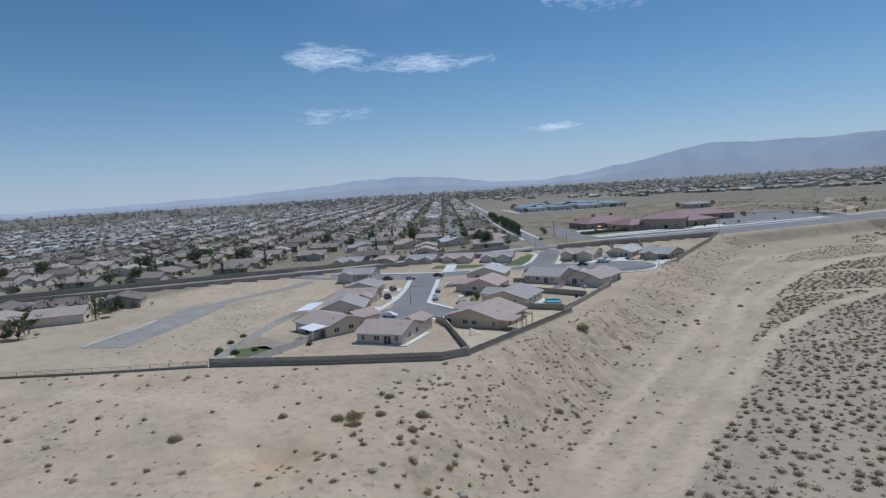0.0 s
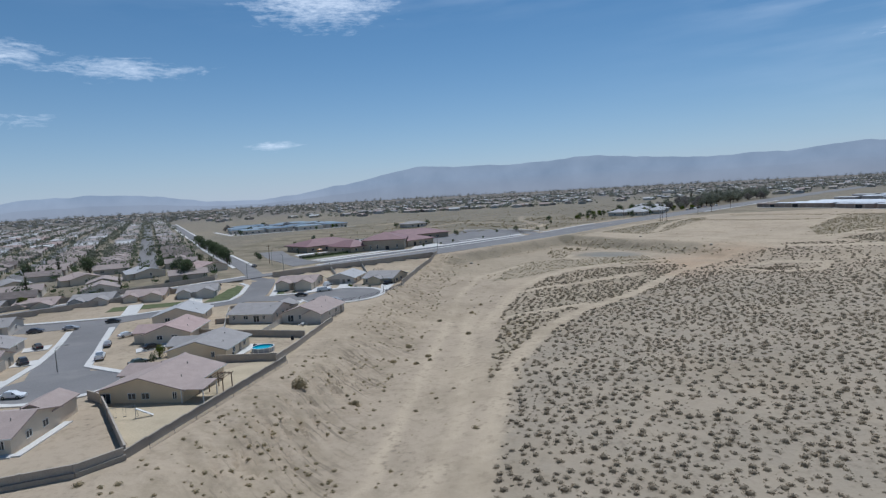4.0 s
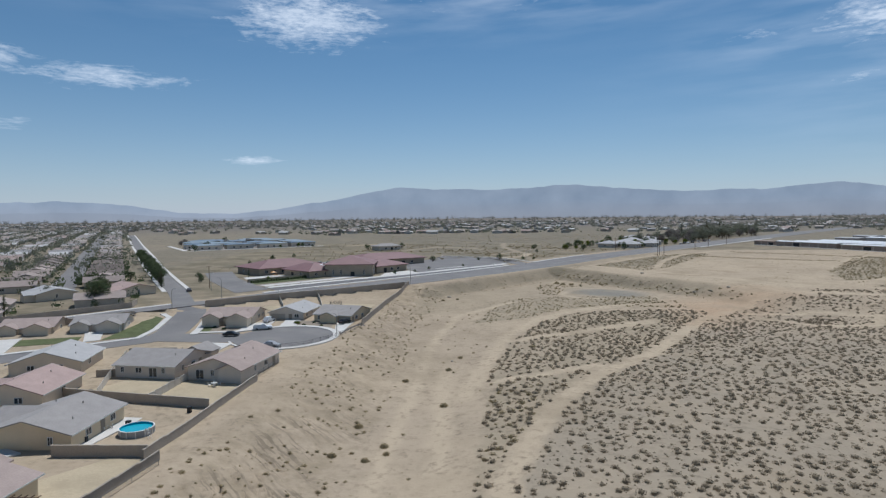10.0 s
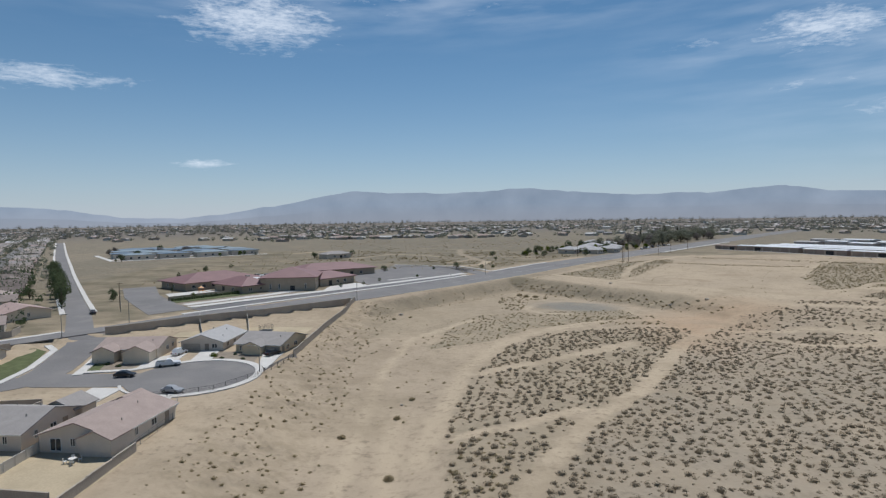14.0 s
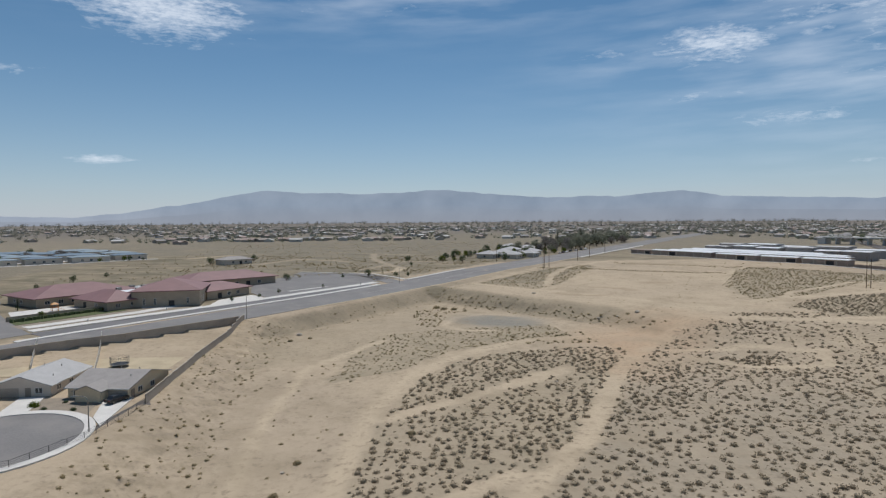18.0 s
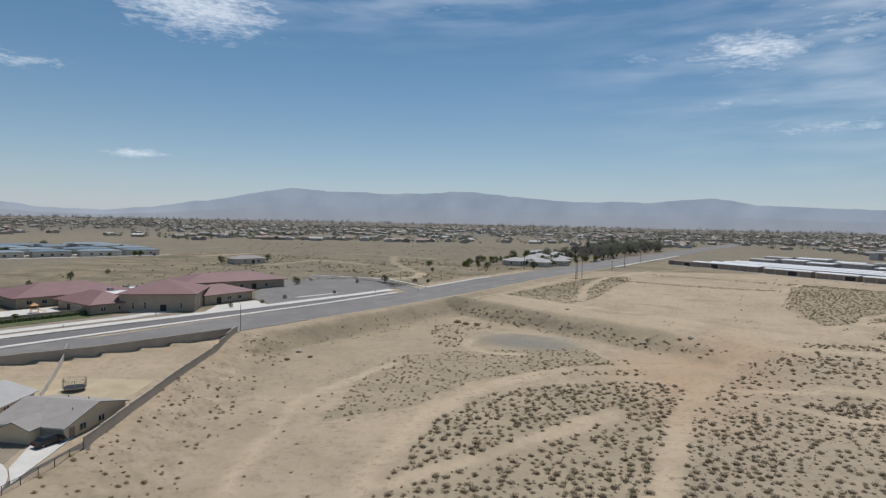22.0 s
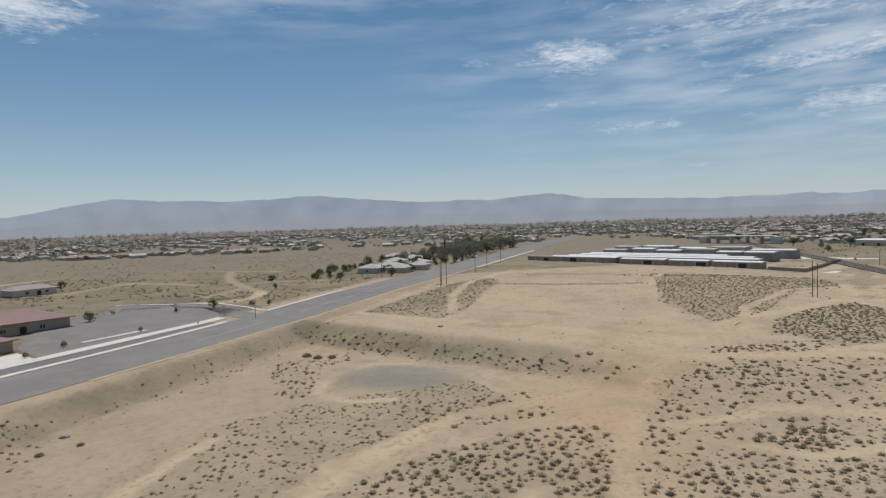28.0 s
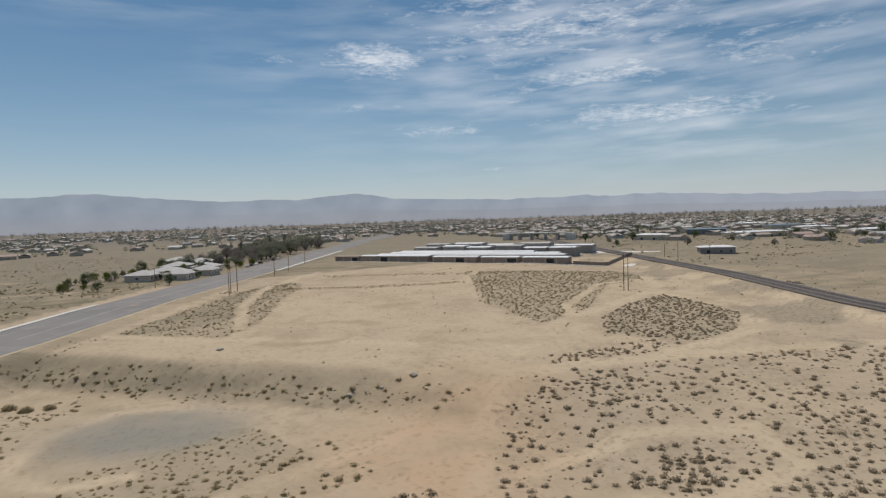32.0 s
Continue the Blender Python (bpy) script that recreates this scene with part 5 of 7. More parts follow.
def island_mix(name, cols, rough=0.9):
    m = bpy.data.materials.new(name)
    m.use_nodes = True
    t = m.node_tree
    b = t.nodes["Principled BSDF"]
    b.inputs["Roughness"].default_value = rough
    geo = t.nodes.new("ShaderNodeNewGeometry")
    rp = t.nodes.new("ShaderNodeValToRGB")
    rp.color_ramp.interpolation = 'CONSTANT'
    rp.color_ramp.elements[0].color = (*cols[0], 1)
    rp.color_ramp.elements[1].position, rp.color_ramp.elements[1].color = 1.0 / len(cols), (*cols[1], 1)
    for i, c in enumerate(cols[2:]):
        rp.color_ramp.elements.new((i + 2) / len(cols)).color = (*c, 1)
    t.links.new(geo.outputs["Random Per Island"], rp.inputs[0])
    t.links.new(rp.outputs[0], b.inputs["Base Color"])
    return m


FAR_ROOF = island_mix("far_roofs", [(0.31, 0.28, 0.265), (0.36, 0.305, 0.265), (0.27, 0.255, 0.25), (0.50, 0.48, 0.46), (0.34, 0.255, 0.225), (0.30, 0.255, 0.23)])
FAR_WALL = island_mix("far_walls", [(0.46, 0.40, 0.33), (0.38, 0.33, 0.28), (0.55, 0.52, 0.47)])
far_houses("far_houses_west", FAR_LOTS[180:1400], "many low houses of the town in the distance", FAR_WALL, FAR_ROOF)
rng2 = random.Random(21)
north = []
for i in range(1900):
    x, y = rng2.uniform(-350, 1700), 960 + 1500 * rng2.random() ** 1.3
    if rng2.random() < 0.2 + 0.6 * float(wave(np.array(x), np.array(y), 0.006, 2.0) > 0.0):
        north.append((x, y, rng2.choice((0, 52, 90, 142))))
for i in range(420):
    x, y = rng2.uniform(520, 1500), rng2.uniform(420, 1000)
    north.append((x, y, rng2.choice((0, 58, 90, 148))))
for i in range(500):
    x, y = rng2.uniform(-2400, -200), rng2.uniform(900, 2600)
    if 0.5 * x + y > 500:
        north.append((x, y, rng2.choice((0, 55, 90, 145))))
far_houses("far_houses_north", north, "scattered far houses on the desert plain", FAR_WALL, FAR_ROOF)


# ---- school ----
def hall(name, x, y, rz, w, d, h, rise, label, roof=None, wall=None, openings="", ridge=None, category="building", over=1.0):
    ob = thing(name, label, category, "", pose(x, y, ground_z(x, y), 0, 0, rz))
    part("wall", Geo().box(0, 0, -0.8, w, d, h + 0.85), wall or BRICK, ob)
    part("roof", hip_roof(w, d, h, rise, over, 0.3, ridge), roof or ROOF_SCHOOL, ob)
    for item in openings.split():
        m = side_pose(item[0], w, d, float(item[2:]))
        if item[1] == "w":
            window(ob, m, 1.8, 1.4)
        elif item[1] == "n":
            window(ob, m, 0.8, 2.4, 0.9)
        else:
            door(ob, m, 1.9, 2.3, DARK)
    return ob


SCHOOL_TURN = 52.7
hall("school_building", *along(231, 367), SCHOOL_TURN - 1, 40, 25, 3.4, 4.0, "long school building with a maroon metal hip roof", openings="sw-16 sw-11 sw-6 sw-1 sw4 sw9 sd14 ww0 ww6", over=1.6)
hall("school_building", *along(229, 335), SCHOOL_TURN, 16, 24, 3.2, 3.6, "school wing with a maroon metal hip roof", openings="sw-4 sw2 ew-6 ew3 ww-4 wd4", over=1.4)
hall("school_hall", -107, 393.5, 8, 25, 25, 6.0, 4.4, "tall school hall of tan block with a maroon roof", openings="sn-8 sn-4 sd2 sn8 ed5 en-4 en-8")
hall("school_building", *along(270, 324.5), SCHOOL_TURN + 3, 23, 17, 3.4, 3.2, "school entrance wing with a maroon roof", openings="sd-5 sw0 sw5 ew0", over=1.4)
hall("school_building", -102, 452, 38, 46, 23, 3.8, 3.6, "long rear school building with a maroon metal roof", openings="sw-16 sd-10 sw-4 sw2 sd8 sw14 ew-4 ew4", over=1.5)
lk = thing("school_link", "flat-roofed white link between the school buildings", "building", "", pose(-127, 412, ground_z(-127, 412), 0, 0, 48))
part("wall", Geo().box(0, 0, -0.5, 24, 22, 3.9), BRICK, lk)
part("roof_deck", Geo().box(0, 0, 3.4, 24.4, 22.4, 0.25), WHITE_METAL, lk, "white flat roof")
part("parapet", Geo().box(0, -11.1, 3.65, 24.4, 0.25, 0.4).box(0, 11.1, 3.65, 24.4, 0.25, 0.4).box(-12.1, 0, 3.65, 0.25, 22, 0.4).box(12.1, 0, 3.65, 0.25, 22, 0.4), TRIM, lk)
for k, (u, v) in enumerate(((-8, 3), (-3, -4), (4, 5), (8, -3), (0, 8))):
    part("roof_unit", Geo().box(u, v, 3.65, 2.0, 1.6, 1.2), STEEL, lk, "grey roof-top air unit")
wall_line("school_wall", [along(190, 329), along(227, 328)], 1.6, BRICK, "tan block wall round the school yard")
paved("school_yard", slab([along(193, 331), along(220, 331), along(220, 350), along(200, 352)], 0.12, 0.3), CONCRETE, "pale concrete school yard", "yard")
paved("school_lawn", slab([along(189, 319.5), along(226, 318.5), along(226, 327), along(190, 327.5)], 0.08, 0.3), LAWN, "narrow green lawn in front of the school", "lawn")
hg = Geo()
hr = random.Random(8)
for i in range(42):
    x, y = along(190.5 + i * 0.85, 326 + hr.uniform(-0.3, 0.3))
    hg.box(x, y, ground_z(x, y), 1.1, 1.2, hr.uniform(0.9, 1.3), hr.uniform(0, 90), 0.8)
tagged(part("hedge", hg, LAWN), "clipped green hedge along the school wall", "hedge")
paved("school_forecourt", slab([along(186, 305.5), along(241, 303), along(246, 309), along(232, 317.5), along(187, 318)], 0.1, 0.3), ROCKY, "brown gravel beds in front of the school", "planting bed")
paved("school_path", strip([along(188, 311), along(226, 309.5), along(242, 312)], 2.6, 0.18, 0.3), CONCRETE, "pale concrete path through the gravel beds", "path")
paved("school_walk", slab([along(248, 300.5), along(276, 299.5), along(280, 312), along(262, 312)], 0.1, 0.3), CONCRETE, "pale paving and planting beds by the school entrance", "pavement")
paved("school_court", slab([along(232, 318), along(244, 309), along(246, 330), along(240, 345)], 0.11, 0.3), CONCRETE, "pale concrete court between the school buildings", "pavement")
pg = thing("play_frame", "orange plastic climbing frame in the school yard", "play equipment", "", pose(*along(211, 341), ground_z(*along(211, 341)) + 0.12, 0, 0, 40))
for (u, v) in ((-1, -1), (1, -1), (1, 1), (-1, 1)):
    part("post", Geo().rod((u, v, 0), (u, v, 2.6), 0.08), ORANGE, pg)
part("deck", Geo().box(0, 0, 1.2, 2.2, 2.2, 0.12), ORANGE, pg)
part("canopy", Geo().add([(-1.3, -1.3, 2.5), (1.3, -1.3, 2.5), (1.3, 1.3, 2.5), (-1.3, 1.3, 2.5), (0, 0, 3.4)], [(3, 2, 1, 0), (0, 1, 4), (1, 2, 4), (2, 3, 4), (3, 0, 4)]), ORANGE, pg)
part("slide", Geo().add([(1.1, -0.35, 1.25), (1.1, 0.35, 1.25), (3.4, 0.35, 0.15), (3.4, -0.35, 0.15), (1.1, -0.35, 1.1), (1.1, 0.35, 1.1), (3.4, 0.35, 0.0), (3.4, -0.35, 0.0)], [(0, 1, 2, 3), (7, 6, 5, 4), (0, 3, 7, 4), (2, 1, 5, 6), (3, 2, 6, 7), (1, 0, 4, 5)]), ORANGE, pg)
for (x, y) in (along(234, 306), along(205, 306), along(262, 303)):
    b = part("bollard", Geo().rod((0, 0, 0), (0, 0, 1.0), 0.15), TRIM)
    b.location = (x, y, ground_z(x, y))
    tagged(b, "short white bollard in front of the school", "bollard", "bollards by the school")

# blue-roofed campus behind the field
def campus(u, v):
    return -288 + 0.77 * u - 0.63 * v, 578 + 0.63 * u + 0.77 * v


for (u, v, w, d, k) in ((2, 12, 22, 12, 0), (30, 14, 24, 12, 1), (60, 10, 26, 13, 0), (90, 14, 24, 12, 1), (-4, 40, 18, 14, 1), (22, 46, 28, 16, 0), (58, 44, 30, 16, 1), (92, 48, 24, 14, 0),
                        (8, 78, 30, 15, 0), (46, 82, 34, 16, 1), (86, 84, 28, 15, 0), (24, 112, 40, 18, 1), (74, 116, 36, 16, 0)):
    x, y = campus(u, v)
    hall("campus_building", x, y, 39, w, d, 3.8, 1.5, "low campus building with a blue-grey roof", BLUE_METAL if k else PALE_BLUE, STUCCO_GREY, "sw-6 sw0 sw6")
for poly in ([(-16, -2), (108, -2), (108, 3), (-16, 3)], [(-14, 24), (104, 26), (104, 33), (-14, 31)], [(40, 60), (78, 60), (78, 72), (40, 72)], [(-20, 3), (-16, 3), (-16, 100), (-20, 100)]):
    paved("campus_paving", slab([campus(*p) for p in poly], 0.14, 0.3), CONCRETE, "pale paving between the campus buildings", "pavement")
hall("farm_house", -128, 580, 45, 22, 11, 3.2, 2.4, "dark-roofed farm house on the dry plain", ROOF_GREY, STUCCO_GREY, "sw-4 sd2 sw6")


# ---- storage yard ----
FRONT_A, FRONT_B = Vector((201, 628)), Vector((276, 478))
fd = (FRONT_B - FRONT_A).normalized()
fn = Vector((-fd.y, fd.x))
if fn.x < 0:
    fn = -fn
ang = math.degrees(math.atan2(fd.y, fd.x))
total = (FRONT_B - FRONT_A).length


def store_row(s0, s1, n, dep, h, label, roof=WHITE_METAL, wall=STORE_WALL, doors=True):
    c = FRONT_A + fd * ((s0 + s1) / 2) + fn * n
    w = s1 - s0
    ob = thing("storage_building", label, "storage building", "rows of storage units", pose(c.x, c.y, ground_z(c.x, c.y), 0, 0, ang))
    part("wall", Geo().box(0, 0, -0.8, w, dep, h + 0.8), wall, ob)
    g = Geo()
    x, y = w / 2 + 0.4, dep / 2 + 0.5
    g.add([(-x, -y, h), (x, -y, h), (x, y, h), (-x, y, h), (-x, -y, h + 0.25), (x, -y, h + 0.25), (x, y, h + 0.25), (-x, y, h + 0.25), (-x, 0, h + 0.8), (x, 0, h + 0.8)],
          [(3, 2, 1, 0), (0, 1, 5, 4), (2, 3, 7, 6), (1, 2, 6, 9, 5), (3, 0, 4, 8, 7), (4, 5, 9, 8), (6, 7, 8, 9)])
    part("roof", g, roof, ob, "white ribbed metal roof")
    if doors:
        k = int(w / 7)
        for i in range(k):
            u = -w / 2 + (i + 0.5) * w / k
            for side in (-1, 1):
                part("pier", Geo().box(u - w / k / 2 + 0.4, side * (dep / 2 + 0.12), -0.3, 0.8, 0.22, h + 0.2), BLOCK, ob)
                part("roller_door", Geo().box(u, side * (dep / 2 + 0.03), 0, w / k - 2.4, 0.08, h - 0.7), DARK if i % 5 == 2 else STORE_WALL, ob)
    return ob


store_row(8, 62, 4, 9, 3.7, "long low storage building with a white roof behind the dirt lot")
store_row(66, 98, 4, 9, 3.6, "low storage building with a white roof")
store_row(101, 126, 4, 9, 3.5, "low storage building with a white roof")
store_row(129, 157, 4, 9, 3.4, "low storage building with a white roof")
store_row(-16, 5, 5, 8, 3.2, "dark low storage building at the road's corner", STORE_WALL)
store_row(12, 150, 19, 8, 3.7, "long white-roofed storage row", doors=False)
store_row(14, 142, 33, 8, 3.8, "long white-roofed storage row", doors=False)
store_row(14, 120, 47, 8, 3.8, "long white-roofed storage row", doors=False)
for k, (a, b, n, h) in enumerate(((16, 36, 66, 5.5), (40, 58, 70, 6.5), (62, 80, 66, 6.0), (84, 104, 70, 7.0), (108, 124, 66, 5.5), (128, 146, 62, 6.0), (10, 30, 96, 6.5), (36, 60, 98, 7), (66, 86, 96, 6), (92, 116, 98, 7), (122, 150, 92, 6))):
    store_row(a, b, n, 14, h, "grey block warehouse behind the storage rows", ROOF_PALE if k % 3 == 0 else WHITE_METAL, WAREHOUSE, False)
wall_line("storage_wall", [tuple(FRONT_A + fd * 160 + fn * 1), tuple(FRONT_A + fd * 180 + fn * 1), tuple(FRONT_A + fd * 181 + fn * 70)], 2.0, STORE_WALL, "dark block wall round the storage yard", cap=False)
paved("storage_kerb", strip([tuple(FRONT_A + fd * -12 + fn * -3.2), tuple(FRONT_A + fd * 181 + fn * -2.4)], 0.7, 0.25, 0.5), CONCRETE, "pale concrete kerb in front of the storage buildings", "kerb")
paved("storage_paving", slab([tuple(FRONT_A + fd * -10 + fn * -1), tuple(FRONT_A + fd * 194 + fn * -0), tuple(FRONT_A + fd * 194 + fn * 110), tuple(FRONT_A + fd * -10 + fn * 110)], 0.1, 0.4), CONCRETE, "pale concrete storage yard", "pavement")
for (x, y, w, d) in ((62, 606, 16, 14), (80, 598, 18, 13), (96, 612, 15, 13), (78, 626, 20, 14), (104, 640, 18, 14), (92, 664, 22, 14), (112, 690, 24, 15), (104, 722, 26, 15)):
    hall("clinic_building", x, y, 52, w * 0.8, d, 3.2, 2.8, "pale hip-roofed office building among young trees", ROOF_PALE, STUCCO_GREY, "sw-4 sw0 sw4 ww0")
hall("white_shed", 520, 606, -72, 32, 14, 5.0, 1.5, "long white shed on the far side of the railway", WHITE_METAL, STUCCO_GREY, "sd-8 sd4")
hall("grey_shed", 397, 468, -48, 22, 12, 4.2, 1.3, "grey shed with a white roof by the railway", WHITE_METAL, WAREHOUSE, "sd-6 sw2 sw8")
hall("tan_shed", 600, 545, -30, 60, 16, 5.0, 1.3, "tan workshop with a white roof", WHITE_METAL, STUCCO, "sd-12 sd0 sd12")
hall("blue_shed", 640, 620, -60, 40, 18, 6.0, 1.3, "blue-roofed workshop among trees", BLUE_METAL, BLUE_METAL, "sd-12 sd0")
for (x, y, r, w, m1) in ((760, 560, -30, 40, WHITE_METAL), (820, 620, -25, 50, BLUE_METAL), (700, 480, -30, 34, WHITE_METAL), (900, 700, -30, 50, WHITE_METAL), (640, 440, -30, 26, WHITE_METAL)):
    hall("workshop", x, y, r, w, 15, 4.6, 1.4, "low workshop across the railway", m1, STUCCO_GREY, "sd-6 sd6")

# railway, bridge
RAILS = [(150, 215), (215, 318), (270, 388), (357, 520), (520, 770), (800, 1200)]
paved("railway_bed", strip(RAILS, 5.5, 0.45, 0.9), BALLAST, "dark ballast bed of a two-track railway", "railway")
rg = Geo()
for off in (-3.0, -1.55, 1.55, 3.0):
    a = [(p[0] + 0.84 * off, p[1] - 0.54 * off) for p in RAILS]
    rg = strip(a, 0.09, 0.62, 0.16, rg)
paved("rails", rg, RAIL, "worn steel rails on dark ballast", "rails")
br = thing("road_bridge", "concrete road bridge over the railway", "bridge", "", pose(480, 724, ground_z(480, 724), 0, 0, -62))
part("deck", Geo().box(0, 0, 7.0, 70, 12, 1.2), CONCRETE, br)
for u in (-22, -8, 8, 22):
    part("pier", Geo().box(u, 0, -1, 1.6, 9, 8), CONCRETE, br)
for u in (-36, 36):
    part("abutment", Geo().box(u, 0, -1, 8, 13, 8.2), CONCRETE, br)


# ---- poles and lamps ----
def utility_pole(x, y, h, rz, arms=1, wires=()):
    ob = thing("utility_pole", "weathered wooden utility pole with a crossarm", "utility pole", "utility poles", pose(x, y, ground_z(x, y), 0, 0, rz))
    part("pole", Geo().rod((0, 0, -0.5), (0, 0, h), 0.17, 0.11, 8), WOOD, ob)
    for k in range(arms):
        z = h - 0.5 - k * 1.3
        part("crossarm", Geo().box(0, 0.12, z, 2.4, 0.12, 0.14), WOOD, ob)
        for u in (-1.1, -0.45, 0.45, 1.1):
            part("insulator", Geo().rod((u, 0.12, z + 0.14), (u, 0.12, z + 0.36), 0.05, 0.04, 6), STEEL, ob)
    return ob


for (x, y, h, r, a) in ((78, 499, 12, 52, 1), (81, 507, 14, 52, 2), (85, 511, 12, 52, 1), (122, 567, 11, 52, 1), (139, 590, 11, 52, 1), (205, 396, 15, 60, 2), (206.4, 395, 14, 60, 1), (328, 452, 12, 60, 1), (344, 472, 9, 60, 1), (352, 446, 9, 60, 1),
                        (60, 560, 10, 52, 1), (170, 640, 11, 52, 1), (-155, 330, 10, 52, 1)):
    utility_pole(x, y, h, r, a)


def street_lamp(x, y, rz, h=6.5, reach=2.2, label="tan steel street lamp with a curved arm"):
    ob = thing("street_lamp", label, "street lamp", "street lamps", pose(x, y, ground_z(x, y), 0, 0, rz))
    part("pole", Geo().rod((0, 0, -0.3), (0, 0, h - 0.8), 0.13, 0.08, 8), STEEL, ob)
    g = Geo()
    pts = [(0, 0, h - 0.8), (0.25, 0, h - 0.25), (0.8, 0, h + 0.05), (reach, 0, h + 0.12)]
    for a, b in zip(pts[:-1], pts[1:]):
        g.rod(a, b, 0.055, n=6)
    part("arm", g, STEEL, ob)
    part("lamp_head", Geo().box(reach + 0.25, 0, h, 0.75, 0.3, 0.16, 0, 0.8), STEEL, ob)
    part("lamp_glass", Geo().box(reach + 0.3, 0, h - 0.05, 0.45, 0.22, 0.05), LAMP_GLASS, ob)
    return ob


street_lamp(-71.0, 246.1, 178)
street_lamp(-12, 446, -38, 8, 2.5)
street_lamp(-66.5, 346.8, 142, 8.5, 2.5, "tall steel street lamp at the end of the road wall")
street_lamp(-141, 277, -20, 7)
street_lamp(-134, 300, 142, 8)
street_lamp(-150, 322, -38, 8)
street_lamp(-124, 150, 40, 6)
sg = thing("road_sign", "small sign on a thin post by the road", "sign", "", pose(*along(325, 286.5), ground_z(*along(325, 286.5))))
part("post", Geo().rod((0, 0, 0), (0, 0, 2.3), 0.04), STEEL, sg)
part("sign_plate", Geo().box(0, 0, 1.8, 0.55, 0.04, 0.6), TRIM, sg)


# ---- cars ----
def car(x, y, rz, kind, colour, label, z=0.1):
    """kind: car, pickup or van. x along the car."""
    ob = thing("pickup_truck" if kind == "pickup" else "car", label, "pickup truck" if kind == "pickup" else "car", "parked vehicles", pose(x, y, ground_z(x, y) + z, 0, 0, rz))
    L, W = {"car": (4.6, 1.8), "pickup": (5.7, 2.0), "van": (4.9, 1.9)}[kind]
    paint = CARS[colour]

    def hull(prof, hw, inset=0.0):
        g = Geo()
        n = len(prof)
        vs = [(u, -hw + (inset if z2 > 1.0 else 0), z2) for u, z2 in prof] + [(u, hw - (inset if z2 > 1.0 else 0), z2) for u, z2 in prof]
        return g.add(vs, [tuple(range(n)), tuple(range(n, 2 * n))[::-1]] + [(i, n + i, n + (i + 1) % n, (i + 1) % n) for i in range(n)])

    a = L / 2
    if kind == "pickup":
        part("body", hull([(-a, 0.45), (-a, 1.0), (-0.35, 1.05), (0.95, 1.05), (a - 0.15, 0.98), (a, 0.8), (a, 0.42), (-a, 0.42)], W / 2), paint, ob)
        part("cab", hull([(-0.45, 1.0), (-0.35, 1.72), (0.55, 1.76), (1.25, 1.02)], W / 2 - 0.06, 0.12), paint, ob)
        part("glass", hull([(-0.36, 1.12), (-0.30, 1.60), (0.60, 1.62), (1.16, 1.10)], W / 2 - 0.045, 0.12), GLASS, ob, "dark glazing")
        part("bed", Geo().box(-1.65, 0, 0.98, 2.1, W - 0.3, 0.06), BLACK, ob, "dark load bed")
        part("bed_side", Geo().box(-1.65, W / 2 - 0.08, 1.0, 2.3, 0.14, 0.32).box(-1.65, -W / 2 + 0.08, 1.0, 2.3, 0.14, 0.32).box(-a + 0.08, 0, 1.0, 0.12, W - 0.2, 0.32), paint, ob)
    else:
        top = 1.45 if kind == "car" else 1.75
        part("body", hull([(-a, 0.4), (-a + 0.05, 0.9), (-1.0, 0.98), (1.0, 0.95), (a - 0.3, 0.82), (a, 0.62), (a, 0.36), (-a, 0.36)], W / 2), paint, ob)
        rear = -a + 0.35 if kind == "van" else -1.75
        part("roof_cab", hull([(rear, 0.92), (rear + 0.55, top), (0.35, top + 0.02), (1.2, 0.93)], W / 2 - 0.08, 0.16), paint, ob)
        part("glass", hull([(rear + 0.12, 1.02), (rear + 0.6, top - 0.1), (0.32, top - 0.08), (1.08, 1.0)], W / 2 - 0.06, 0.15), GLASS, ob, "dark glazing")
    for u in (-L * 0.31, L * 0.31):
        for v in (-W / 2 + 0.08, W / 2 - 0.08):
            wh = part("wheel", Geo().rod((0, -0.11, 0), (0, 0.11, 0), 0.34, n=12), TYRE, ob)
            wh.location = (u, v, 0.34)
            part("rim", Geo().rod((0, -0.118, 0), (0, 0.118, 0), 0.19, n=8), STEEL, wh)
    for v in (-W / 2 + 0.28, W / 2 - 0.28):
        part("headlight", Geo().box(a - 0.03, v, 0.62, 0.08, 0.36, 0.14), LAMP_GLASS, ob)
        part("tail_light", Geo().box(-a + 0.02, v, 0.72, 0.08, 0.3, 0.16), RED_LENS, ob)
    return ob


car(-102, 242.8, 8, "car", "black", "black saloon parked at the kerb", 0.12)
car(-96.5, 252.5, 24, "pickup", "white", "white pickup truck at the edge of the cul-de-sac", 0.14)
car(-99.3, 264, 80, "van", "white", "white van on a driveway", 0.2)
car(-84.5, 230.8, -12, "car", "silver", "silver car parked on the cul-de-sac", 0.12)
car(-73.5, 263, 62, "car", "black", "black car on a driveway under the wall", 0.2)
car(-107.5, 156, 62, "car", "green", "dark green car on a driveway", 0.2)
car(-115.5, 172.5, 55, "car", "black", "black car on a driveway", 0.2)
car(-123, 162.5, 123, "pickup", "white", "white pickup truck at the kerb", 0.12)
car(-131.5, 176, 123, "car", "silver", "silver car parked at the kerb", 0.12)
car(-116.5, 130.5, 10, "car", "white", "white car parked on the southern cul-de-sac", 0.12)
car(-140.5, 157.6, 145, "van", "dark", "dark car on a driveway", 0.2)
car(-151.5, 174, 145, "car", "black", "black car on a driveway", 0.2)
car(-152, 205, 20, "car", "black", "black car on the street", 0.12)
car(-160, 196, 25, "car", "silver", "silver car on the street", 0.12)
car(-170, 193, 22, "car", "dark", "dark car on the street", 0.12)
car(-133, 186, 60, "car", "white", "white car on a driveway", 0.12)
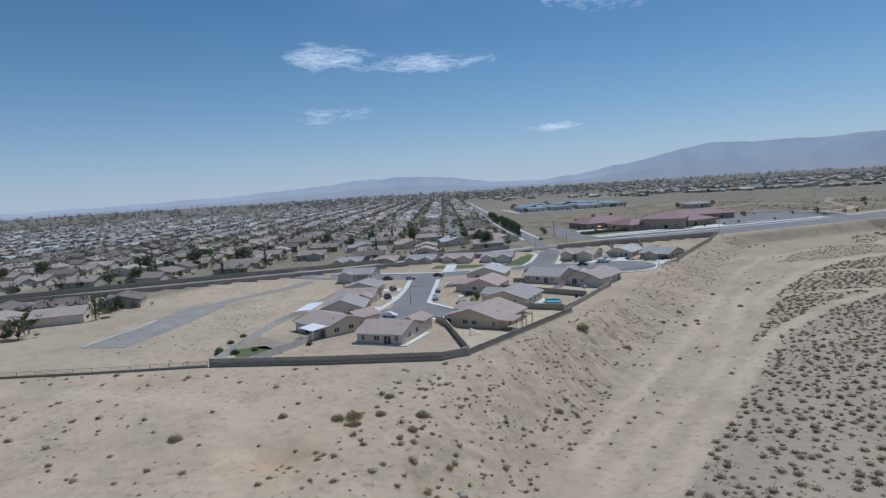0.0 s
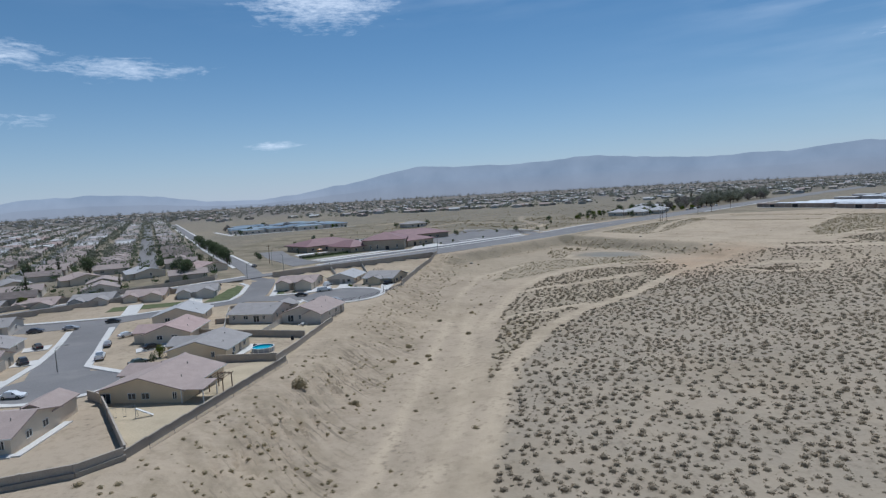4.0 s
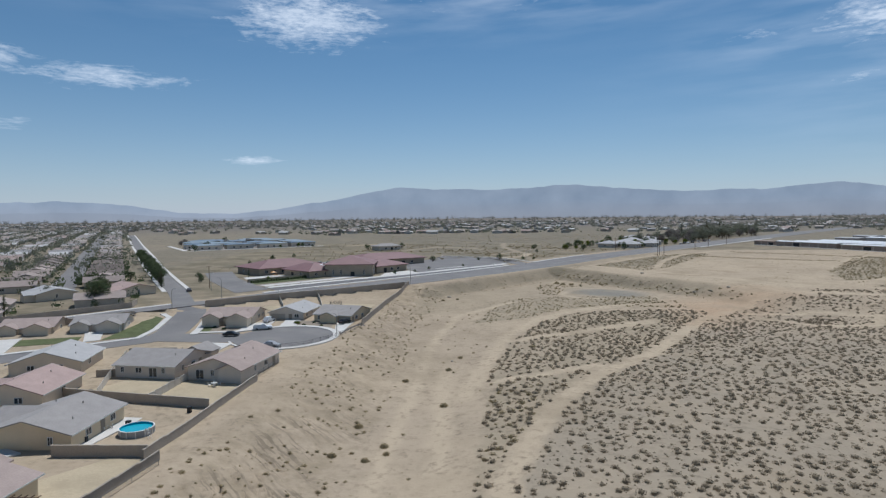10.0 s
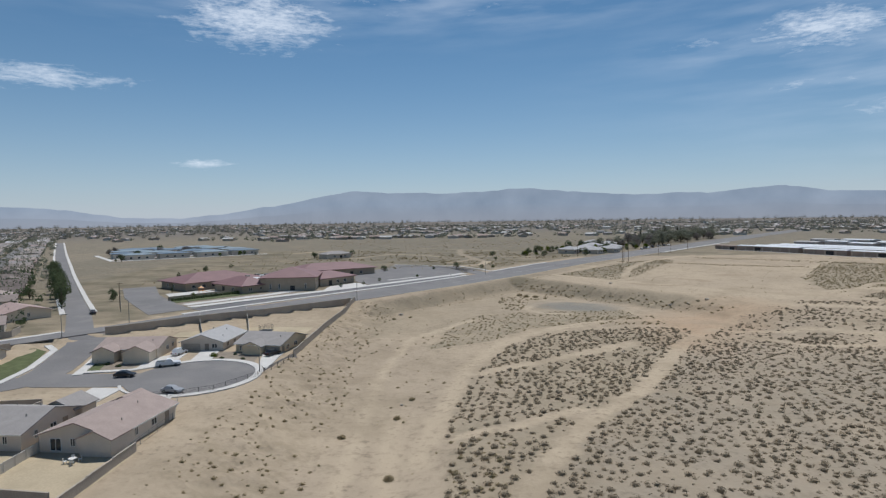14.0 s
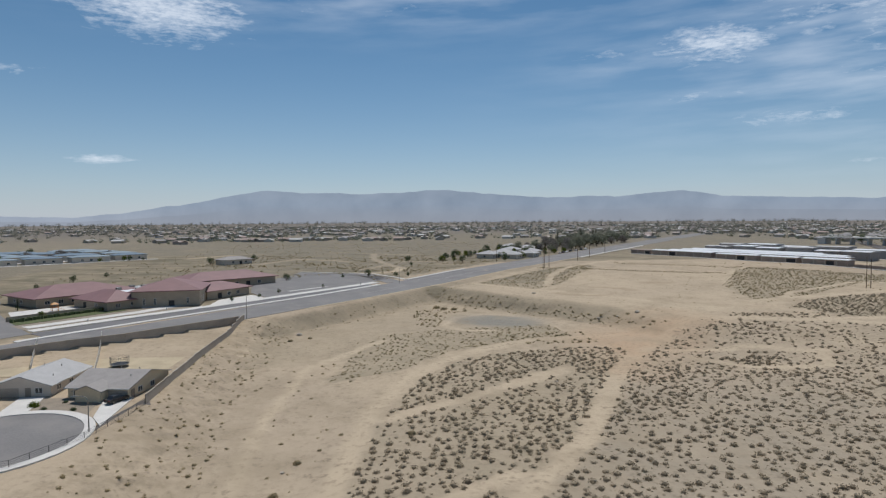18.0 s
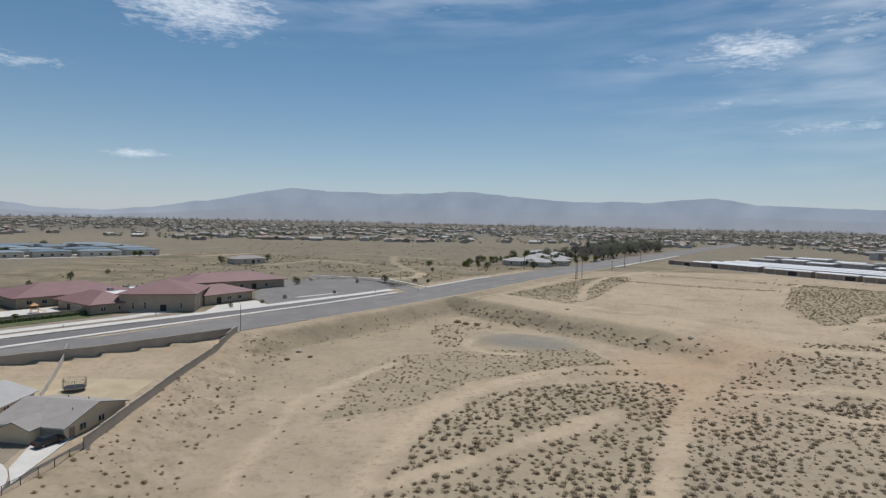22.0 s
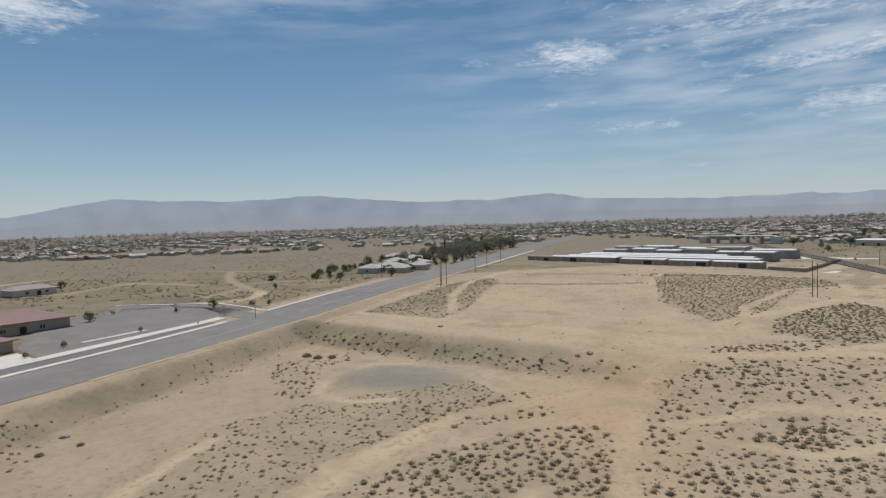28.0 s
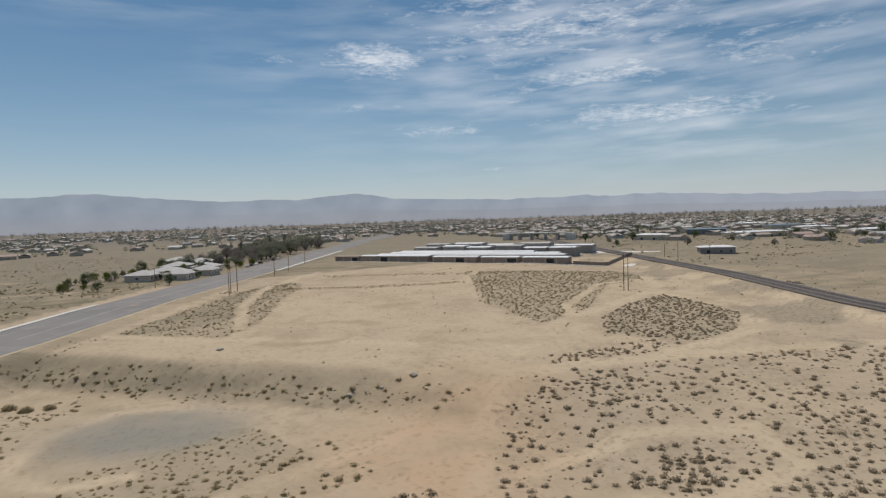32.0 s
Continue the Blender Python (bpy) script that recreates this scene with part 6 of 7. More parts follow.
car(-131, 190, 60, "car", "silver", "silver car on a driveway", 0.12)
car(-158, 318, 125, "car", "dark", "dark car on the side street", 0.12)
for i, (s, n) in enumerate(((596, 287), (604, 287), (613, 287), (625, 288), (640, 288), (655, 288), (668, 288))):
    x, y = along(s, n)
    car(x, y, 52.7, ("car", "van")[i % 2], ("silver", "dark", "white", "black")[i % 4], "parked car at the far end of the road", 0.0)

# ---- yards ----
px, py = -82.3, 168.8
pz = ground_z(px, py)
pool = thing("swimming_pool", "round above-ground swimming pool with bright blue water", "swimming pool", "", pose(px, py, pz))
part("pool_wall", Geo().ring(0, 0, 0, 2.62, 2.7, 1.15, 36), POOL_WALL, pool, "grey metal pool wall")
part("rim", Geo().ring(0, 0, 1.12, 2.6, 2.82, 0.08, 36), TRIM, pool, "pale pool rim")
part("liner", Geo().ring(0, 0, 0.05, 2.56, 2.615, 1.08, 36), POOL_BLUE, pool, "blue pool liner")
part("water", Geo().disc(0, 0, 0.82, 2.57, 36), WATER, pool, "bright turquoise water")
for k in range(12):
    t = 2 * math.pi * k / 12
    part("upright", Geo().box(2.74 * math.cos(t), 2.74 * math.sin(t), 0, 0.1, 0.16, 1.13, math.degrees(t)), TRIM, pool)
lad = part("ladder", Geo().rod((2.4, -1.6, 0.3), (3.0, -2.0, 1.8), 0.03).rod((2.7, -1.2, 0.3), (3.3, -1.6, 1.8), 0.03).rod((3.0, -2.0, 1.8), (3.7, -2.4, 0), 0.03).rod((3.3, -1.6, 1.8), (4.0, -2.0, 0), 0.03), TRIM, pool, "white pool ladder")
for t in (0.25, 0.5, 0.75):
    part("rung", Geo().box(3.15 + 0.7 * t, -1.8 - 0.4 * t, 1.8 - 1.8 * t, 0.1, 0.55, 0.05, 40), TRIM, lad)


def patio_cover(x, y, rz, w, d, h, roof, label, slats=False, z=None):
    ob = thing("patio_cover", label, "patio cover", "", pose(x, y, ground_z(x, y) if z is None else z, 0, 0, rz))
    for u in (-w / 2 + 0.2, w / 2 - 0.2):
        for v in (-d / 2 + 0.2, d / 2 - 0.2):
            part("post", Geo().box(u, v, -0.2, 0.16, 0.16, h + 0.2), TRIM if not slats else WOOD, ob)
    if slats:
        for v in (-d / 2 + 0.2, d / 2 - 0.2):
            part("beam", Geo().box(0, v, h, w, 0.12, 0.2), WOOD, ob)
        k = int(w / 0.7)
        for i in range(k + 1):
            part("slat", Geo().box(-w / 2 + i * w / k, 0, h + 0.2, 0.08, d + 0.5, 0.12), WOOD, ob)
    else:
        part("roof_panel", Geo().add([(-w / 2, -d / 2, h), (w / 2, -d / 2, h), (w / 2, d / 2, h + 0.35), (-w / 2, d / 2, h + 0.35), (-w / 2, -d / 2, h + 0.12), (w / 2, -d / 2, h + 0.12), (w / 2, d / 2, h + 0.47), (-w / 2, d / 2, h + 0.47)],
                                     [(3, 2, 1, 0), (4, 5, 6, 7), (0, 1, 5, 4), (1, 2, 6, 5), (2, 3, 7, 6), (3, 0, 4, 7)]), roof, ob)
    return ob


patio_cover(-116.5, 100.6, -11, 6.5, 4.5, 2.5, WHITE_METAL, "white metal patio cover beside a house")
patio_cover(-141.6, 122.6, -62, 13, 5, 2.6, WHITE_METAL, "long white metal patio cover along a fence")
patio_cover(-76.5, 130.5, 3, 4.6, 5.5, 2.6, ROOF_BROWN, "covered patio with a brown roof beside the golden house")
patio_cover(-75.6, 136.5, 3, 3.2, 4.2, 2.6, WOOD, "dark wooden pergola beside the golden house", True)
paved("patio_slab", slab([(-102.5, 99.6), (-89.6, 102.7), (-90.1, 104.2), (-103, 101)], 0.18, 0.3), CONCRETE, "white concrete patio behind a house", "patio")
paved("patio_path", slab([(-89.8, 103), (-88.6, 103.4), (-92.5, 118), (-93.8, 117.6)], 0.2, 0.3), CONCRETE, "white concrete path beside a house", "path")

tx, ty = -85, 291.5
tr = thing("trampoline", "black trampoline with a safety net in a bare yard", "trampoline", "", pose(tx, ty, ground_z(tx, ty)))
part("ring", Geo().ring(0, 0, 0.85, 2.05, 2.2, 0.1, 24), STEEL, tr)
part("mat", Geo().ring(0, 0, 0.9, 0.02, 2.06, 0.03, 24), BLACK, tr, "black jumping mat")
for k in range(6):
    t = math.pi * k / 3
    part("leg", Geo().rod((2.1 * math.cos(t), 2.1 * math.sin(t), 0), (2.1 * math.cos(t), 2.1 * math.sin(t), 0.88), 0.045), STEEL, tr)
    part("net_pole", Geo().rod((2.2 * math.cos(t), 2.2 * math.sin(t), 0.85), (2.2 * math.cos(t), 2.2 * math.sin(t), 2.7), 0.04), STEEL, tr)
net = Geo()
for k in range(48):
    t, t2 = 2 * math.pi * k / 48, 2 * math.pi * (k + 1) / 48
    net.rod((2.18 * math.cos(t), 2.18 * math.sin(t), 0.95), (2.18 * math.cos(t), 2.18 * math.sin(t), 2.65), 0.012, n=3)
    for z in (1.4, 1.9, 2.4, 2.65):
        net.rod((2.18 * math.cos(t), 2.18 * math.sin(t), z), (2.18 * math.cos(t2), 2.18 * math.sin(t2), z), 0.014, n=3)
part("net", net, BLACK, tr, "dark safety net")

sw = thing("swing_set", "metal swing set with a slide in a bare yard", "swing set", "", pose(-84, 119, ground_z(-84, 119), 0, 0, 25))
part("top_bar", Geo().rod((-2.2, 0, 2.2), (2.2, 0, 2.2), 0.05), STEEL, sw)
for u in (-2.2, 2.2):
    for v in (-1.0, 1.0):
        part("leg", Geo().rod((u, 0, 2.2), (u + (0.2 if u > 0 else -0.2), v, 0), 0.05), STEEL, sw)
for u in (-1.0, 0.5):
    part("seat", Geo().box(u, 0, 0.5, 0.5, 0.22, 0.05), BLACK, sw)
    part("chain", Geo().rod((u - 0.22, 0, 0.5), (u - 0.22, 0, 2.2), 0.015, n=4).rod((u + 0.22, 0, 0.5), (u + 0.22, 0, 2.2), 0.015, n=4), STEEL, sw)
part("slide", Geo().add([(2.3, -0.3, 1.7), (2.3, 0.3, 1.7), (4.9, 0.3, 0.2), (4.9, -0.3, 0.2), (2.3, -0.3, 1.6), (2.3, 0.3, 1.6), (4.9, 0.3, 0.05), (4.9, -0.3, 0.05)], [(0, 1, 2, 3), (7, 6, 5, 4), (0, 3, 7, 4), (2, 1, 5, 6), (3, 2, 6, 7), (1, 0, 4, 5)]), TRIM, sw, "white plastic slide")


def patio_table(x, y, label):
    ob = thing("patio_table", label, "table", "patio tables", pose(x, y, ground_z(x, y), 0, 0, 20))
    part("tabletop", Geo().rod((0, 0, 0.7), (0, 0, 0.75), 0.6, n=14), TRIM, ob)
    part("stem", Geo().rod((0, 0, 0), (0, 0, 0.7), 0.06), TRIM, ob)
    for k in range(4):
        t = math.pi * k / 2 + 0.5
        c = thing("patio_chair", "white plastic chair beside a table", "chair", "patio chairs", pose(x + 1.0 * math.cos(t), y + 1.0 * math.sin(t), ground_z(x, y), 0, 0, math.degrees(t) + 90))
        part("seat", Geo().box(0, 0, 0.42, 0.5, 0.5, 0.05), TRIM, c)
        part("backrest", Geo().box(0, -0.24, 0.45, 0.5, 0.05, 0.45), TRIM, c)
        for u in (-0.2, 0.2):
            for v in (-0.2, 0.2):
                part("leg", Geo().box(u, v, 0, 0.05, 0.05, 0.43), TRIM, c)


patio_table(-82.5, 195.5, "round white table behind the corner house")
patio_table(-116.5, 100.6, "round table under a patio cover")
patio_table(-89, 170, "round white table beside the pool")
for (x, y, h, w) in ((-86, 172, 0.9, 0.8), (-88, 164, 0.8, 0.7), (-105, 187.5, 1.0, 0.9), (-79, 179.5, 1.0, 0.7)):
    b = part("storage_bin", Geo().box(0, 0, 0, w, w * 0.8, h, 0, 0.93).box(0, 0, h, w * 1.02, w * 0.84, 0.08), DARK)
    b.location = (x, y, ground_z(x, y) + 0.02)
    tagged(b, "dark plastic bin in a yard", "bin", "bins in the yards")
rs = random.Random(3)
for (x, y, s) in ((47.2, 399.3, 0.9), (73, 347.7, 0.9), (-48.3, 343.2, 1.0), (-44, 60, 1.1), (-43, 62, 0.7), (-46, 61, 0.8), (60, 352, 0.6), (66, 349, 0.5), (-36, 236, 0.4), (22, 276, 0.4)):
    bm = bmesh.new()
    bmesh.ops.create_icosphere(bm, subdivisions=2, radius=s)
    for v in bm.verts:
        v.co *= 1 + rs.uniform(-0.18, 0.18)
        v.co.z *= 0.6
    dm = bpy.data.meshes.new("boulder")
    bm.to_mesh(dm)
    bm.free()
    dm.materials.append(ROCK)
    o = new("boulder", dm)
    o.location = (x, y, ground_z(x, y) + s * 0.2)
    tagged(o, "pale weathered boulder on the sand", "boulder", "boulders")
dm = part("dirt_mound", Geo().box(0, 0, -0.3, 7, 2.2, 1.0, 0, 0.3), ROCKY)
dm.matrix_world = pose(252, 352, ground_z(252, 352), 0, 0, -30)
tagged(dm, "dark heap of dumped branches and soil", "mound")


# ---- plants ----
def tuft(seed, n=46, flat=0.66, core=True, leaf=1.0):
    """Triangles that make a ragged rounded dome of radius 1: a desert shrub."""
    r = random.Random(seed)
    tris = []
    for i in range(n):
        a, b = r.uniform(0, 2 * math.pi), math.acos(r.uniform(0.05, 1))
        out = Vector((math.sin(b) * math.cos(a), math.sin(b) * math.sin(a), math.cos(b)))
        c = Vector((out.x, out.y, out.z * flat)) * r.uniform(0.74, 1.06)
        u = out.orthogonal().normalized()
        w = out.cross(u)
        t = r.uniform(0, 6.28)
        e = u * math.cos(t) + w * math.sin(t)
        d1 = (e + out * r.uniform(0.1, 0.7)).normalized() * r.uniform(0.2, 0.4) * leaf
        d2 = out.cross(e) * r.uniform(0.08, 0.17) * leaf
        tris.append([tuple(c - d2), tuple(c + d2), tuple(c + d1)])
    if core:
        k = 6
        rim = [Vector((0.7 * math.cos(2 * math.pi * i / k + seed), 0.7 * math.sin(2 * math.pi * i / k + seed), -0.08)) * r.uniform(0.78, 1.1) for i in range(k)]
        mid = [Vector((v.x * 0.76, v.y * 0.76, flat * r.uniform(0.45, 0.66))) for v in rim]
        top = Vector((r.uniform(-0.15, 0.15), r.uniform(-0.15, 0.15), flat * 0.78))
        for i in range(k):
            j = (i + 1) % k
            tris += [[tuple(rim[i]), tuple(rim[j]), tuple(mid[j])], [tuple(rim[i]), tuple(mid[j]), tuple(mid[i])], [tuple(mid[i]), tuple(mid[j]), tuple(top)]]
    return np.array(tris, np.float32)


TUFTS = [tuft(s) for s in range(8)]


def scatter_mesh(name, spots, m, tufts):
    """One mesh of many plants. spots: rows of x, y, z, radius, turn, kind, tone, stretch."""
    verts, tones = [], []
    for (x, y, z, s, a, k, tone, tall) in spots:
        t = tufts[int(k)]
        c, q = math.cos(a) * s, math.sin(a) * s
        v = np.empty_like(t)
        v[..., 0] = t[..., 0] * c - t[..., 1] * q + x
        v[..., 1] = t[..., 0] * q + t[..., 1] * c + y
        v[..., 2] = t[..., 2] * s * tall + z
        verts.append(v.reshape(-1, 3))
        tones.append(np.full(len(v) * 3, tone, np.float32))
    vs, tn = np.concatenate(verts), np.concatenate(tones)
    me = bpy.data.meshes.new(name)
    me.vertices.add(len(vs))
    me.vertices.foreach_set("co", vs.astype(np.float32).ravel())
    me.loops.add(len(vs))
    me.loops.foreach_set("vertex_index", np.arange(len(vs), dtype=np.int32))
    me.polygons.add(len(vs) // 3)
    me.polygons.foreach_set("loop_start", np.arange(0, len(vs), 3, dtype=np.int32))
    me.update(calc_edges=True)
    me.attributes.new("tone", 'FLOAT', 'POINT').data.foreach_set("value", tn)
    me.materials.append(m)
    return me


rp = np.random.RandomState(11)


def sow(box, density, keep, smin, smax, apart=0.92):
    """Random spots in a box, thinned by keep(x, y) between 0 and 1 and kept off the trails."""
    x0, x1, y0, y1 = box
    n = int((x1 - x0) * (y1 - y0) * density)
    x, y = rp.uniform(x0, x1, n), rp.uniform(y0, y1, n)
    ok = rp.uniform(0, 1, n) < keep(x, y)
    for line, w in TRAILS:
        ok &= away(x, y, line) > w - 0.1 + rp.uniform(0, 0.8, n)
    x, y = x[ok], y[ok]
    s = smin + (smax - smin) * rp.uniform(0, 1, len(x)) ** 1.9
    # each shrub keeps its own ground: drop those that crowd a larger one
    taken, free = {}, np.zeros(len(x), bool)
    for i in np.argsort(-s):
        cx, cy = int(x[i] // 2), int(y[i] // 2)
        free[i] = all((x[i] - x[j]) ** 2 + (y[i] - y[j]) ** 2 > (apart * (s[i] + s[j])) ** 2 for u in (-1, 0, 1) for v in (-1, 0, 1) for j in taken.get((cx + u, cy + v), ()))
        if free[i]:
            taken.setdefault((cx, cy), []).append(i)
    x, y, s = x[free], y[free], s[free]
    z = height(x, y)
    patch = 0.5 + 0.5 * wave(x, y, 0.04, 7.0)
    return np.stack([x, y, z - 0.06, s, rp.uniform(0, 6.28, len(x)), rp.randint(0, 8, len(x)), 0.25 * patch + 0.6 * rp.uniform(0, 1, len(x)), rp.uniform(0.8, 1.25, len(x))], 1)


def off(x, y, poly):
    return inside(x, y, poly) * 1.0


patchy = lambda x, y: 0.5 + 0.5 * (wave(x, y, 0.13, 1.5) > -0.2)
thick = np.concatenate([
    sow((-24, 165, 48, 326), 0.85, lambda x, y: ((x > trail_x(y) + 1.0) & (y < 330 - 0.42 * np.maximum(0, x - 92)) & ((y < 300) | (x > 85) | (x > trail_x(y) + 3))) * patchy(x, y) * np.where(y > 285, 0.42, 1.0), 0.2, 0.88),
    sow((-28, 54, 212, 316), 0.8, lambda x, y: off(x, y, PATCH_MID) * patchy(x, y), 0.28, 0.9),
    sow((120, 216, 318, 392), 0.6, lambda x, y: off(x, y, ISLAND), 0.35, 0.85),
    sow((-28, 0, 148, 224), 0.6, lambda x, y: off(x, y, PATCH_WEST) * patchy(x, y), 0.3, 0.95),
    sow((86, 165, 284, 336), 0.2, lambda x, y: (away(x, y, TRAILS[6][0]) < 34) * (x > 88) * 0.75, 0.3, 0.95),
    sow((66, 94, 282, 298), 0.5, lambda x, y: (np.hypot((x - 81) / 11, (y - 290) / 5) < 1) * 1.0, 0.4, 0.95),
    sow((98, 150, 322, 345), 0.45, lambda x, y: (away(x, y, [(104, 336), (126, 328)]) < 3.2) * 1.0, 0.35, 0.8),
])
thin = np.concatenate([
    sow((-36, 46, 284, 354), 0.5, lambda x, y: off(x, y, PATCH_LOW) * 0.8, 0.2, 0.62),
    sow((-26, -14, 120, 214), 0.16, lambda x, y: (x > -25 + 0.0 * y) * (x < trail_x(y) - 2) * 1.0, 0.3, 0.85),
    sow((-75, -40, 60, 345), 0.36, lambda x, y: ((x > crest_x(y) + 1.5) & (x < toe_x(y) + 1)) * (0.25 + 0.75 * (wave(x, y, 0.12, 2.2) > 0.05)), 0.15, 0.62),
    sow((-50, -26, 60, 330), 0.035, lambda x, y: 1.0 + 0 * x, 0.2, 0.6),
    sow((0, 78, 334, 424), 0.75, lambda x, y: np.exp(-((bank_side(x, y) - 1.8) / 3.4) ** 2) * (0.5 + 0.5 * (wave(x, y, 0.2, 3.1) > -0.3)) * 0.75, 0.25, 0.85),
    sow((-8, 18, 352, 396), 0.3, lambda x, y: (away(x, y, [(-4, 358), (0, 385), (11, 391)]) < 6.5) * 1.0, 0.25, 0.8),
    sow((20, 48, 318, 336), 0.22, lambda x, y: 1.0 + 0 * x, 0.3, 0.9),
    sow((-62, 30, 335, 440), 0.2, lambda x, y: ((N.x * x + N.y * y < ROAD_NEAR - 2) & (N.x * x + N.y * y > ROAD_NEAR - 11)) * 0.8, 0.2, 0.55),
    sow((60, 262, 328, 480), 0.02, lambda x, y: 0.5 + 0 * x, 0.2, 0.5),
    sow((125, 265, 350, 505), 0.42, lambda x, y: off(x, y, SHRUB_NE), 0.28, 0.7),
    sow((140, 245, 440, 560), 0.3, lambda x, y: (np.abs(y - 500 + 0.75 * (x - 190)) < 9) * 0.8, 0.25, 0.6),
    sow((20, 122, 408, 536), 0.36, lambda x, y: off(x, y, VERGE), 0.22, 0.7),
    sow((-260, -40, 10, 96), 0.07, lambda x, y: (y < 70 + (x + 119) * 0.55) * (0.4 + 0.6 * (wave(x, y, 0.08, 4.0) > 0)), 0.22, 0.8),
    sow((-70, -34, 20, 104), 0.10, lambda x, y: (x < toe_x(y)) * 1.0, 0.22, 0.7),
    sow((-225, -120, 60, 185), 0.10, lambda x, y: ((y < 73 + (-119 - x) * 1.22 + 60) & (y > 73 + (-119 - x) * 1.22 - 55) & (away(x, y, [(-119, 73), (-149, 110), (-192, 163)]) > 2) & (y > 75 + (-119 - x) * -0.55) & (y > 72 - (x + 119) * -0.1) & (y < 112 + (-149 - x) * 1.2)) * 1.0, 0.16, 0.4),
    sow((100, 330, 240, 340), 0.03, lambda x, y: 0.6 + 0 * x, 0.22, 0.55),
    sow((-140, 140, 400, 640), 0.022, lambda x, y: (N.x * x + N.y * y > 296) * (away(x, y, [(-98, 452), (-60, 440)]) > 45) * (0.4 + 0.6 * (wave(x, y, 0.05, 1.1) > 0)), 0.3, 1.0),
    sow((60, 210, 450, 545), 0.9, lambda x, y: (away(x, y, [(80, 508), (112, 496), (150, 474), (190, 462)]) < 3.5) * 0.8, 0.25, 0.6),
    sow((-200, 330, 400, 900), 0.013, lambda x, y: (N.x * x + N.y * y > 300) * (away(x, y, [(-98, 452), (-60, 440)]) > 40) * 1.0, 0.35, 1.0),
    sow((205, 420, 300, 520), 0.01, lambda x, y: 1.0 + 0 * x, 0.3, 0.8),
    sow((-150, 60, 470, 660), 0.09, lambda x, y: (N.x * x + N.y * y > 298) * (wave(x, y, 0.06, 2.7) > 0.15) * 1.0, 0.3, 1.1),
    sow((300, 640, 420, 760), 0.03, lambda x, y: (x > rail_x(y) + 12) * (0.2 + 0.8 * (wave(x, y, 0.04, 6.1) > 0.1)), 0.4, 1.3),
    sow((-24, 165, -10, 49), 0.5, lambda x, y: (x > trail_x(y) + 1.0) * np.clip((y + 14) / 60 + 0.2 * wave(x, y, 0.08, 1.9), 0, 1), 0.2, 0.85),
])
sb = tagged(part("desert_shrubs", scatter_mesh("desert_shrubs", thick, SHRUB, TUFTS), SHRUB), "countless low grey-brown desert shrubs on the sand", "shrubs", kind="stuff")
sb2 = tagged(part("sparse_shrubs", scatter_mesh("sparse_shrubs", thin, SHRUB_DRY, TUFTS), SHRUB_DRY), "small scattered dry shrubs and tufts", "shrubs", kind="stuff")


def bush(x, y, r, tall, m, label, seed):
    t = tuft(seed, 420, 0.85, False, 0.5)
    big = tuft(seed + 50, 260, 0.8, True, 0.6)
    me = scatter_mesh("bush", [(0, 0, 0, r, 0.3, 0, 0.45, tall), (0, 0, 0, r * 0.8, 1.0, 1, 0.4, tall)], m, [t * 0.98, big])
    o = new("bush", me)
    o.location = (x, y, ground_z(x, y) - 0.05)
    return tagged(o, label, "bush", "single bushes")


bush(-62.2, 142.8, 1.7, 1.2, SHRUB_DRY, "tall dry bush standing on the slope", 1)
for i, (x, y, r) in enumerate(((-50.9, 143.6, 1.0), (-45.5, 218.4, 0.9), (-69, 65, 1.5), (-71, 63.4, 1.2), (-67, 63, 1.1), (-60, 71, 1.2), (-70, 75, 1.0), (-49, 187, 1.0), (-50, 173, 0.9), (-34, 200, 1.0), (-48, 96, 0.9), (-42, 178, 0.9), (-44, 172, 0.8), (-41, 175, 0.7), (-80, 60, 0.9), (-88, 46, 1.2), (-66, 68, 1.0), (-58, 66, 0.9),
                                 (-36, 228, 0.9), (-34, 239, 0.8), (-14, 246, 0.9), (-50, 334, 0.9), (-44, 337, 0.8), (3, 396, 1.6), (6, 392, 1.5), (10, 391, 1.4), (252, 354, 1.3))):
    bush(x, y, r, 0.95, SHRUB_DRY, "rounded olive-brown desert bush on the sand", i + 3)
for i, (x, y, r) in enumerate(((-129, 82, 1.1), (-126, 80, 1.3), (-123, 82, 1.2), (-133, 88, 1.0), (-136, 94, 1.0), (-112, 95, 0.9), (-109, 252, 0.8), (-113, 254, 0.8), (-89, 262, 1.2), (-86, 260, 0.7), (-80, 259, 0.7), (-84, 264, 0.6), (-121, 86, 1.0))):
    bush(x, y, r, 1.1, LEAF_BRIGHT if i % 4 == 0 else LEAF, "green garden bush in a yard", i + 40)


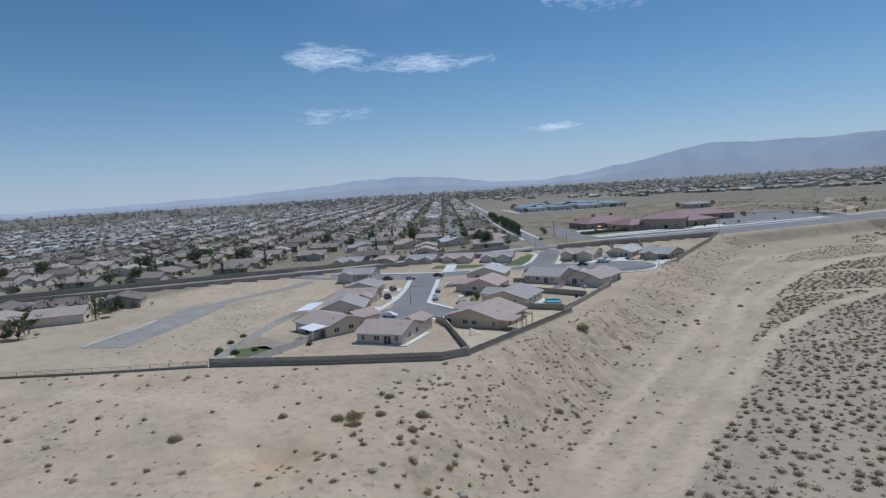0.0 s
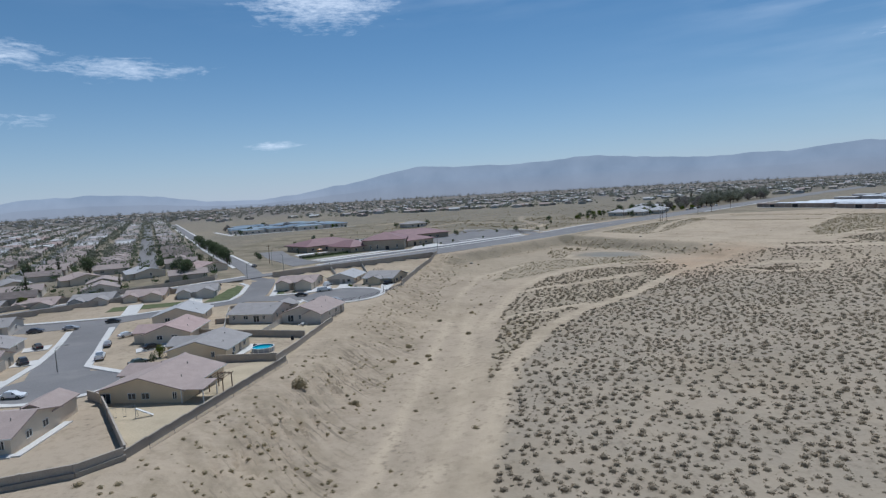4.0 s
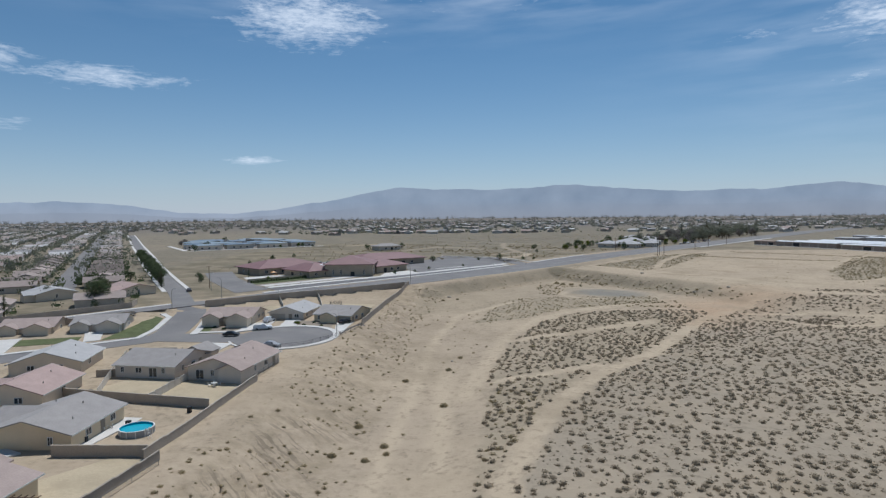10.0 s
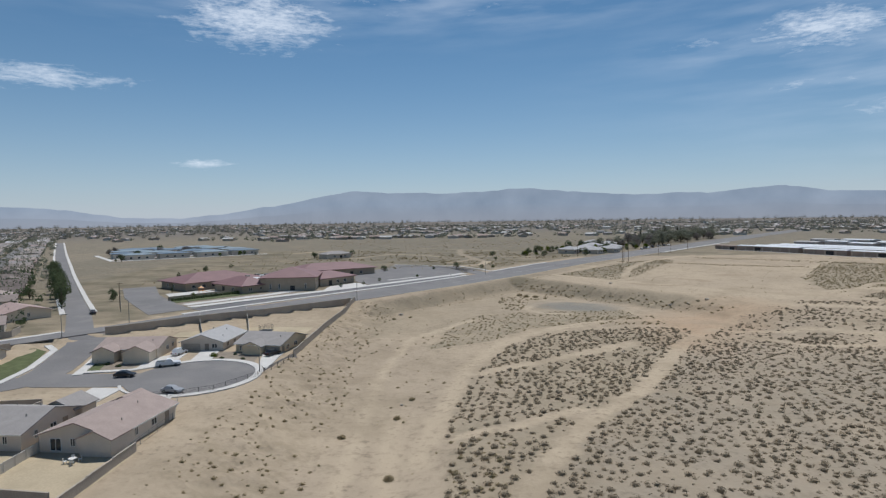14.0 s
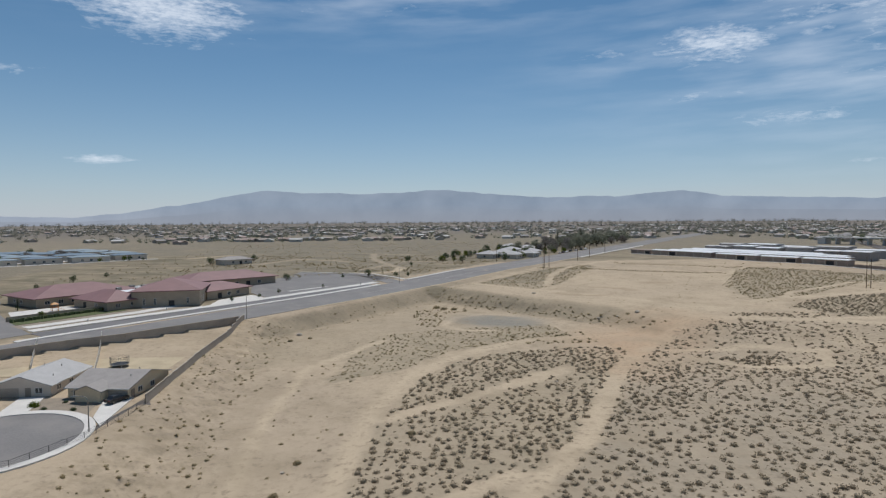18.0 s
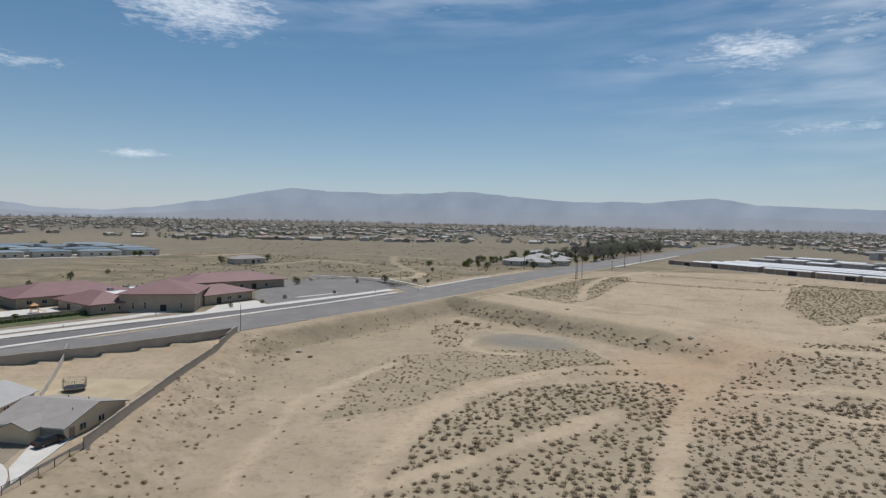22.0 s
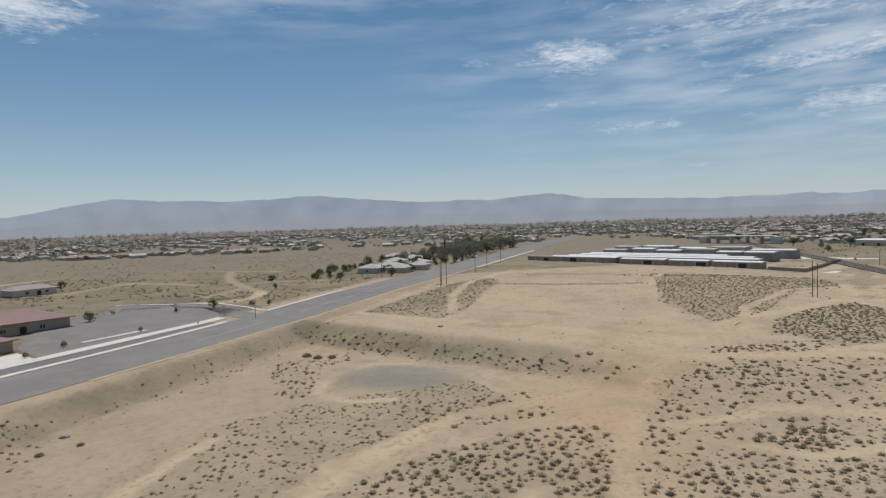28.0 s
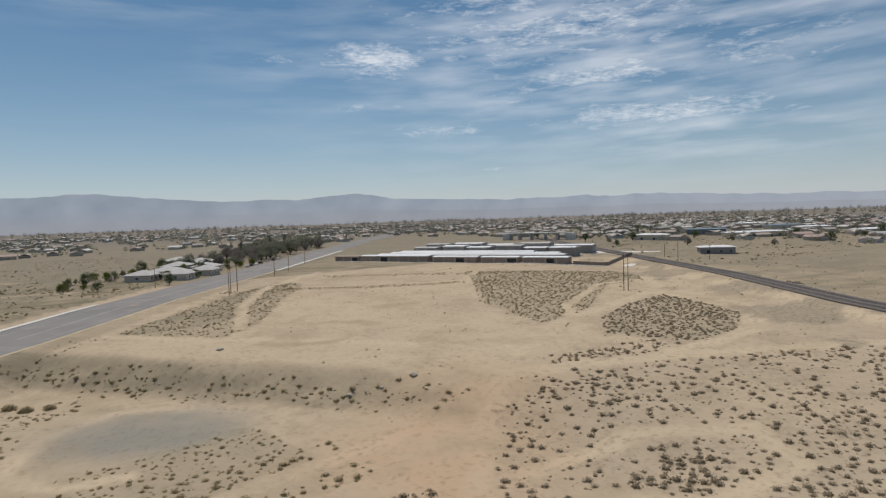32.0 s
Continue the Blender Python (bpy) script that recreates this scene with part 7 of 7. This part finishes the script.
# trees: trunk, limbs and a ragged crown
def tree_parts(seed, h, spread, m, kind="round"):
    r = random.Random(seed)
    g = Geo()
    th = h * (0.12 if kind != "tall" else 0.12)
    g.rod((0, 0, -0.2), (0, 0, th), h * 0.03, h * 0.02, 7)
    blobs = []
    for i in range(12 if kind == "round" else 12):
        if kind == "round":
            a, e = r.uniform(0, 6.28), r.uniform(-0.15, 1.35)
            c = Vector((math.cos(a) * math.cos(e) * spread * 0.62, math.sin(a) * math.cos(e) * spread * 0.62, th + (h - th) * (0.2 + 0.56 * math.sin(e) * r.uniform(0.7, 1.1))))
            s = spread * r.uniform(0.36, 0.55)
        else:
            k = (i + 0.5) / 12
            c = Vector((r.uniform(-0.3, 0.3) * spread, r.uniform(-0.3, 0.3) * spread, th + (h - th) * k * 0.92))
            s = spread * (1.0 - 0.7 * k) * r.uniform(0.6, 0.9)
        g.rod((0, 0, th * 0.9), tuple(c), h * 0.014, h * 0.006, 5)
        blobs.append((c.x, c.y, c.z, s, r.uniform(0, 6.28), r.randrange(4), r.uniform(0.05, 0.85), 1.0))
    clump = [tuft(seed * 7 + k, 46, 0.85, False) for k in range(4)]
    low = [np.concatenate([c, c * np.array([1, 1, -0.6], np.float32)]) for c in clump]
    return g, scatter_mesh("crown", blobs, m, low)


TREES = {}
for key, (h, s, m, kind) in dict(round=(6.5, 3.0, LEAF, "round"), big=(10, 4.6, LEAF, "round"), bright=(4.6, 2.2, LEAF_BRIGHT, "round"), tall=(11, 1.9, LEAF, "tall"), bare=(7.5, 3.6, LEAF_BARE, "round"), small=(3.4, 1.5, LEAF, "round"), hazy=(10, 4.4, HAZED_LEAF, "round"), hazy_tall=(12, 2.4, HAZED_LEAF, "tall")).items():
    g, crown = tree_parts(len(TREES) + 2, h, s, m, kind)
    TREES[key] = (g.mesh("trunk", BARK), crown)


def tree(x, y, key, scale, label, rz=0.0):
    o = thing("tree", label, "tree", "trees", pose(x, y, ground_z(x, y), 0, 0, rz) @ Matrix.Diagonal((scale, scale, scale, 1)))
    part("trunk", TREES[key][0], BARK, o)
    part("crown", TREES[key][1], LEAF, o)
    return o


for (x, y, k, s) in ((-107, 163, "bright", 0.8), (-105, 158, "small", 0.8), (-141, 133, "small", 0.9), (-145, 138, "small", 1.0), (-137, 130, "small", 0.7), (-186, 302, "big", 0.8), (-196, 308, "round", 1.0), (-205, 296, "round", 0.9), (-116.5, 256, "bright", 0.5),
                     (-178, 330, "tall", 0.9), (-183, 337, "big", 0.9), (-188, 345, "tall", 0.9), (-194, 353, "big", 0.9), (-200, 361, "big", 1.0), (-206, 369, "tall", 0.9), (-213, 378, "big", 1.0), (-221, 389, "big", 1.0), (-229, 401, "tall", 1.0), (-238, 412, "big", 1.0), (-247, 424, "big", 0.9), (-257, 438, "tall", 0.9), (-269, 453, "big", 1.0), (-281, 471, "big", 0.9),
                     (-171, 352, "small", 1.0), (-175, 360, "small", 1.1), (-180, 366, "round", 0.6), (*along(201, 329), "bright", 0.6), (*along(204, 354), "tall", 0.5), (*along(276, 303), "small", 0.6), (*along(262, 304), "small", 0.7), (*along(290, 306), "small", 0.7), (*along(316, 303), "small", 0.6),
                     (*along(325, 338), "round", 0.7), (*along(362, 312), "round", 0.7), (*along(372, 300), "small", 0.9), (*along(376, 294), "small", 0.8), (*along(350, 320), "small", 0.8), (-143, 574, "round", 0.9), (-118, 598, "round", 0.9), (*along(430, 330), "small", 0.9), (*along(455, 350), "round", 0.8), (*along(240, 420), "small", 1.0), (*along(262, 430), "round", 0.7), (*along(285, 440), "small", 1.0)):
    tree(x, y, k, s, "dark green tree beside a house or car park" if k != "bright" else "young bright green tree", (x * 37 + y * 11) % 360)
rt = random.Random(17)
for i in range(78):
    s = rt.uniform(600, 850)
    n = rt.uniform(294, 345)
    x, y = along(s, n)
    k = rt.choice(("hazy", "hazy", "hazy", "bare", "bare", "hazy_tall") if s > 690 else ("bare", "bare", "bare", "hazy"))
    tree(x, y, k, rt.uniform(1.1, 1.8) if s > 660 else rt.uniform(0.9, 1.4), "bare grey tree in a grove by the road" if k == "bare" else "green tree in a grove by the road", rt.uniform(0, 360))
for i in range(58):
    s, n = rt.uniform(470, 650), rt.uniform(290, 352)
    x, y = along(s, n)
    tree(x, y, rt.choice(("bright", "bright", "small", "round")), rt.uniform(0.8, 1.4), "young tree round the white office building", rt.uniform(0, 360))
for i in range(24):
    x, y = rt.uniform(420, 720), rt.uniform(440, 760)
    tree(x, y, rt.choice(("round", "big", "bare")), rt.uniform(0.7, 1.1), "tree between the workshops across the railway", rt.uniform(0, 360))
for i in range(26):
    x, y = campus(rt.uniform(-20, 110), rt.choice((-6, 30, 62, 98, 132)) + rt.uniform(-4, 4))
    tree(x, y, rt.choice(("round", "small", "bright", "bare")), rt.uniform(0.7, 1.2), "tree between the campus buildings", rt.uniform(0, 360))
town_trees = []
for i, (x, y, r) in enumerate(near_lots):
    for q in range(2):
        town_trees.append((x + rt.uniform(-11, 11), y + rt.uniform(-11, 11)))
for i, (x, y) in enumerate(town_trees[:115]):
    tree(x, y, rt.choice(("round", "round", "big", "tall", "small", "bright")), rt.uniform(0.7, 1.15), "garden tree among the houses of the town", rt.uniform(0, 360))


def far_trees(name, spots, label, leaf=None):
    leaf = leaf or HAZED_LEAF
    clump = [np.concatenate([tuft(90 + k, 22, 0.9, False), tuft(95 + k, 12, 0.9) * np.array([0.9, 0.9, -0.5], np.float32)]) for k in range(6)]
    rows = []
    zs = height(np.array([q[0] for q in spots]), np.array([q[1] for q in spots]))
    for (x, y, s), z in zip(spots, zs):
        rows.append((x, y, z + s * 0.75, s, rt.uniform(0, 6.28), rt.randrange(6), rt.uniform(0, 0.9), rt.uniform(0.9, 1.5)))
    tagged(part(name, scatter_mesh(name, rows, leaf, clump), leaf), label, "trees", kind="stuff")


far_trees("town_shrubs", [(x + rt.uniform(-13, 13), y + rt.uniform(-13, 13), rt.uniform(1.0, 3.4)) for (x, y, r) in near_lots for q in range(7)], "garden shrubs and small trees among the houses", LEAF)
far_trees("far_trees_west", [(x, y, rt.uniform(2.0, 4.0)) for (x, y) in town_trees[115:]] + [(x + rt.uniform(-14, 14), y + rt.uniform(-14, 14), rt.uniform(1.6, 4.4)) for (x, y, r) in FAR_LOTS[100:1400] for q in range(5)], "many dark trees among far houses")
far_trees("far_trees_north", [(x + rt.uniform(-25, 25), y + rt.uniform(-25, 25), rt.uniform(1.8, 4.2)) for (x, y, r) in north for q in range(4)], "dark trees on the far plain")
groves = []
for i in range(4600):
    a, r = radians(rt.uniform(-78, 78)), 1100 + 3200 * rt.random() ** 1.3
    x, y = r * math.sin(a), 150 + r * math.cos(a)
    if rt.random() < 0.3 + 0.7 * float(wave(np.array(x), np.array(y), 0.004, 5.0) > 0.1):
        groves.append((x, y, rt.uniform(2.5, 5.5) * (1 + r / 4000)))
far_trees("far_groves", groves, "dark specks of trees and brush across the far plain", HAZED_BRUSH)
